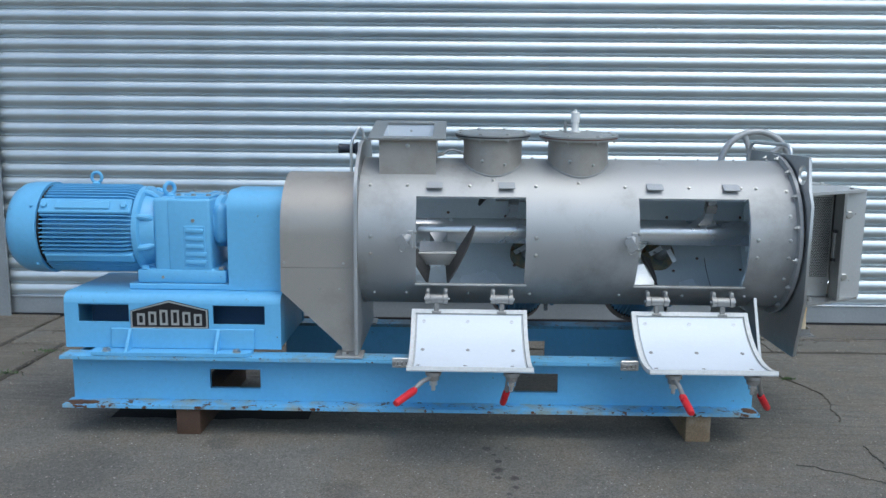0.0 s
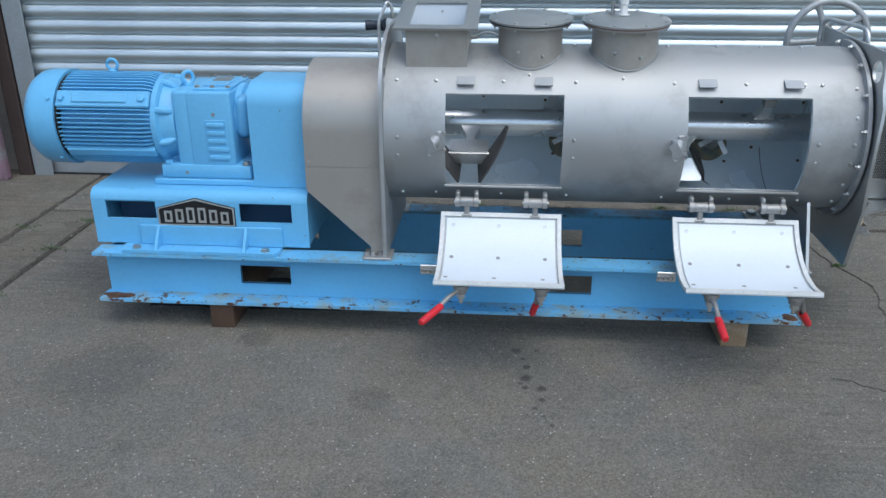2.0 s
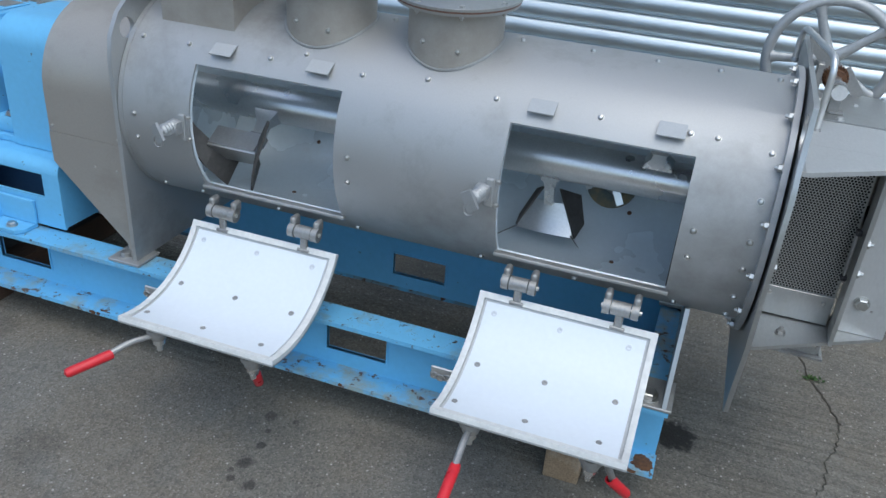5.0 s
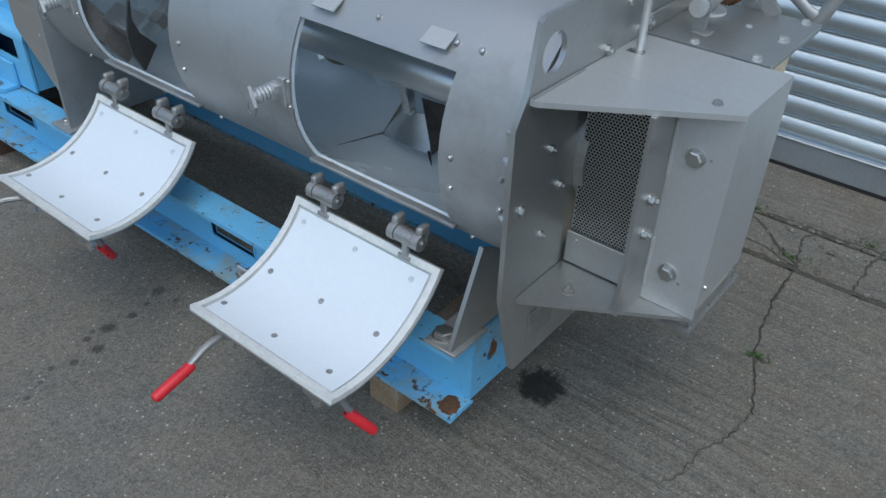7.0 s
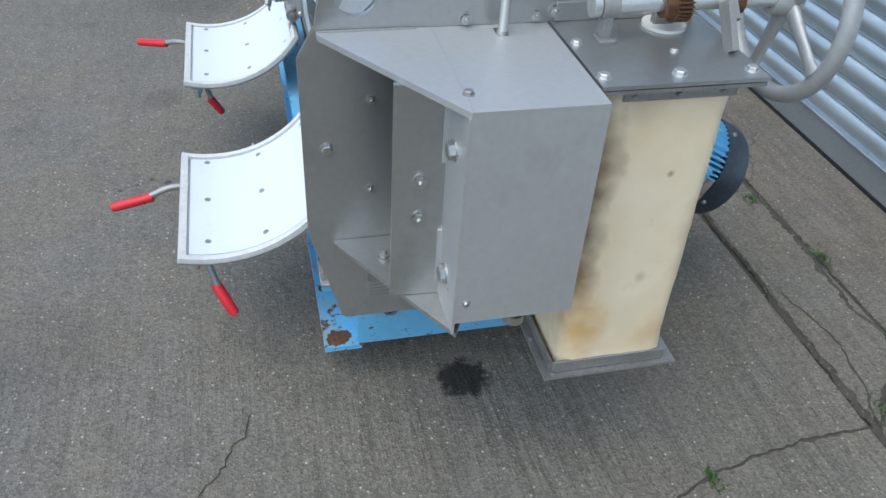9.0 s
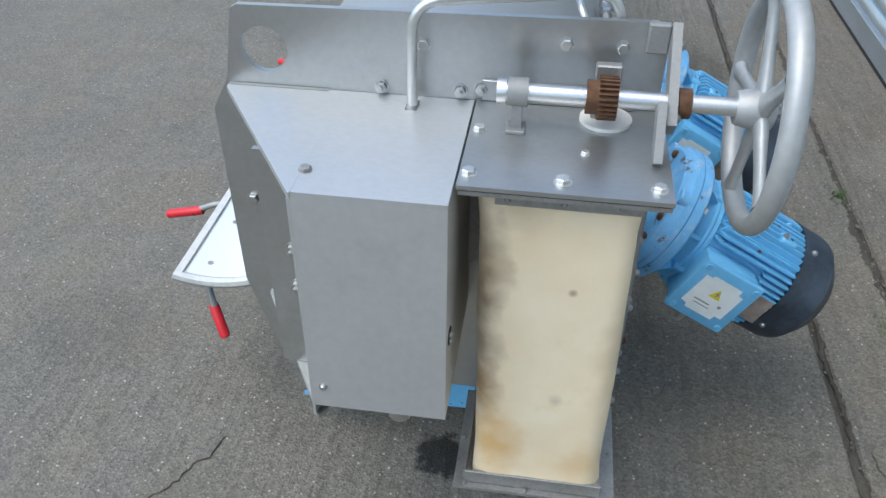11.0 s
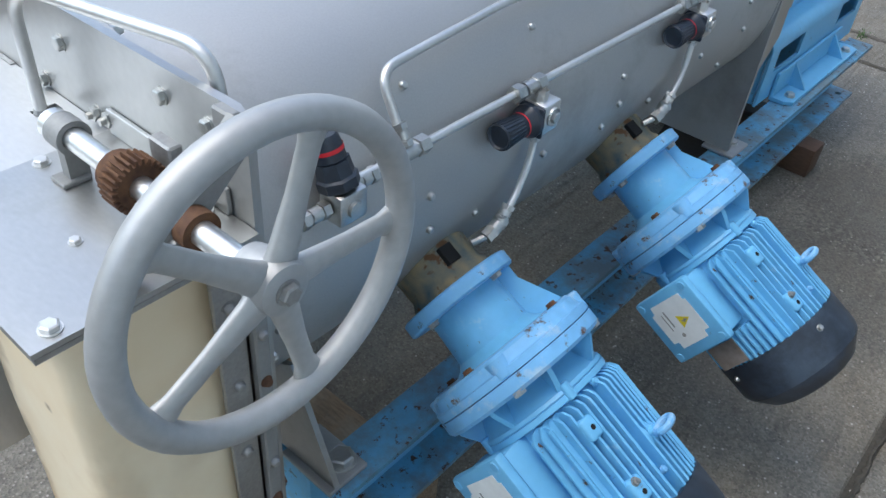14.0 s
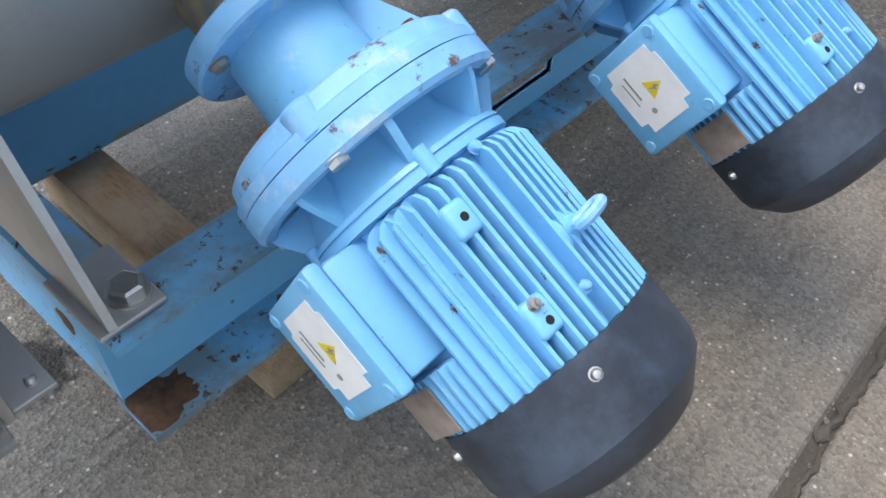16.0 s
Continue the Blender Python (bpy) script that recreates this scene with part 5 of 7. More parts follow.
# ---- supports ----
left = thing("drum_support", (-0.29, AY, BZ1), "tall grey stainless support plate under the drum's drive end", "support plate", "drum supports")
bm = bmesh.new()
prof = [(2.834, BZ1 + 0.010), (2.828, 0.85), (2.838, 0.905), (2.87, 0.955), (2.93, 1.0), (3.0, 1.035), (3.06, 1.05), (3.30, 1.05), (3.382, 0.95), (3.382, 0.75), (3.376, BZ1 + 0.010)]
plate(bm, prof, [circle(AY, AZ, 0.06, 24), circle(2.895, 0.915, 0.026, 18)], 0.012, (-0.301, 0, 0), (0, 1, 0), (0, 0, 1))
part("upright", bm, STEEL, left)
for y0, y1 in ((2.818, 2.91), (3.31, 3.398)):
    bm = bmesh.new()
    box(bm, -0.372, -0.272, y0, y1, BZ1 + 0.001, BZ1 + 0.0095, 0.002)
    part("foot_plate", bm, STEEL, left)
for y in (2.85, 3.365):
    bolt(left, (-0.338, y, BZ1 + 0.0095), (0, 0, 1), 0.012, "hex")
right = thing("drum_support", (1.1, AY, BZ1), "short grey stainless support plate under the drum's outlet end", "support plate", "drum supports")
for sgn in (-1, 1):
    yo = AY + sgn * 0.292
    bm = bmesh.new()
    y0, y1 = sorted((yo, yo - sgn * 0.115))
    box(bm, 1.052, 1.134, y0, y1, BZ1 + 0.001, BZ1 + 0.0095, 0.002)
    part("foot_plate", bm, STEEL, right)
    bm = bmesh.new()
    pr = [(AY + sgn * 0.29, BZ1 + 0.010), (AY + sgn * 0.20, BZ1 + 0.22), (AY + sgn * 0.12, BZ1 + 0.175), (AY + sgn * 0.12, BZ1 + 0.010)]
    plate(bm, pr, [], 0.010, (1.112, 0, 0), (0, 1, 0), (0, 0, 1))
    part("gusset", bm, PLATE, right)
    bolt(right, (1.078, AY + sgn * 0.257, BZ1 + 0.0095), (0, 0, 1), 0.0185, "hex")
bm = bmesh.new()
box(bm, 1.112, 1.121, AY - 0.12, AY + 0.12, BZ1 + 0.010, BZ1 + 0.15)
part("cross_plate", bm, PLATE, right)

# ---- inlet and covered necks on top ----
inlet = thing("inlet_hopper", (-0.12, 3.07, 0.96), "square stainless inlet neck with white lining and sloping flange", "inlet")
slope = lambda y: 1.055 + (y - 2.92) * 0.2
IX0, IX1, IY0, IY1 = -0.223, -0.022, 2.945, 3.195


def quad_wall(bm, p, q, thick):
    """A wall from the drum's surface up to the sloping flange, from p to q in plan."""
    d = Vector((q[0] - p[0], q[1] - p[1], 0)).normalized()
    n = Vector((-d.y, d.x, 0)) * thick
    steps = 8
    lo, hi = [], []
    for i in range(steps + 1):
        w = i / steps
        x, y = p[0] + (q[0] - p[0]) * w, p[1] + (q[1] - p[1]) * w
        zb = AZ + math.sqrt(max(0, R * R - (y - AY) ** 2)) - 0.004
        lo.append([bm.verts.new(Vector((x, y, zb)) + n * k) for k in (0, 1)])
        hi.append([bm.verts.new(Vector((x, y, slope(y) - 0.001)) + n * k) for k in (0, 1)])
    for i in range(steps):
        for k in (0, 1):
            bm.faces.new((lo[i][k], lo[i + 1][k], hi[i + 1][k], hi[i][k]))
        bm.faces.new((hi[i][0], hi[i + 1][0], hi[i + 1][1], hi[i][1]))
    for i in (0, steps):
        bm.faces.new((lo[i][0], lo[i][1], hi[i][1], hi[i][0]))


cor = [(IX0, IY0), (IX1, IY0), (IX1, IY1), (IX0, IY1)]
for i in range(4):
    bm = bmesh.new()
    e = Vector((0, (0, 0.0045, 0, -0.0045)[i]))
    quad_wall(bm, Vector(cor[i]) + e, Vector(cor[(i + 1) % 4]) - e, 0.004)
    part("neck_wall", bm, NECK, inlet)
lin = [(IX0 + 0.006, IY0 + 0.006), (IX1 - 0.006, IY0 + 0.006), (IX1 - 0.006, IY1 - 0.006), (IX0 + 0.006, IY1 - 0.006)]
for i in range(4):
    bm = bmesh.new()
    e = Vector((0, (0, 0.0065, 0, -0.0065)[i]))
    quad_wall(bm, Vector(lin[i]) + e, Vector(lin[(i + 1) % 4]) - e, 0.006)
    part("lining", bm, WHITE, inlet, "white plastic lining")
bm = bmesh.new()
k = math.sqrt(1 + 0.2 ** 2)
plate(bm, rect(-0.260, 0.012, 0, 0.31 * k), [rect(IX0 + 0.012, IX1 - 0.012, 0.037 * k, 0.263 * k)], 0.007, (0, 2.918, slope(2.918)), (1, 0, 0), (0, 1 / k, 0.2 / k))
part("flange", bm, PLATE, inlet)
bolt(inlet, (-0.122, IY0, 1.035), (0, -1, 0), 0.0065, "dome")
bolt(inlet, (-0.122, IY1 - 0.012, 1.085), (0, -1, 0), 0.005, "flat")


def neck(cx, cy, r, rl, ztop, tilt, gasket, label):
    """A round neck welded on the drum with a bolted lid."""
    th = thing("inlet_neck", (cx, cy, AZ + R), label, "inlet", "covered inlet necks")
    n = 40
    for rr, nm, mt in ((r, "neck", NECK),):
        bm = bmesh.new()
        lo, hi = [], []
        for i in range(n):
            a = 2 * math.pi * i / n
            x, y = cx + rr * math.cos(a), cy + rr * math.sin(a)
            lo.append(bm.verts.new((x, y, AZ + math.sqrt(max(0.0, R * R - (y - AY) ** 2)) - 0.003)))
            hi.append(bm.verts.new((x, y, ztop - 0.012 + (y - cy) * tilt)))
        for i in range(n):
            bm.faces.new((lo[i], lo[(i + 1) % n], hi[(i + 1) % n], hi[i]))
        part(nm, bm, mt, th)
    up = Vector((0, -tilt, 1)).normalized()
    bm = bmesh.new()
    pts = []
    for i in range(n):
        a = 2 * math.pi * i / n
        x, y = cx + r * math.cos(a), cy + r * math.sin(a)
        pts.append(Vector((cx + (r + 0.0015) * math.cos(a), cy + (r + 0.0015) * math.sin(a), AZ + math.sqrt(max(0.0, R * R - (y - AY) ** 2)) + 0.001)))
    tube(bm, pts + pts[:1], 0.0035, 6)
    part("weld_bead", bm, STEEL, th)
    o = Vector((cx, cy, ztop))
    bm = bmesh.new()
    lathe(bm, o - up * 0.017, up, [(0, r), (0, rl - 0.004), (0.006, rl - 0.004), (0.006, r)], 48)
    part("flange", bm, PLATE, th)
    bm = bmesh.new()
    lathe(bm, o - up * 0.011, up, [(0, r * 0.9), (0, rl - 0.002), (0.004, rl - 0.002), (0.004, r * 0.9)], 48)
    part("gasket", bm, gasket, th)
    bm = bmesh.new()
    lathe(bm, o - up * 0.0065, up, [(0, 0), (0, rl), (0.0055, rl), (0.0065, rl - 0.0015), (0.0065, 0)], 48)
    lid = part("lid", bm, PLATE, th)
    _, a, b = axes(up)
    for i in range(8):
        q = radians(22 + 45 * i)
        p = o + (a * math.cos(q) + b * math.sin(q)) * (rl - 0.012)
        bolt(th, p, up, 0.0058, "hex")
        bolt(th, p - up * 0.017, -up, 0.005, "stud")
    for q in (-112, -68, 112, 68):
        for z in (0.972, ztop - 0.026):
            c, s = math.cos(radians(q)), math.sin(radians(q))
            bolt(th, (cx + r * c, cy + r * s, z + (0.012 if abs(q) > 90 and z < 1 else 0.0)), (c, s, 0), 0.0052, "dome")
    return th, o


neck(0.182, 3.045, 0.106, 0.138, 1.084, 0.08, RUBBER, "round stainless neck with bolted lid and black gasket")
_, lid2 = neck(0.492, 3.045, 0.108, 0.143, 1.08, 0.08, SEAL, "round stainless neck with bolted lid and brown gasket")
valve = thing("white_valve", lid2 + Vector((-0.004, 0.06, 0.005)), "small white plastic air valve standing on the round lid", "valve")
o = origin_of(valve)
bm = bmesh.new()
lathe(bm, o, (0, 0, 1), [(0, 0), (0, 0.02), (0.004, 0.02), (0.005, 0.013), (0.035, 0.013), (0.036, 0.009)], 18)
part("stem", bm, KNOBWHITE, valve)
bm = bmesh.new()
lathe(bm, o + Vector((0, 0, 0.034)), (0, 0, 1), [(0, 0.008), (0.002, 0.0155), (0.038, 0.0155), (0.042, 0.012), (0.042, 0.006), (0.05, 0.005), (0.05, 0)], 18)
part("body", bm, KNOBWHITE, valve)
bm = bmesh.new()
rod(bm, o + Vector((-0.034, 0.02, 0.0)), o + Vector((-0.034, 0.02, 0.04)), 0.006, 10)
rod(bm, o + Vector((-0.034, 0.02, 0.03)), o + Vector((-0.012, 0.006, 0.024)), 0.004, 8)
part("side_fitting", bm, CAST, valve)

# ---- access doors, hanging open below the ports ----
DC = Vector((0, 2.614, 0.607))
DW = 0.403


def door_pt(x, deg, r):
    return Vector((x, DC.y + r * math.cos(radians(deg)), DC.z + r * math.sin(radians(deg))))


def arc_strip(bm, x0, x1, a0, a1, r0, r1, n=14):
    """A curved bar of rectangular section."""
    rows = []
    for i in range(n + 1):
        a = a0 + (a1 - a0) * i / n
        rows.append([bm.verts.new(door_pt(x, a, r)) for x, r in ((x0, r0), (x1, r0), (x1, r1), (x0, r1))])
    for p, q in zip(rows, rows[1:]):
        for k in range(4):
            bm.faces.new((p[k], p[(k + 1) % 4], q[(k + 1) % 4], q[k]))
    bm.faces.new(rows[0])
    bm.faces.new(rows[-1])
    return bm


def access_door(x, levers, label):
    d = thing("access_door", (x + DW / 2, 2.7, 0.34), label, "access door", "drum access doors")
    D0, D1 = -31.0, -106.5
    bm = arc_strip(bmesh.new(), x, x + DW, D0, D1, 0.279, 0.275)
    part("door_sheet", bm, PLATE, d)
    for x0, x1 in ((x, x + 0.014), (x + DW - 0.014, x + DW)):
        bm = arc_strip(bmesh.new(), x0, x1, D0, D1, 0.2755, 0.2635)
        part("rim", bm, mat_rim, d, "pale sealing rim")
    for a0, a1 in ((D0, D0 - 3.2), (D1 + 3.2, D1)):
        bm = arc_strip(bmesh.new(), x + 0.014, x + DW - 0.014, a0, a1, 0.2755, 0.2635, 2)
        part("rim", bm, mat_rim, d, "pale sealing rim")
    bm = bmesh.new()
    for x0, x1 in ((x + 0.015, x + 0.0205), (x + DW - 0.0205, x + DW - 0.015)):
        arc_strip(bm, x0, x1, D0 - 3.3, D1 + 3.3, 0.275, 0.2695)
    for a0, a1 in ((D0 - 3.3, D0 - 4.4), (D1 + 4.4, D1 + 3.3)):
        arc_strip(bm, x + 0.0205, x + DW - 0.0205, a0, a1, 0.275, 0.2695, 2)
    part("seal", bm, GROOVE, d, "grey seal in the groove")
    bm = arc_strip(bmesh.new(), x + 0.021, x + DW - 0.021, D0 - 4.5, D1 + 4.5, 0.275, 0.2665)
    part("lining", bm, WHITE, d, "white plastic lining")
    for i in range(3):
        for a, dx, mt in ((-40.6, 0.0, WASHER), (-68, 0.0, CAST), (-94, -0.01, CAST)):
            p = door_pt(x + 0.044 + i * 0.1525 + dx, a, 0.2664)
            bolt(d, p, Vector((0, DC.y, DC.z)) - Vector((0, p.y, p.z)), 0.0068, "flat", mt)
    # hinges up to the drum
    for hx in (x + 0.082, x + 0.31):
        h = (hx, 2.842, 0.508)
        bm = bmesh.new()
        rod(bm, (hx - 0.016, h[1], h[2]), (hx + 0.026, h[1], h[2]), 0.0165, 16)
        box(bm, hx - 0.004, hx + 0.014, h[1] - 0.008, h[1] + 0.004, h[2] - 0.045, h[2] - 0.008, 0.003)
        box(bm, hx - 0.012, hx + 0.022, h[1] - 0.01, h[1] + 0.008, h[2] - 0.052, h[2] - 0.042, 0.002)
        part("hinge", bm, CAST, d, "cast steel hinge block")
        for dx in (-0.034, 0.028):
            bm = bmesh.new()
            rod(bm, (hx + dx, h[1], h[2]), (hx + dx + 0.016, h[1], h[2]), 0.018, 18)
            box(bm, hx + dx, hx + dx + 0.016, h[1] - 0.004, h[1] + 0.028, h[2] + 0.004, h[2] + 0.034, 0.007, 3)
            part("hinge_lug", bm, CAST, d)
        bm = bmesh.new()
        rod(bm, (hx - 0.038, h[1], h[2]), (hx + 0.05, h[1], h[2]), 0.005, 10)
        part("hinge_pin", bm, BOLT, d)
    # screw clamps with red levers under the free edge
    for lx, tip in levers:
        e = Vector((lx, 2.565, 0.325))
        bm = bmesh.new()
        lathe(bm, e + Vector((0, 0, 0.008)), (0, 0, -1), [(0, 0), (0, 0.026), (0.012, 0.026), (0.016, 0.02), (0.03, 0.018), (0.032, 0)], 18)
        box(bm, lx - 0.02, lx + 0.02, e.y - 0.004, e.y + 0.03, e.z - 0.006, e.z + 0.01, 0.003)
        part("clamp_boss", bm, CAST, d)
        bm = bmesh.new()
        lathe(bm, e + Vector((0, 0, -0.022)), (0, 0, -1), [(0, 0), (0, 0.0135), (0.016, 0.0135), (0.018, 0.007), (0.034, 0.007), (0.036, 0)], 8)
        part("clamp_nut", bm, POLISHED, d)
        tip = Vector(tip)
        start = e + Vector((0, 0, -0.012))
        way = tip - start
        bm = bmesh.new()
        knee = start + Vector((way.x, way.y, 0)) * 0.3 + Vector((0, 0, 0.002))
        pts = bent((start, knee, start + way * 0.62), 0.02)
        tube(bm, pts, 0.0075, 10)
        lever = part("lever", bm, CAST, d)
        bm = bmesh.new()
        g0, g1 = start + way * 0.5, tip
        L = (g1 - g0).length
        lathe(bm, g0, g1 - g0, [(0, 0.007), (0, 0.0105), (L * 0.1, 0.0118), (L * 0.9, 0.0112), (L * 0.97, 0.009), (L, 0)], 14)
        part("grip", bm, RED, lever, "red plastic grip")
    # latch plate on the side
    bm = bmesh.new()
    box(bm, x - 0.058, x + 0.002, 2.70, 2.706, 0.299, 0.333, 0.002)
    part("latch_plate", bm, PIPE, d)
    for i in range(3):
        bm = bmesh.new()
        pts = [Vector((x - 0.046 + i * 0.015 + 0.0085 * math.cos(a), 2.694 - 0.004 * (i % 2), 0.315 + 0.0075 * math.sin(a))) for a in [2 * math.pi * k / 12 for k in range(13)]]
        tube(bm, pts, 0.0022, 6)
        part("chain_link", bm, CAST, d)
    bolt(d, (x - 0.052, 2.70, 0.316), (0, -1, 0), 0.005, "stud", CAST)
    return d


WASHER = mat("pale_screw", (0.6, 0.62, 0.64), 0.4, 0.3, var=0.2, scale=200, broad=40, bump=0.05)
GROOVE = mat("pale_grey_seal", (0.5, 0.51, 0.51), 0.55, var=0.15, scale=90, broad=14, bump=0.05)
mat_rim = mat("pale_rim", (0.68, 0.68, 0.65), 0.45, 0.0, var=0.12, scale=80, broad=20, bump=0.06)
access_door(-0.1, ((-0.015, (-0.124, 2.383, 0.285)), (0.235, (0.211, 2.625, 0.204))), "curved stainless access door hanging open, white lining inside, red clamp levers")
access_door(0.667, ((0.75, (0.755, 2.372, 0.272)), (1.0, (1.082, 2.635, 0.197))), "curved stainless access door hanging open, white lining inside, red clamp levers")

# ---- outlet end ----
EX = 1.238  # inner face of the end plate
end = thing("drum_end_plate", (EX, AY, 0.31), "grey stainless end plate with a lifting hole, bolted to the drum", "end plate")
bm = bmesh.new()
EP = [(2.832, 1.006), (2.842, 1.012), (3.41, 1.022), (3.428, 1.01), (3.428, 0.312), (2.85, 0.312), (2.842, 0.318), (2.786, 0.52), (2.784, 0.85), (2.812, 0.9)]
plate(bm, EP, [circle(2.874, 0.949, 0.034, 28), circle(AY, AZ, 0.11, 36)], 0.010, (EX, 0, 0), (0, 1, 0), (0, 0, 1))
part("plate", bm, PLATE, end)
FX = EX + 0.010
bm = bmesh.new()
box(bm, 1.192, EX - 0.001, 3.29, 3.424, 0.312, 0.319, 0.001)
part("foot_tab", bm, STEEL, end)
bolt(end, (1.208, 3.405, 0.319), (0, 0, 1), 0.006, "dome")
for y, z, s, k in ((2.897, 0.777, 0.0062, "stud"), (2.895, 0.608, 0.0062, "stud"), (2.824, 0.691, 0.0085, "hex"), (3.042, 0.905, 0.0075, "stud"), (3.103, 0.972, 0.0078, "hex"), (3.296, 0.986, 0.0075, "hex"),
                   (3.37, 0.985, 0.0075, "hex"), (2.94, 0.69, 0.0062, "stud"), (3.155, 0.907, 0.0075, "stud"), (3.185, 0.913, 0.008, "stud")):
    bolt(end, (FX, y, z), (1, 0, 0), s, k)
bm = bmesh.new()
box(bm, FX + 0.0005, FX + 0.0025, 2.885, 2.978, 0.35, 0.43, 0.0008)
lab = part("data_plate", bm, PLATE, end, "engraved metal data plate")
bm = bmesh.new()
box(bm, FX + 0.0027, FX + 0.0032, 2.89, 2.92, 0.4, 0.424)
part("engraved_bar", bm, CAST, lab)
for i in range(8):
    bm = bmesh.new()
    box(bm, FX + 0.0027, FX + 0.0031, 2.925 - (0.03 if i > 2 else 0), 2.97, 0.42 - i * 0.008, 0.4225 - i * 0.008)
    part("engraved_bar", bm, CAST, lab)

# bearing guard: a box with two triangular shelves on its front
GX0, GX1, GY0, GY1, GZ0, GZ1 = FX + 0.001, 1.517, 2.986, 3.1755, 0.497, 0.889
guard = thing("bearing_guard", (1.38, 3.08, GZ0), "grey stainless guard box over the outlet bearing", "machine guard")
bm = bmesh.new()
plate(bm, [(GX0, 2.9882), (1.468, 2.9882), (GX1, GY0 + 0.001), (GX1, GY1), (GX0, GY1)], [rect(1.262, 1.293, 3.083, 3.1)], 0.005, (0, 0, GZ1), (1, 0, 0), (0, 1, 0))
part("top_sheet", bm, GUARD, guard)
bm = bmesh.new()
plate(bm, [(GX0, 2.815), (GX0 + 0.012, 2.815), (GX1 + 0.001, GY0 - 0.002), (GX1 + 0.001, GY0 + 0.0005), (1.468, 2.988), (GX0, 2.988)], [], 0.0094, (0, 0, GZ1 - 0.0045), (1, 0, 0), (0, 1, 0))
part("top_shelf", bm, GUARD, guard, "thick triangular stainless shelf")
bm = bmesh.new()
box(bm, GX0, GX0 + 0.006, 2.817, 2.965, GZ1 + 0.0052, GZ1 + 0.0066)
part("seam_strip", bm, STEEL, guard, "pale sealed strip along the end plate")
bm = bmesh.new()
plate(bm, [(GX0, 2.83), (GX0 + 0.01, 2.83), (GX1, GY0 + 0.002), (1.4, 3.05), (GX0, 3.05)], [], 0.008, (0, 0, GZ0 - 0.003), (1, 0, 0), (0, 1, 0))
part("bottom_shelf", bm, PLATE, guard)
bm = bmesh.new()
box(bm, GX1 - 0.004, GX1, GY0 - 0.0008, GY1, GZ0 + 0.028, GZ1 - 0.0002)
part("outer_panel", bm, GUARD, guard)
bm = bmesh.new()
box(bm, GX0, GX1 - 0.005, GY1 - 0.004, GY1, GZ0 + 0.028, GZ1 - 0.001)
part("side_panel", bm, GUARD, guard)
bm = bmesh.new()
lathe(bm, (1.486, GY1, 0.661), (0, 1, 0), [(0, 0.0135), (0.0012, 0.0135), (0.0014, 0)], 24)
eye = part("panel_hole", bm, HOLE, guard, "dark round hole in the side panel")
for dx, dz in ((0.005, 0.006), (-0.005, -0.001), (0.004, -0.007)):
    bolt(guard, (1.486 + dx, GY1 + 0.0014, 0.661 + dz), (0, 1, 0), 0.003, "dome")


def upright(bm, p, q, z0, z1, thick):
    d = Vector((q[0] - p[0], q[1] - p[1], 0)).normalized()
    n = Vector((d.y, -d.x, 0)) * thick
    vs = [bm.verts.new(Vector((a[0], a[1], z)) + n * k) for a in (p, q) for z in (z0, z1) for k in (0, 1)]
    for f in ((0, 1, 3, 2), (4, 6, 7, 5), (0, 4, 5, 1), (2, 3, 7, 6), (0, 2, 6, 4), (1, 5, 7, 3)):
        bm.faces.new([vs[i] for i in f])
    return bm


bm = bmesh.new()
upright(bm, (1.403, 2.903), (1.4085, 2.984), GZ0 + 0.006, GZ1 - 0.005, 0.0085)
part("rib", bm, PLATE, guard, "upright stainless rib")
bm = bmesh.new()
box(bm, 1.3925, 1.3985, 2.934, 2.95, 0.652, 0.742, 0.002)
part("pull_bar", bm, PLATE, guard, "flat steel bar bolted to the rib")
for z0, z1 in ((0.640, 0.6515), (0.7425, 0.754)):
    bm = bmesh.new()
    box(bm, 1.3915, 1.4025, 2.933, 2.951, z0, z1, 0.002)
    part("rubber_end", bm, RUBBER, guard, "black rubber end")
bm = bmesh.new()
upright(bm, (1.413, 2.985), (GX1, GY0 - 0.001), GZ0 + 0.006, GZ1 - 0.005, 0.004)
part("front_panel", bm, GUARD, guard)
bm = bmesh.new()
box(bm, 1.4165, 1.4215, 2.974, 2.985, GZ0 + 0.04, GZ0 + 0.14, 0.001)
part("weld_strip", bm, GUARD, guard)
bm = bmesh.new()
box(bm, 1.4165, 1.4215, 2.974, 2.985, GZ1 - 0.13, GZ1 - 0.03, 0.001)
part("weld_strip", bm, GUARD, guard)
for p, s in (((1.457, 2.981, 0.803), 0.0125), ((1.455, 2.981, 0.577), 0.0125)):
    bolt(guard, p, (0, -1, 0), s, "hex")
bolt(guard, (1.482, 2.981, 0.806), (0, -1, 0), 0.003, "flat", CAST)
bolt(guard, (1.478, 2.981, 0.563), (0, -1, 0), 0.003, "flat", CAST)
for z in (0.727, 0.66):
    bolt(guard, (1.414, 2.943, z), (1, 0, 0), 0.0085, "stud")
bolt(guard, (1.4665, 2.992, GZ1 + 0.005), (0, 0, 1), 0.0065, "hex", CAST)
bolt(guard, (GX1, 3.0, 0.565), (1, 0, 0), 0.005, "dome")
bm = bmesh.new()
lathe(bm, (1.47, 3.1, GZ0 + 0.03), (0, 0, -1), [(0, 0), (0, 0.02), (0.006, 0.02), (0.006, 0.011), (0.036, 0.011), (0.038, 0.017), (0.054, 0.017), (0.058, 0.012), (0.058, 0)], 18)
part("drain_plug", bm, BOLT, guard, "dull steel plug under the box")
bolt(guard, (1.31, 2.91, GZ0 + 0.005), (0, 0, 1), 0.0085, "stud", CAST)
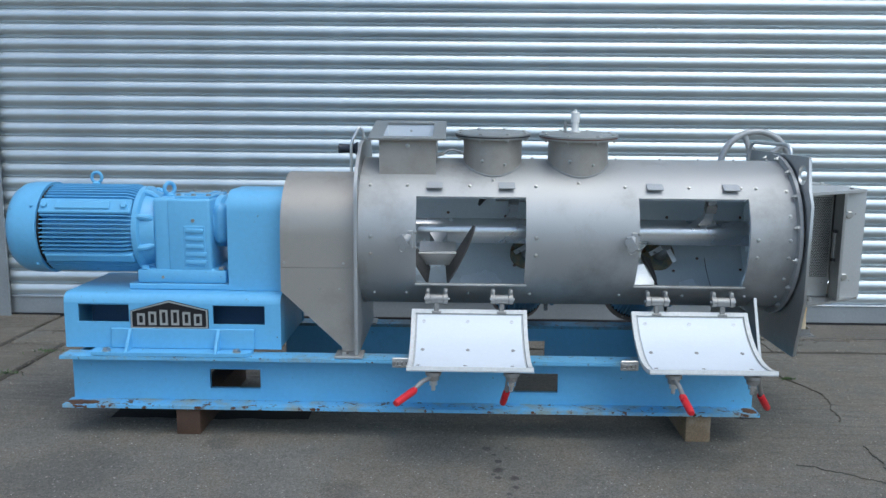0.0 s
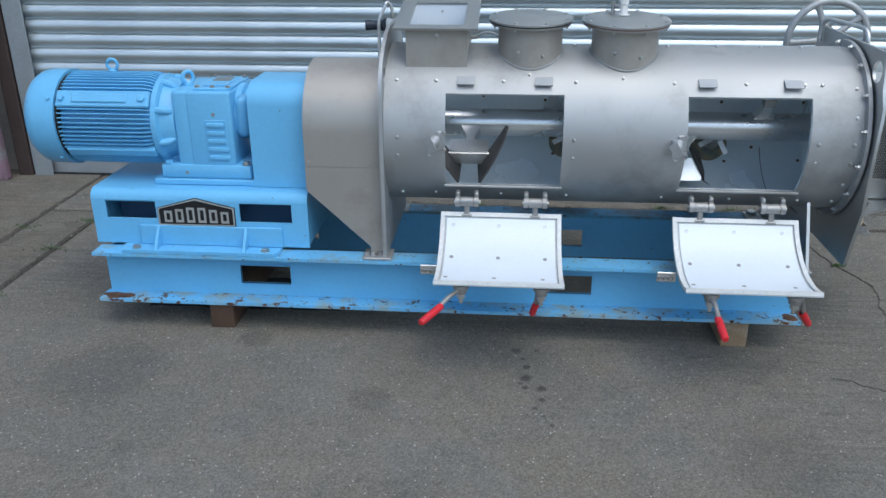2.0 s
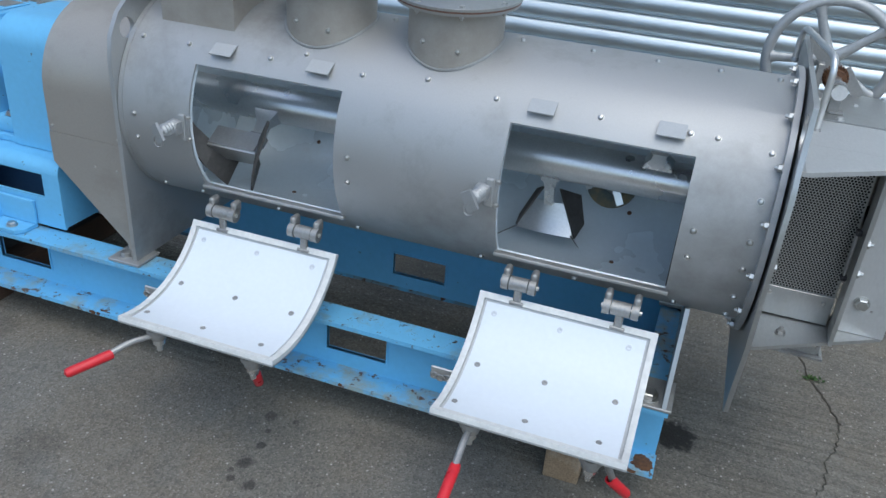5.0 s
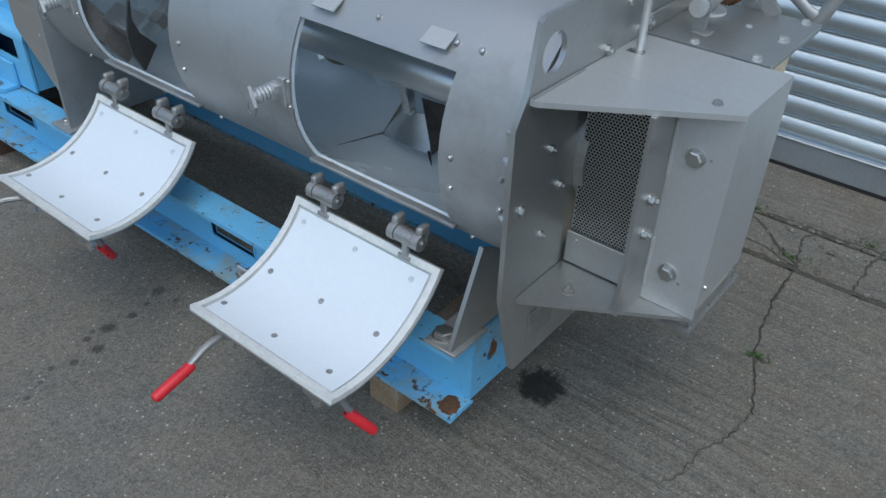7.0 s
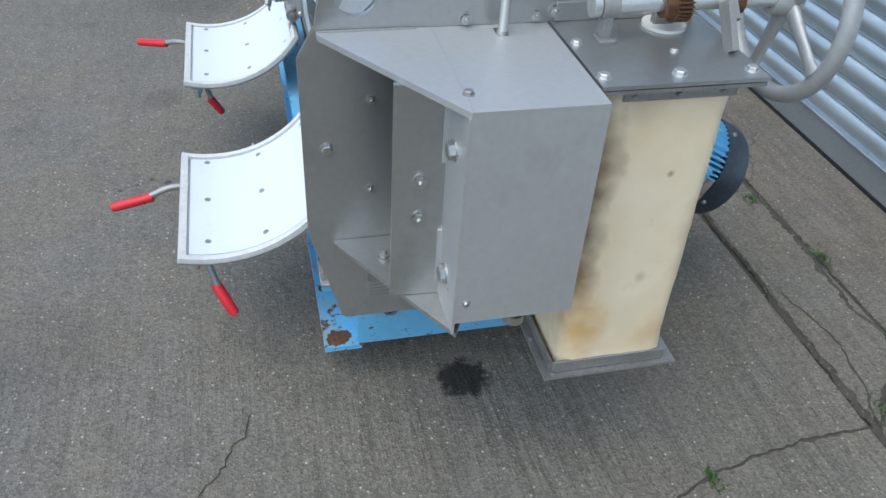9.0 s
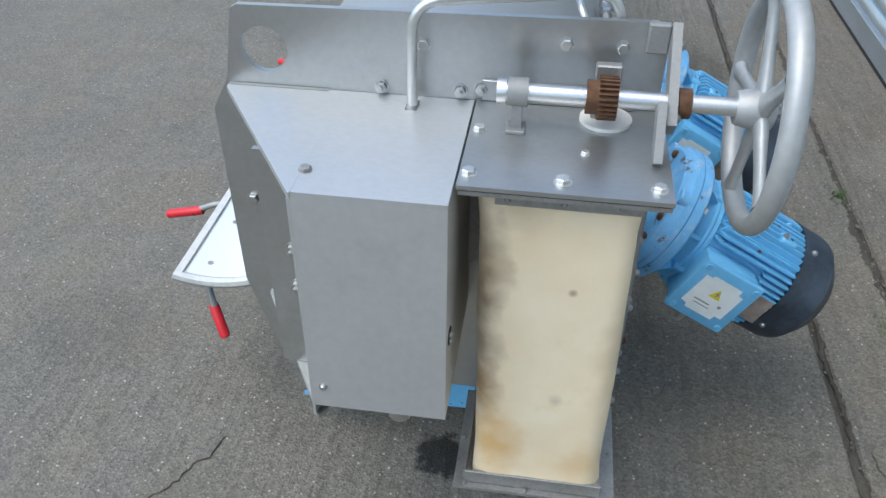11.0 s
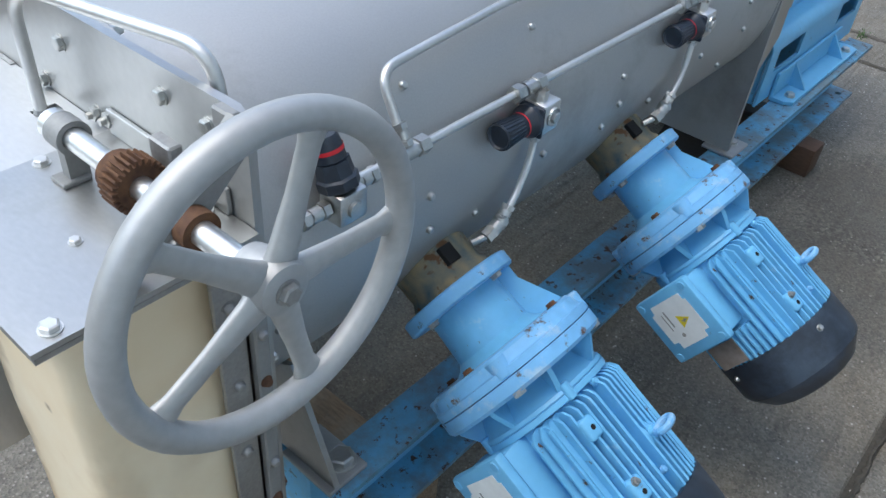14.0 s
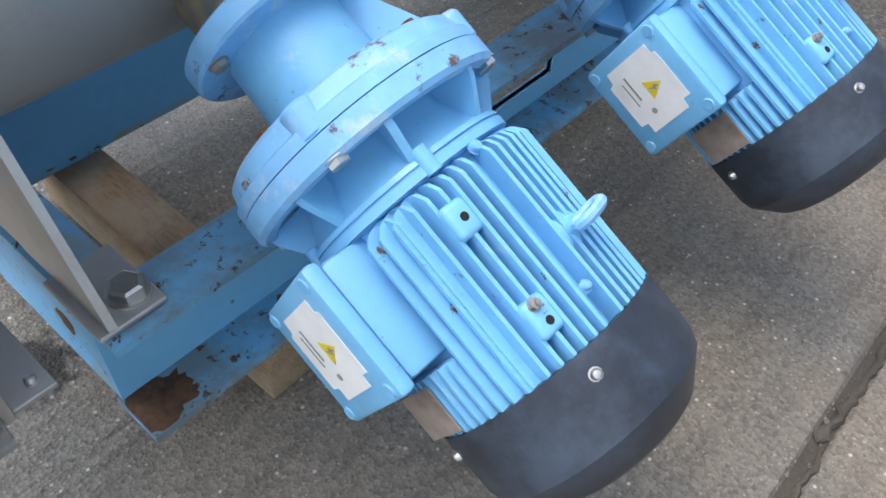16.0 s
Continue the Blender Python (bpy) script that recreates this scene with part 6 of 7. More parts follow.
# perforated sheet behind the opening
bm = bmesh.new()
box(bm, GX0 + 0.008, 1.404, 2.989, 2.992, GZ0 + 0.05, GZ1 - 0.006)
mesh_sheet = part("perforated_sheet", bm, PLATE, guard, "perforated steel sheet")
bm = bmesh.new()
box(bm, GX0 + 0.004, 1.404, 2.983, 2.9875, GZ0 + 0.008, GZ0 + 0.076, 0.001)
part("lower_bar", bm, PLATE, guard)
for x in (GX0 + 0.025, 1.385):
    bolt(guard, (x, 2.983, GZ0 + 0.06), (0, -1, 0), 0.005, "dome")
bm = bmesh.new()
for i in range(23):
    for j in range(52):
        x, z = GX0 + 0.012 + i * 0.0064 + (0.0032 if j % 2 else 0), GZ0 + 0.08 + j * 0.0056
        if x < 1.401 and z < GZ1 - 0.012:
            vs = [bm.verts.new((x + 0.0024 * math.cos(k * math.pi / 4), 2.9887, z + 0.0024 * math.sin(k * math.pi / 4))) for k in range(8)]
            bm.faces.new(vs)
tagged(part("perforation", bm, HOLE, mesh_sheet, "rows of small holes", 0), kind="stuff")
bm = bmesh.new()
lathe(bm, (FX, AY, AZ), (1, 0, 0), [(0, 0.125), (0.02, 0.125), (0.02, 0.07), (0.09, 0.065), (0.09, 0.03), (0.2, 0.03), (0.2, 0)], 32)
part("bearing", bm, CAST, guard)

# discharge chute with canvas sleeve
CX1, CY0, CY1 = 1.476, 3.179, 3.436
chute = thing("discharge_chute", (1.36, 3.31, 0.295), "steel discharge chute wrapped in a stained cream canvas sleeve", "discharge chute")
bm = bmesh.new()
plate(bm, rect(FX + 0.001, CX1, CY0, CY1), [], 0.006, (0, 0, 0.8905), (1, 0, 0), (0, 1, 0))
part("top_plate", bm, PLATE, chute)
bm = bmesh.new()
plate(bm, rect(FX + 0.001, CX1 - 0.002, CY0 + 0.002, CY1 - 0.002), [], 0.006, (0, 0, 0.882), (1, 0, 0), (0, 1, 0))
part("lower_plate", bm, CAST, chute)
bm = bmesh.new()
box(bm, 1.448, 1.453, 3.225, 3.405, 0.858, 0.881, 0.001)
part("clamp_strip", bm, CAST, chute, "dull clamp strip over the canvas")
bm = bmesh.new()
NZ, NS = 30, 11
rows = []
for i in range(NZ + 1):
    w = i / NZ
    z = 0.312 + w * (0.875 - 0.312)
    belly = math.sin(math.pi * w)
    flare = 0.004 + 0.012 * max(0, (w - 0.9) / 0.1) + 0.01 * max(0, (0.1 - w) / 0.1)
    x0, x1, y0, y1 = FX + 0.006, 1.444 + flare * 0.4 + 0.003 * belly, 3.206 + 0.008 * (1 - w) - flare * 0.3, 3.403 + 0.007 * (1 - w) + flare * 0.5 + 0.004 * belly
    loop = []
    rc = 0.026
    for cxx, cyy, a0 in ((x1 - rc, y0 + rc, -90), (x1 - rc, y1 - rc, 0), (x0 + rc, y1 - rc, 90), (x0 + rc, y0 + rc, 180)):
        for k in range(5):
            a = radians(a0 + k * 22.5)
            loop.append(Vector((cxx + rc * math.cos(a), cyy + rc * math.sin(a), z)))
    out = []
    for k in range(len(loop)):
        p, q = loop[k], loop[(k + 1) % len(loop)]
        m = 5 if (q - p).length > 0.05 else 1
        out += [p.lerp(q, j / m) for j in range(m)]
    for k, p in enumerate(out):
        wob = noise.noise(Vector((p.x * 13, p.y * 13, p.z * 6))) * 0.0035 + noise.noise(Vector((p.x * 40, p.y * 40, p.z * 25))) * 0.0014
        c = Vector(((x0 + x1) / 2, (y0 + y1) / 2, z))
        out[k] = p + (p - c).normalized() * wob
    rows.append([bm.verts.new(p) for p in out])
for a, b in zip(rows, rows[1:]):
    for k in range(len(a)):
        bm.faces.new((a[k], a[(k + 1) % len(a)], b[(k + 1) % len(a)], b[k]))
part("canvas_sleeve", bm, CANVAS, chute, "cream canvas sleeve with brown stains", 60)
bm = bmesh.new()
plate(bm, rect(FX + 0.001, 1.462, 3.182, 3.444), [rect(FX + 0.02, 1.43, 3.215, 3.395)], 0.006, (0, 0, 0.297), (1, 0, 0), (0, 1, 0))
box(bm, 1.446, 1.452, 3.2, 3.42, 0.304, 0.33, 0.001)
box(bm, FX + 0.01, 1.446, 3.196, 3.201, 0.304, 0.325)
box(bm, FX + 0.01, 1.446, 3.412, 3.417, 0.304, 0.325)
part("bottom_flange", bm, CAST, chute, "dull steel bottom flange")
bm = bmesh.new()
box(bm, FX + 0.024, FX + 0.058, 3.4225, 3.429, 0.3, 0.8815, 0.001)
part("side_flange", bm, CAST, chute)
bm = bmesh.new()
box(bm, FX + 0.001, FX + 0.02, 3.426, 3.438, 0.3, 0.8815, 0.002)
part("side_flange", bm, BRACKET, chute)
for i in range(5):
    bolt(chute, (FX + 0.041, 3.429, 0.36 + i * 0.115), (0, 1, 0), 0.0068, "dome", CAST)
for i in range(8):
    bolt(chute, (FX + 0.011, 3.438, 0.33 + i * 0.073), (0, 1, 0), 0.0062, "dome", RUST if i % 3 == 2 else CAST)
for x, y, s, k in ((1.447, 3.191, 0.0078, "hex"), (1.45, 3.305, 0.0085, "hex"), (1.45, 3.419, 0.0078, "hex"), (1.336, 3.192, 0.007, "hex"), (1.378, 3.331, 0.005, "hex")):
    bolt(chute, (x, y, 0.8965), (0, 0, 1), s, k, PIPE)
for y in (3.24, 3.31, 3.38):
    bolt(chute, (1.4535, y, 0.868), (1, 0, 0), 0.004, "dome", CAST)
for x, y in ((1.455, 3.2), (1.457, 3.3), (1.455, 3.43), (1.36, 3.436), (1.36, 3.188)):
    bolt(chute, (x, y, 0.303), (0, 0, 1), 0.0042, "dome", CAST)

# rack shaft with pinion on the chute
SX, SZ = 1.322, 0.948
rack = thing("pinion_shaft", (SX, 3.35, 0.897), "bright steel shaft with a rusty pinion on brackets above the chute", "gear shaft")
bm = bmesh.new()
rod(bm, (SX, 3.218, SZ), (SX, 3.53, SZ), 0.0118, 20)
part("shaft", bm, POLISHED, rack)
bm = bmesh.new()
lathe(bm, (SX, 3.226, SZ), (0, 1, 0), [(0, 0.0125), (0, 0.0185), (0.026, 0.0185), (0.026, 0.0125)], 24)
box(bm, SX - 0.011, SX + 0.011, 3.232, 3.246, 0.8965, SZ - 0.012)
box(bm, SX - 0.008, SX + 0.022, 3.226, 3.252, 0.8965, 0.902, 0.001)
part("bearing_block", bm, BRACKET, rack)
bm = bmesh.new()
lathe(bm, (SX, 3.212, SZ), (0, 1, 0), [(0, 0), (0, 0.0165), (0.012, 0.0165), (0.012, 0)], 20)
part("end_collar", bm, POLISHED, rack)
bm = bmesh.new()
N = 26
loop = []
for i in range(N):
    for da, r in ((0.0, 0.0225), (0.28, 0.0225), (0.36, 0.0285), (0.72, 0.0285), (0.8, 0.0225)):
        a = 2 * math.pi * (i + da) / N
        loop.append((r * math.cos(a), r * math.sin(a)))
plate(bm, loop, [circle(0, 0, 0.0119, 16)], 0.024, (SX, 3.365, SZ), (1, 0, 0), (0, 0, 1))
lathe(bm, (SX, 3.326, SZ), (0, 1, 0), [(0, 0.0119), (0, 0.022), (0.016, 0.022), (0.016, 0.0119)], 20)
part("pinion", bm, RUST, rack, "rusty brown toothed pinion", 25)
bm = bmesh.new()
box(bm, SX - 0.045, SX - 0.03, 3.336, 3.37, 0.897, 0.978, 0.002)
part("rack_bar", bm, CAST, rack)
bm = bmesh.new()
plate(bm, circle(SX - 0.036, 3.357, 0.035, 32), [], 0.005, (0, 0, 0.8968), (1, 0, 0), (0, 1, 0))
part("pinion_guide", bm, KNOBWHITE, rack, "white plastic guide disc")


def bar(bm, p, q, w, h, side):
    p, q, side = Vector(p), Vector(q), Vector(side)
    ax = (q - p).normalized()
    s2 = ax.cross(side).normalized()
    vs = [bm.verts.new(o + side * a * w / 2 + s2 * b * h / 2) for o in (p, q) for a, b in ((-1, -1), (1, -1), (1, 1), (-1, 1))]
    for f in ((0, 3, 2, 1), (4, 5, 6, 7), (0, 1, 5, 4), (1, 2, 6, 5), (2, 3, 7, 6), (3, 0, 4, 7)):
        bm.faces.new([vs[i] for i in f])
    return bm


bm = bmesh.new()
bar(bm, (1.252, 3.432, 1.018), (1.352, 3.432, 0.925), 0.012, 0.034, (0, 1, 0))
part("arm_plate", bm, BRACKET, rack)
bm = bmesh.new()
box(bm, 1.249, 1.262, 3.398, 3.426, 0.985, 1.025, 0.002)
part("arm_block", bm, BRACKET, rack)
bm = bmesh.new()
bar(bm, (1.392, 3.418, 0.897), (1.345, 3.418, 0.957), 0.011, 0.026, (0, 1, 0))
part("shaft_bracket", bm, BRACKET, rack)
bm = bmesh.new()
lathe(bm, (SX, 3.440, SZ), (0, 1, 0), [(0, 0.0119), (0, 0.0195), (0.016, 0.0195), (0.016, 0.0119)], 20)
part("rusty_collar", bm, RUST, rack, "rusty brown collar")
bolt(rack, (1.34, 3.438, 0.936), (0, 1, 0), 0.006, "dome", CAST)
bolt(rack, (1.27, 3.438, 1.002), (0, 1, 0), 0.006, "dome", CAST)

bm = bmesh.new()
box(bm, FX + 0.0005, FX + 0.006, 3.186, 3.395, 0.897, 0.928, 0.001)
part("back_strip", bm, PLATE, rack)

# hand wheel
WY = 3.538
wheel = thing("hand_wheel", (SX, WY, SZ), "grey painted cast hand wheel with five spokes", "hand wheel")
bm = bmesh.new()
RW, rw, n1, n2 = 0.1465, 0.0135, 56, 14
rings = []
for i in range(n1):
    a = 2 * math.pi * i / n1
    c = Vector((math.cos(a), 0, math.sin(a)))
    rings.append([bm.verts.new(Vector((SX, WY + 0.0065, SZ)) + c * (RW + rw * math.cos(2 * math.pi * j / n2)) + Vector((0, 1, 0)) * rw * 1.05 * math.sin(2 * math.pi * j / n2)) for j in range(n2)])
for i in range(n1):
    a, b = rings[i], rings[(i + 1) % n1]
    for j in range(n2):
        bm.faces.new((a[j], a[(j + 1) % n2], b[(j + 1) % n2], b[j]))
part("rim", bm, WHEEL, wheel, "", 60)
bm = bmesh.new()
lathe(bm, (SX, WY - 0.026, SZ), (0, 1, 0), [(0, 0.012), (0, 0.021), (0.012, 0.024), (0.036, 0.027), (0.046, 0.024), (0.048, 0.018), (0.048, 0)], 28)
part("hub", bm, WHEEL, wheel)
for k in range(5):
    a = radians(40 + 72 * k)
    c, s = Vector((math.cos(a), 0, math.sin(a))), Vector((-math.sin(a), 0, math.cos(a)))
    bm = bmesh.new()
    rr = []
    for w, wd, th in ((0.0, 0.017, 0.011), (0.1, 0.015, 0.0095), (0.5, 0.0115, 0.007), (0.85, 0.0115, 0.007), (1.0, 0.017, 0.009)):
        o = Vector((SX, WY + 0.006 - 0.004 * w, SZ)) + c * (0.018 + w * (RW - 0.026))
        rr.append([bm.verts.new(o + s * wd * math.cos(2 * math.pi * j / 12) + Vector((0, 1, 0)) * th * math.sin(2 * math.pi * j / 12)) for j in range(12)])
    for p, q in zip(rr, rr[1:]):
        for j in range(12):
            bm.faces.new((p[j], p[(j + 1) % 12], q[(j + 1) % 12], q[j]))
    part("spoke", bm, WHEEL, wheel, "", 60)
bolt(wheel, (SX, WY + 0.022, SZ), (0, 1, 0), 0.009, "hex", CAST)
wheel.location += Vector((-0.005, 0, -0.003))

# grab rail over the end plate
rail = thing("grab_rail", (1.285, 3.095, 0.893), "bent stainless tube rail over the end plate", "rail")
bm = bmesh.new()
tube(bm, bent(((1.283, 3.092, 0.86), (1.284, 3.094, 1.045), (1.228, 3.36, 1.052), (1.226, 3.365, 0.97)), 0.045, 8), 0.0072, 14)
part("tube", bm, PIPE, rail, "", 60)
for p in ((1.283, 3.092, 0.8945), (1.226, 3.365, 0.975)):
    bm = bmesh.new()
    lathe(bm, p, (0, 0, 1), [(-0.004, 0.0072), (-0.004, 0.0095), (0.003, 0.0085), (0.005, 0.0072)], 16)
    part("weld_collar", bm, CAST, rail)

# ---- chopper motors at the rear ----
TH = radians(29.0)
MD = Vector((0, math.cos(TH), -math.sin(TH)))


def chopper_frame(x):
    z = MD
    xx = Vector((1, 0, 0))
    yy = z.cross(xx)
    return Matrix.Translation((x, AY, AZ)) @ Matrix((xx, yy, z)).transposed().to_4x4()


ORIGIN["local"] = Vector((0, 0, 0))


def chopper_motor():
    """A flanged motor on its lantern, built along its own z axis from the drum's axis outwards; -y is up."""
    m = thing("chopper_motor", (0, 0, 0), "light blue finned flange motor with black fan cowl", "electric motor", "chopper motors")
    Z = (0, 0, 1)
    bm = bmesh.new()
    lathe(bm, (0, 0, 0), Z, [(0.235, 0.0), (0.235, 0.066), (0.31, 0.064), (0.32, 0.07), (0.327, 0.07), (0.327, 0)], 32)
    part("mounting_spool", bm, SPOOL, m, "weathered rusty mounting spool")
    bm = bmesh.new()
    box(bm, 0.002, 0.027, -0.0675, -0.045, 0.272, 0.302, 0.001)
    part("window", bm, HOLE, m)
    bm = bmesh.new()
    lathe(bm, (0, 0, 0), Z, [(0.3275, 0), (0.3275, 0.094), (0.330, 0.097), (0.349, 0.097), (0.352, 0.094), (0.352, 0)], 40)
    part("front_flange", bm, BLUE_FADED, m)
    bm = bmesh.new()
    lathe(bm, (0, 0, 0), Z, [(0.352, 0.062), (0.425, 0.065), (0.434, 0.072), (0.442, 0.085), (0.442, 0)], 32)
    part("lantern", bm, BLUE_SCUFF, m)
    for deg in (212,):
        a = radians(deg)
        bm = bmesh.new()
        vs = []
        for dz in (-0.004, 0.004):
            for r, s in ((0.055, 0.352), (0.088, 0.352), (0.088, 0.375), (0.122, 0.442), (0.055, 0.442)):
                t = Vector((-math.sin(a), math.cos(a), 0)) * dz
                vs.append(bm.verts.new(Vector((r * math.cos(a), r * math.sin(a), s)) + t))
        bm.faces.new(vs[:5])
        bm.faces.new(vs[5:])
        for i in range(5):
            bm.faces.new((vs[i], vs[(i + 1) % 5], vs[5 + (i + 1) % 5], vs[5 + i]))
        part("lantern_web", bm, BLUE, m)
    bm = bmesh.new()
    lathe(bm, (0, 0, 0), Z, [(0.441, 0), (0.441, 0.126), (0.446, 0.133), (0.462, 0.137), (0.464, 0.141), (0.476, 0.141), (0.476, 0)], 56)
    part("lantern_flange", bm, BLUE_FADED, m)
    bm = bmesh.new()
    lathe(bm, (0, 0, 0), Z, [(0.4775, 0), (0.4775, 0.142), (0.494, 0.142), (0.498, 0.138), (0.498, 0.125), (0.490, 0.118), (0.49, 0.09)], 56)
    part("motor_flange", bm, BLUE_FADED, m)
    for k in range(4):
        a = radians(45 + 90 * k)
        bm = bmesh.new()
        lathe(bm, (0.125 * math.cos(a), 0.125 * math.sin(a), 0), Z, [(0.4435, 0), (0.4435, 0.0155), (0.4465, 0.018), (0.4735, 0.018), (0.4765, 0.0155), (0.4765, 0)], 18)
        part("flange_ear", bm, BLUE_FADED, m)
        bolt(m, (0.13 * math.cos(a), 0.13 * math.sin(a), 0.498), (0, 0, 1), 0.0095, "hex", BOLT)
        bolt(m, (0.082 * math.cos(a + 0.6), 0.082 * math.sin(a + 0.6), 0.352), (0, 0, 1), 0.008, "hex", CAST)
        bolt(m, (0.112 * math.cos(a + 0.4), 0.112 * math.sin(a + 0.4), 0.4405), (0, 0, -1), 0.007, "hex", RUST)
    bm = bmesh.new()
    lathe(bm, (0, 0, 0), Z, [(0.488, 0.088), (0.5, 0.09), (0.526, 0.104), (0.529, 0.109), (0.5345, 0.111), (0.535, 0.1085), (0.5365, 0.1085), (0.537, 0.111), (0.546, 0.111), (0.548, 0.104), (0.548, 0)], 48)
    part("end_bell", bm, BLUE, m)
    for k in range(8):
        a = radians(22.5 + 45 * k)
        bm = bmesh.new()
        t = Vector((-math.sin(a), math.cos(a), 0)) * 0.004
        c = Vector((math.cos(a), math.sin(a), 0))
        ps = [c * 0.085 + Vector((0, 0, 0.49)), c * 0.133 + Vector((0, 0, 0.495)), c * 0.13 + Vector((0, 0, 0.503)), c * 0.109 + Vector((0, 0, 0.53)), c * 0.09 + Vector((0, 0, 0.53))]
        lo, hi = [bm.verts.new(p + t) for p in ps], [bm.verts.new(p - t) for p in ps]
        bm.faces.new(lo)
        bm.faces.new(hi)
        for i in range(5):
            bm.faces.new((lo[i], lo[(i + 1) % 5], hi[(i + 1) % 5], hi[i]))
        part("bell_rib", bm, BLUE, m)
    for k in range(4):  # screws round the joint of bell and body
        a = radians(-72 + 90 * k)
        c = Vector((math.cos(a), math.sin(a), 0))
        bm = bmesh.new()
        lathe(bm, c * 0.108 + Vector((0, 0, 0.522)), Z, [(0, 0), (0, 0.0065), (0.001, 0.008), (0.026, 0.008), (0.027, 0)], 14)
        part("screw_boss", bm, BLUE, m)
    bm = bmesh.new()
    lathe(bm, (0, 0, 0), Z, [(0.538, 0), (0.538, 0.099), (0.742, 0.099), (0.742, 0)], 40)
    part("motor_body", bm, BLUE, m)
    # cast fins: parallel plates, upright on top and bottom, level on the sides
    for k in range(-8, 9):
        o = k * 0.0118
        for sgn in (-1, 1):
            for flip in (0, 1):
                beside = flip and sgn == 1 and o > -0.05  # only a short fin between terminal box and cowl
                if abs(o) > 0.085:
                    continue
                h0, h1 = math.sqrt(max(0, 0.098 ** 2 - o * o)) - 0.004, math.sqrt(max(0.0, 0.121 ** 2 - o * o))
                if not flip and sgn == -1 and abs(o) < 0.006:
                    continue
                bevel = 0.017 + 0.05 * max(0, abs(o) - 0.05)
                s0 = 0.676 if beside else 0.545
                prof = [(s0, h0), (s0 + (0.0005 if beside else bevel * 0.45), h0 + (h1 - h0) * 0.72), (s0 + (0.001 if beside else bevel), h1), (0.735, h1), (0.742, h1 - 0.008), (0.742, h0)]
                bm = bmesh.new()
                va, vb = [], []
                for s, h in prof:
                    for lst, dt in ((va, -0.0021), (vb, 0.0021)):
                        p = (o + dt, sgn * h, s) if not flip else (sgn * h, o + dt, s)
                        lst.append(bm.verts.new(p))
                bm.faces.new(va)
                bm.faces.new(vb)
                for i in range(6):
                    bm.faces.new((va[i], va[(i + 1) % 6], vb[(i + 1) % 6], vb[i]))
                part("cooling_fin", bm, BLUE_SCUFF, m, "", 0)
    # mounting pad with two holes on the upper side
    bm = bmesh.new()
    box(bm, 0.033, 0.061, -0.1145, -0.09, 0.575, 0.609, 0.006, 3)
    pad = part("foot_pad", bm, BLUE_SCUFF, m)
    bm = bmesh.new()
    box(bm, 0.033, 0.061, -0.1145, -0.09, 0.676, 0.712, 0.006, 3)
    pad_b = part("foot_pad", bm, BLUE_SCUFF, m)
    for s, p in ((0.592, pad), (0.7, pad_b)):
        bm = bmesh.new()
        lathe(bm, (0.047, -0.1147, s), (0, -1, 0), [(0, 0.0042), (0.0004, 0.0042), (0.0004, 0)], 12)
        part("tapped_hole", bm, HOLE, p)
    bolt(m, (0.05, -0.1145, 0.682), (0, -1, 0), 0.0048, "stud", CAST)
    bolt(m, (0.0, -0.117, 0.7), (0, -1, 0), 0.005, "dome", BLUE_FADED)
    bolt(m, (-0.01, -0.108, 0.551), (0, -1, 0), 0.006, "dome", BLUE)
    # lifting eye
    bm = bmesh.new()
    lathe(bm, (-0.028, -0.094, 0.655), (-0.1, -1, 0), [(0, 0.019), (0.018, 0.017), (0.022, 0.01), (0.03, 0.008), (0.03, 0)], 16)
    part("eye_seat", bm, BLUE, m)
    bm = bmesh.new()
    c = Vector((-0.036, -0.137, 0.655))
    pts = [c + Vector((0.0145 * math.cos(a), 0.0145 * math.sin(a), 0.2 * 0.0145 * math.cos(a))) for a in [2 * math.pi * i / 18 for i in range(19)]]
    tube(bm, pts, 0.0055, 8)
    part("lifting_eye", bm, BLUE_FADED, m)
    # terminal box
    bm = bmesh.new()
    box(bm, 0.085, 0.139, -0.038, 0.086, 0.546, 0.669, 0.006, 2)
    part("terminal_box", bm, BLUE, m)
    bm = bmesh.new()
    box(bm, 0.1395, 0.158, -0.043, 0.092, 0.54, 0.675, 0.006, 2)
    lid = part("terminal_lid", bm, BLUE_SCUFF, m)
    for yy, s in ((-0.03, 0.552), (-0.03, 0.663), (0.08, 0.552), (0.08, 0.663)):
        bm = bmesh.new()
        lathe(bm, (0.144, yy, s), (1, 0, 0), [(0, 0.009), (0.012, 0.009), (0.0155, 0.007), (0.0155, 0)], 12)
        part("lid_screw", bm, BLUE, lid)
    bm = bmesh.new()
    out = [(-0.014, 0.56), (0.06, 0.558), (0.062, 0.572), (0.07, 0.574), (0.07, 0.636), (0.058, 0.638), (0.058, 0.652), (-0.006, 0.652), (-0.008, 0.64), (-0.02, 0.64), (-0.02, 0.575), (-0.014, 0.573)]
    plate(bm, out, [], 0.0007, (0.1583, 0, 0), (0, 1, 0), (0, 0, 1))
    st = part("sticker", bm, STICKER, lid, "white paper sticker")
    bm = bmesh.new()
    plate(bm, [(0.0, 0.606), (0.024, 0.593), (0.024, 0.619)], [], 0.0006, (0.1592, 0, 0), (0, 1, 0), (0, 0, 1))
    part("warning_triangle", bm, YELLOW, st, "yellow warning triangle")
    bm = bmesh.new()
    plate(bm, [(0.004, 0.608), (0.012, 0.603), (0.013, 0.606), (0.021, 0.604), (0.012, 0.611), (0.011, 0.608)], [], 0.0005, (0.16, 0, 0), (0, 1, 0), (0, 0, 1))
    plate(bm, circle(0.036, 0.63, 0.004, 10), [], 0.0005, (0.1593, 0, 0), (0, 1, 0), (0, 0, 1))
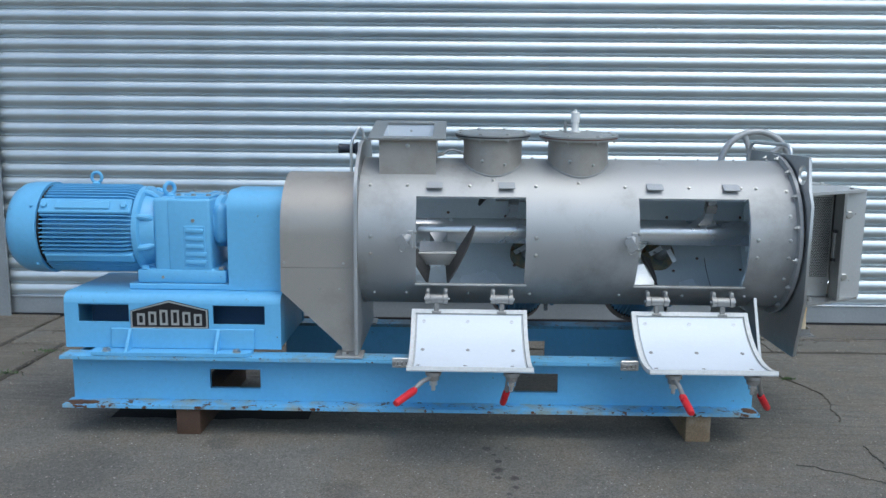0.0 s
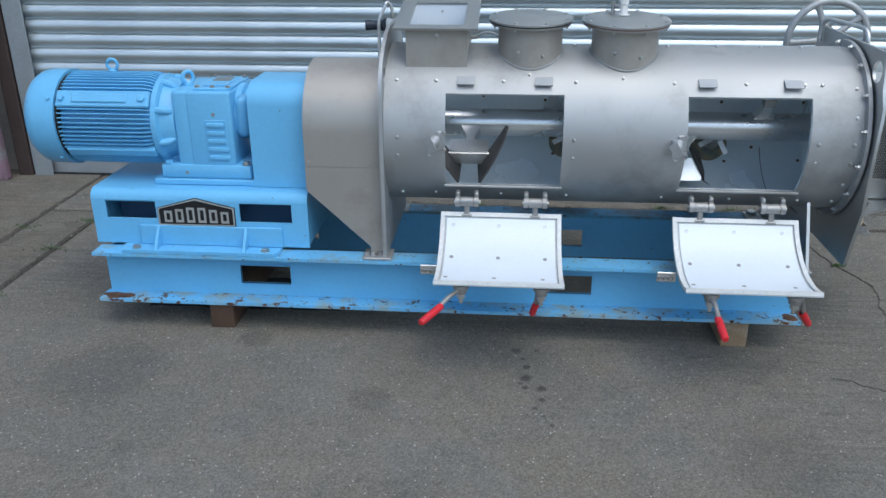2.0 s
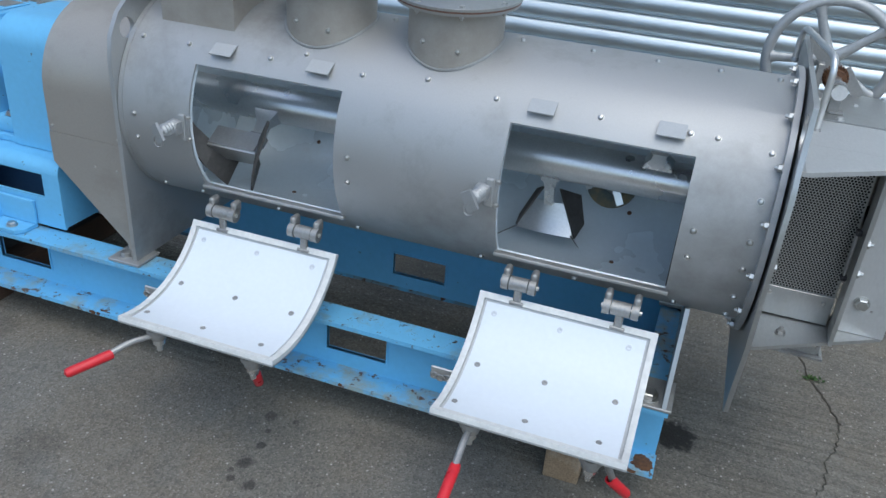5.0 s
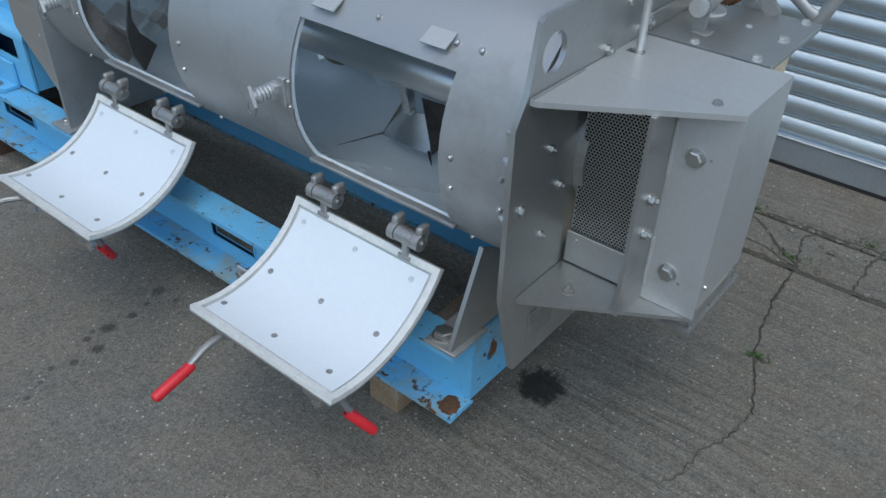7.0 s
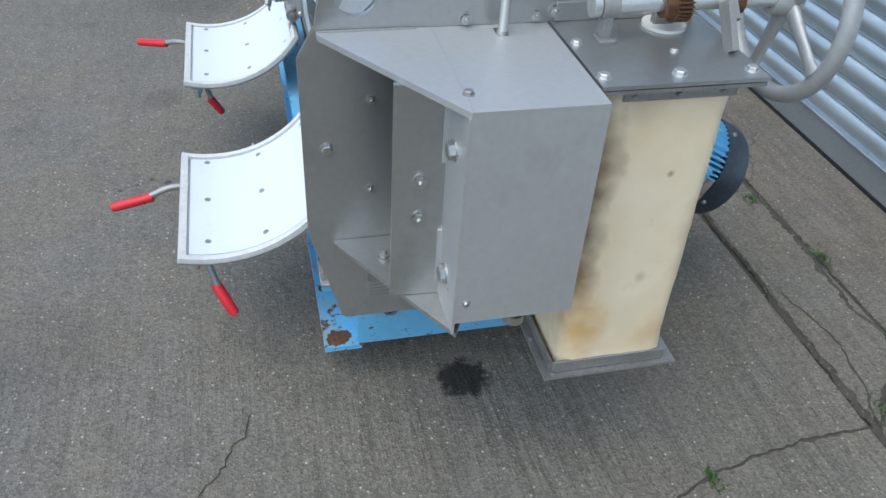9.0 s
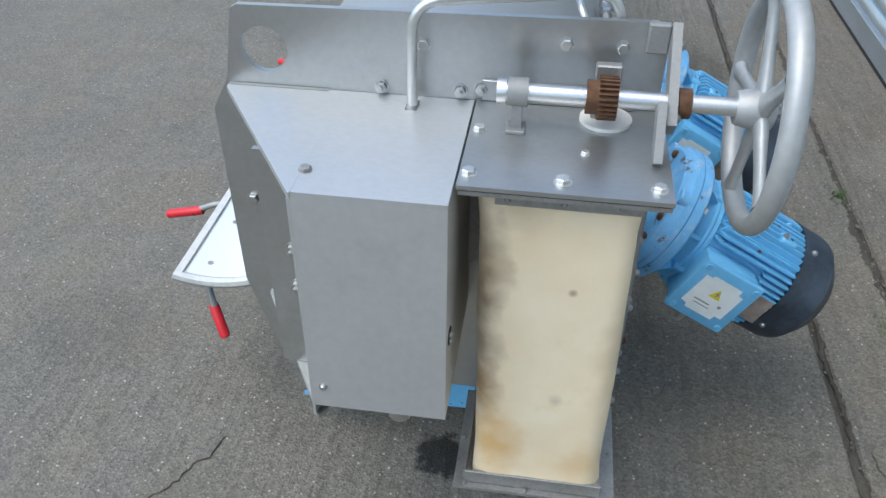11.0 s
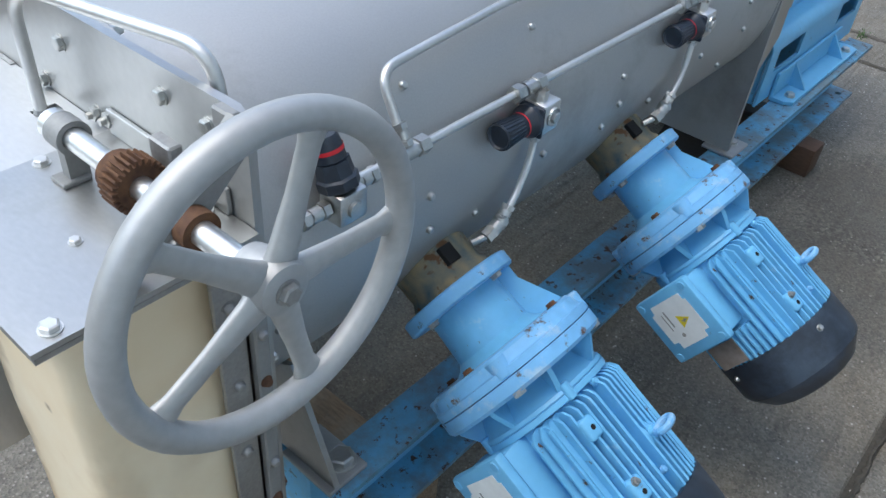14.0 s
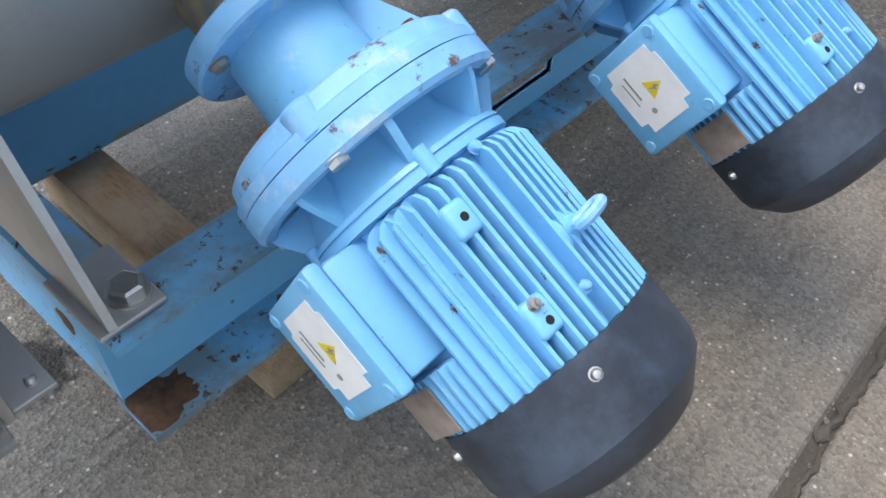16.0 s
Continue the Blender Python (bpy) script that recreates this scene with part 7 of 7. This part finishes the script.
    plate(bm, rect(0.04, 0.043, 0.575, 0.61), [], 0.0005, (0.1593, 0, 0), (0, 1, 0), (0, 0, 1))
    plate(bm, rect(0.049, 0.051, 0.58, 0.615), [], 0.0005, (0.1593, 0, 0), (0, 1, 0), (0, 0, 1))
    part("printed_bar", bm, INKGREY, st)
    bm = bmesh.new()
    lathe(bm, (0.115, 0.082, 0.61), (0, 1, 0), [(0, 0.012), (0.02, 0.012), (0.022, 0.009), (0.05, 0.008), (0.05, 0)], 12)
    part("cable_gland", bm, CAST, m)
    bm = bmesh.new()
    box(bm, 0.1215, 0.123, -0.012, 0.05, 0.684, 0.732)
    part("rating_plate", bm, mat_plate, m, "tarnished metal rating plate")
    # fan cowl
    bm = bmesh.new()
    lathe(bm, (0, 0, 0), Z, [(0.736, 0.114), (0.736, 0.1235), (0.80, 0.1225), (0.812, 0.119), (0.842, 0.092), (0.848, 0.08), (0.849, 0)], 36)
    part("fan_cowl", bm, BLACK, m, "black plastic fan cowl", 22)
    for a in (-68, 22, 112, 202):
        c, s = math.cos(radians(a)), math.sin(radians(a))
        bolt(m, (0.1225 * c, 0.1225 * s, 0.757), (c, s, 0), 0.0052, "dome", BOLT)
    # the motor itself stands a little further out on its flange
    for ob in m.children_recursive:
        if ob.location.z > 0.5:
            ob.location.z += 0.008
        for v in ob.data.vertices:
            v.co.z += 0.008 * min(1.0, max(0.0, (v.co.z - 0.485) / 0.03))
    return m


mat_plate = mat("tarnished_plate", (0.32, 0.26, 0.22), 0.5, 0.4, var=0.3, scale=60, broad=30, bump=0.1)
first = chopper_motor()
first.matrix_basis = chopper_frame(0.868)
copy_thing(first, chopper_frame(0.338))

# ---- air lines on the drum's rear ----
lines = thing("air_line", (0.5, 3.37, 0.84), "bright steel air pipe with tee fittings along the drum's rear", "air pipe")
PY, PZ = 3.372, 0.838


def fitting(parent, p, d, r, l, label=""):
    """A compression fitting: a body between two hexagon nuts."""
    d = Vector(d).normalized()
    p = Vector(p) - d * l / 2
    bm = bmesh.new()
    lathe(bm, p, d, [(0, 0), (0, r), (l * 0.25, r), (l * 0.27, r * 0.8), (l * 0.36, r * 0.8)], 6)
    lathe(bm, p + d * l * 0.34, d, [(0, r * 0.86), (l * 0.32, r * 0.86)], 12)
    lathe(bm, p + d * l * 0.64, d, [(0, r * 0.8), (l * 0.09, r * 0.8), (l * 0.11, r), (l * 0.36, r), (l * 0.36, 0)], 6)
    return part("fitting", bm, BOLT, parent, label)


bm = bmesh.new()
tube(bm, [Vector((x, PY, PZ)) for x in (1.10, 0.7, 0.3, 0.19)], 0.0062, 12)
part("pipe", bm, PIPE, lines)
bm = bmesh.new()
tube(bm, bent(((0.972, PY, PZ), (0.968, 3.318, 0.928), (0.7, 3.30, 0.938), (-0.29, 3.30, 0.938)), 0.03, 6), 0.0062, 12)
part("pipe", bm, PIPE, lines)
for x in (0.97, 0.715, 0.22):
    fitting(lines, (x, PY, PZ), X, 0.0135, 0.068)
fitting(lines, (0.971, PY - 0.008, PZ + 0.022), (0, -0.5, 0.85), 0.010, 0.03)


def regulator(x, elbow, far=False):
    """An air regulator with a black knob and gauge, and a hose that bends down to an elbow."""
    g = thing("air_regulator", (x, PY + 0.01, 0.79), "small air regulator with black ribbed knob and round gauge", "air regulator", "air regulators")
    c = Vector((x, PY + 0.016, 0.795))
    bm = bmesh.new()
    box(bm, x - 0.028, x + 0.016, c.y - 0.02, c.y + 0.02, c.z - 0.024, c.z + 0.026, 0.005, 2)
    lathe(bm, c + Vector((0, 0, 0.02)), (0, 0, 1), [(0, 0.01), (0.022, 0.01)], 6)
    part("body", bm, PIPE, g)
    bm = bmesh.new()
    box(bm, x + 0.016, x + 0.023, c.y - 0.023, c.y + 0.023, c.z - 0.025, c.z + 0.025, 0.004, 2)
    part("bonnet_plate", bm, BLACK, g)
    bm = bmesh.new()
    lathe(bm, c + Vector((0.022, 0, 0)), X, [(0, 0), (0, 0.026), (0.008, 0.026), (0.012, 0.023), (0.022, 0.0195), (0.03, 0.0172), (0.055, 0.0185), (0.074, 0.0205), (0.0755, 0.0185), (0.072, 0.016), (0.071, 0)], 24)
    part("knob", bm, BLACK, g, "black plastic knob")
    bm = bmesh.new()
    for k in range(24):
        a = 2 * math.pi * k / 24
        p = c + Vector((0.054, 0.0176 * math.cos(a), 0.0176 * math.sin(a)))
        rod(bm, p, p + Vector((0.04, 0.003 * math.cos(a), 0.003 * math.sin(a))), 0.0012, 5)
    part("knob_ribs", bm, BLACK, g)
    bm = bmesh.new()
    lathe(bm, c + Vector((0.045, 0, 0)), X, [(0, 0.0199), (0.0025, 0.0196)], 24)
    part("red_ring", bm, RED, g, "thin red ring")
    bm = bmesh.new()
    lathe(bm, c + Vector((-0.006, 0.02, 0.004)), (0, 1, 0), [(0, 0.015), (0.004, 0.015), (0.005, 0.0135), (0.002, 0.011), (0.002, 0)], 24)
    gauge = part("port_boss", bm, PIPE, g)
    bm = bmesh.new()
    lathe(bm, c + Vector((-0.006, 0.0222, 0.004)), (0, 1, 0), [(0, 0.009), (0.006, 0.009), (0.007, 0.0075), (0.007, 0)], 6)
    part("plug", bm, BOLT, gauge, "bright hexagon plug")
    e = Vector(elbow)
    bm = bmesh.new()
    tube(bm, bent((c + Vector((0, 0, -0.02)), c + Vector((0.006, 0.002, -0.075)), e + Vector((-0.03, 0.0, 0.03)), e), 0.05, 6), 0.0058, 10)
    part("hose", bm, PIPE, g)
    fitting(g, c + Vector((0, 0, -0.03)), (0, 0, 1), 0.009, 0.026)
    fitting(g, e + Vector((-0.01, 0, 0.012)), (1, 0, -1.2), 0.0115, 0.026)
    bm = bmesh.new()
    lathe(bm, e, (0, 0, 1), [(-0.013, 0), (-0.011, 0.009), (0, 0.0135), (0.011, 0.009), (0.013, 0)], 14)
    rod(bm, e, e + Vector((0.02, 0.001, -0.008)), 0.0115, 12)
    rod(bm, e + Vector((0.018, 0.001, -0.007)), e + Vector((0.034, 0.0, -0.014)), 0.0125, 6)
    rod(bm, e + Vector((0.03, 0.0, -0.012)), e + Vector((0.05, -0.012, -0.022)), 0.0058, 8)
    part("elbow", bm, BOLT, g)
    return g


regulator(0.70, (0.782, 3.402, 0.647))
regulator(0.19, (0.275, 3.402, 0.655))
# the third regulator stands in the line by the end plate, knob up
third = thing("air_regulator", (1.086, 3.376, 0.81), "small air regulator with upright black knob beside the end plate", "air regulator", "air regulators")
c3, u3 = Vector((1.086, 3.378, 0.833)), Vector((0.1, -0.3, 0.94)).normalized()
bm = bmesh.new()
box(bm, c3.x - 0.022, c3.x + 0.022, c3.y - 0.018, c3.y + 0.02, c3.z - 0.03, c3.z + 0.012, 0.004, 2)
part("body", bm, BOLT, third)
bm = bmesh.new()
lathe(bm, c3 + u3 * 0.012, u3, [(0, 0), (0, 0.026), (0.012, 0.026), (0.015, 0.023), (0.034, 0.0215), (0.034, 0)], 8)
part("bonnet", bm, BLACK, third)
bm = bmesh.new()
lathe(bm, c3 + u3 * 0.048, u3, [(0, 0), (0, 0.0192), (0.024, 0.0175), (0.03, 0.015), (0.03, 0)], 24)
part("knob", bm, BLACK, third, "black plastic knob")
bm = bmesh.new()
lathe(bm, c3 + u3 * 0.058, u3, [(0, 0.0196), (0.005, 0.0193)], 24)
part("red_ring", bm, RED, third, "thin red ring")
bm = bmesh.new()
lathe(bm, c3 + Vector((0, 0.02, -0.01)), (0, 1, 0), [(0, 0.011), (0.005, 0.011), (0.006, 0)], 16)
part("plug", bm, BOLT, third)
fitting(third, c3 + Vector((0.045, 0, -0.008)), X, 0.0115, 0.04)
fitting(third, c3 + Vector((-0.04, -0.006, 0)), X, 0.0115, 0.036)
# the supply regulator on the drive-end support
supply = thing("air_regulator", (-0.33, 3.38, 1.0), "air regulator with black knob on the drive-end support plate", "air regulator", "air regulators")
SY, SZ2 = 3.39, 1.01
bm = bmesh.new()
box(bm, -0.351, -0.302, SY - 0.022, SY + 0.022, SZ2 - 0.028, SZ2 + 0.024, 0.005, 2)
part("body", bm, PIPE, supply)
bm = bmesh.new()
box(bm, -0.36, -0.351, SY - 0.025, SY + 0.025, SZ2 - 0.026, SZ2 + 0.026, 0.004, 2)
part("bonnet_plate", bm, BLACK, supply)
bm = bmesh.new()
lathe(bm, (-0.36, SY, SZ2), (-1, 0, 0), [(0, 0), (0, 0.0215), (0.014, 0.019), (0.02, 0.0172), (0.048, 0.0182), (0.068, 0.02), (0.07, 0.018), (0.068, 0)], 20)
part("knob", bm, BLACK, supply, "black plastic knob")
bm = bmesh.new()
lathe(bm, (-0.379, SY, SZ2), (-1, 0, 0), [(0, 0.0196), (0.004, 0.0196)], 20)
part("red_ring", bm, RED, supply, "thin red ring")
bm = bmesh.new()
tube(bm, bent(((-0.376, SY - 0.03, 0.9), (-0.376, SY - 0.03, 1.03), (-0.346, SY - 0.012, 1.098), (-0.331, SY, 1.08), (-0.325, SY, 1.03)), 0.022, 5), 0.0062, 10)
part("pipe", bm, PIPE, supply)
fitting(supply, (-0.326, SY, 1.042), (0, 0, 1), 0.0105, 0.03)

# a thin hose behind the inlet neck
hose = thing("air_hose", (0.03, 3.2, 0.98), "thin grey air hose arching between the inlet necks", "hose")
bm = bmesh.new()
tube(bm, bent(((-0.02, 3.19, 0.995), (0.0, 3.195, 1.0), (0.03, 3.2, 1.018), (0.075, 3.2, 1.002), (0.11, 3.19, 0.985)), 0.03, 5), 0.0045, 8)
part("tube", bm, GUIDE, hose)
fitting(hose, (-0.012, 3.193, 0.997), (1, 0, 0.2), 0.009, 0.03)
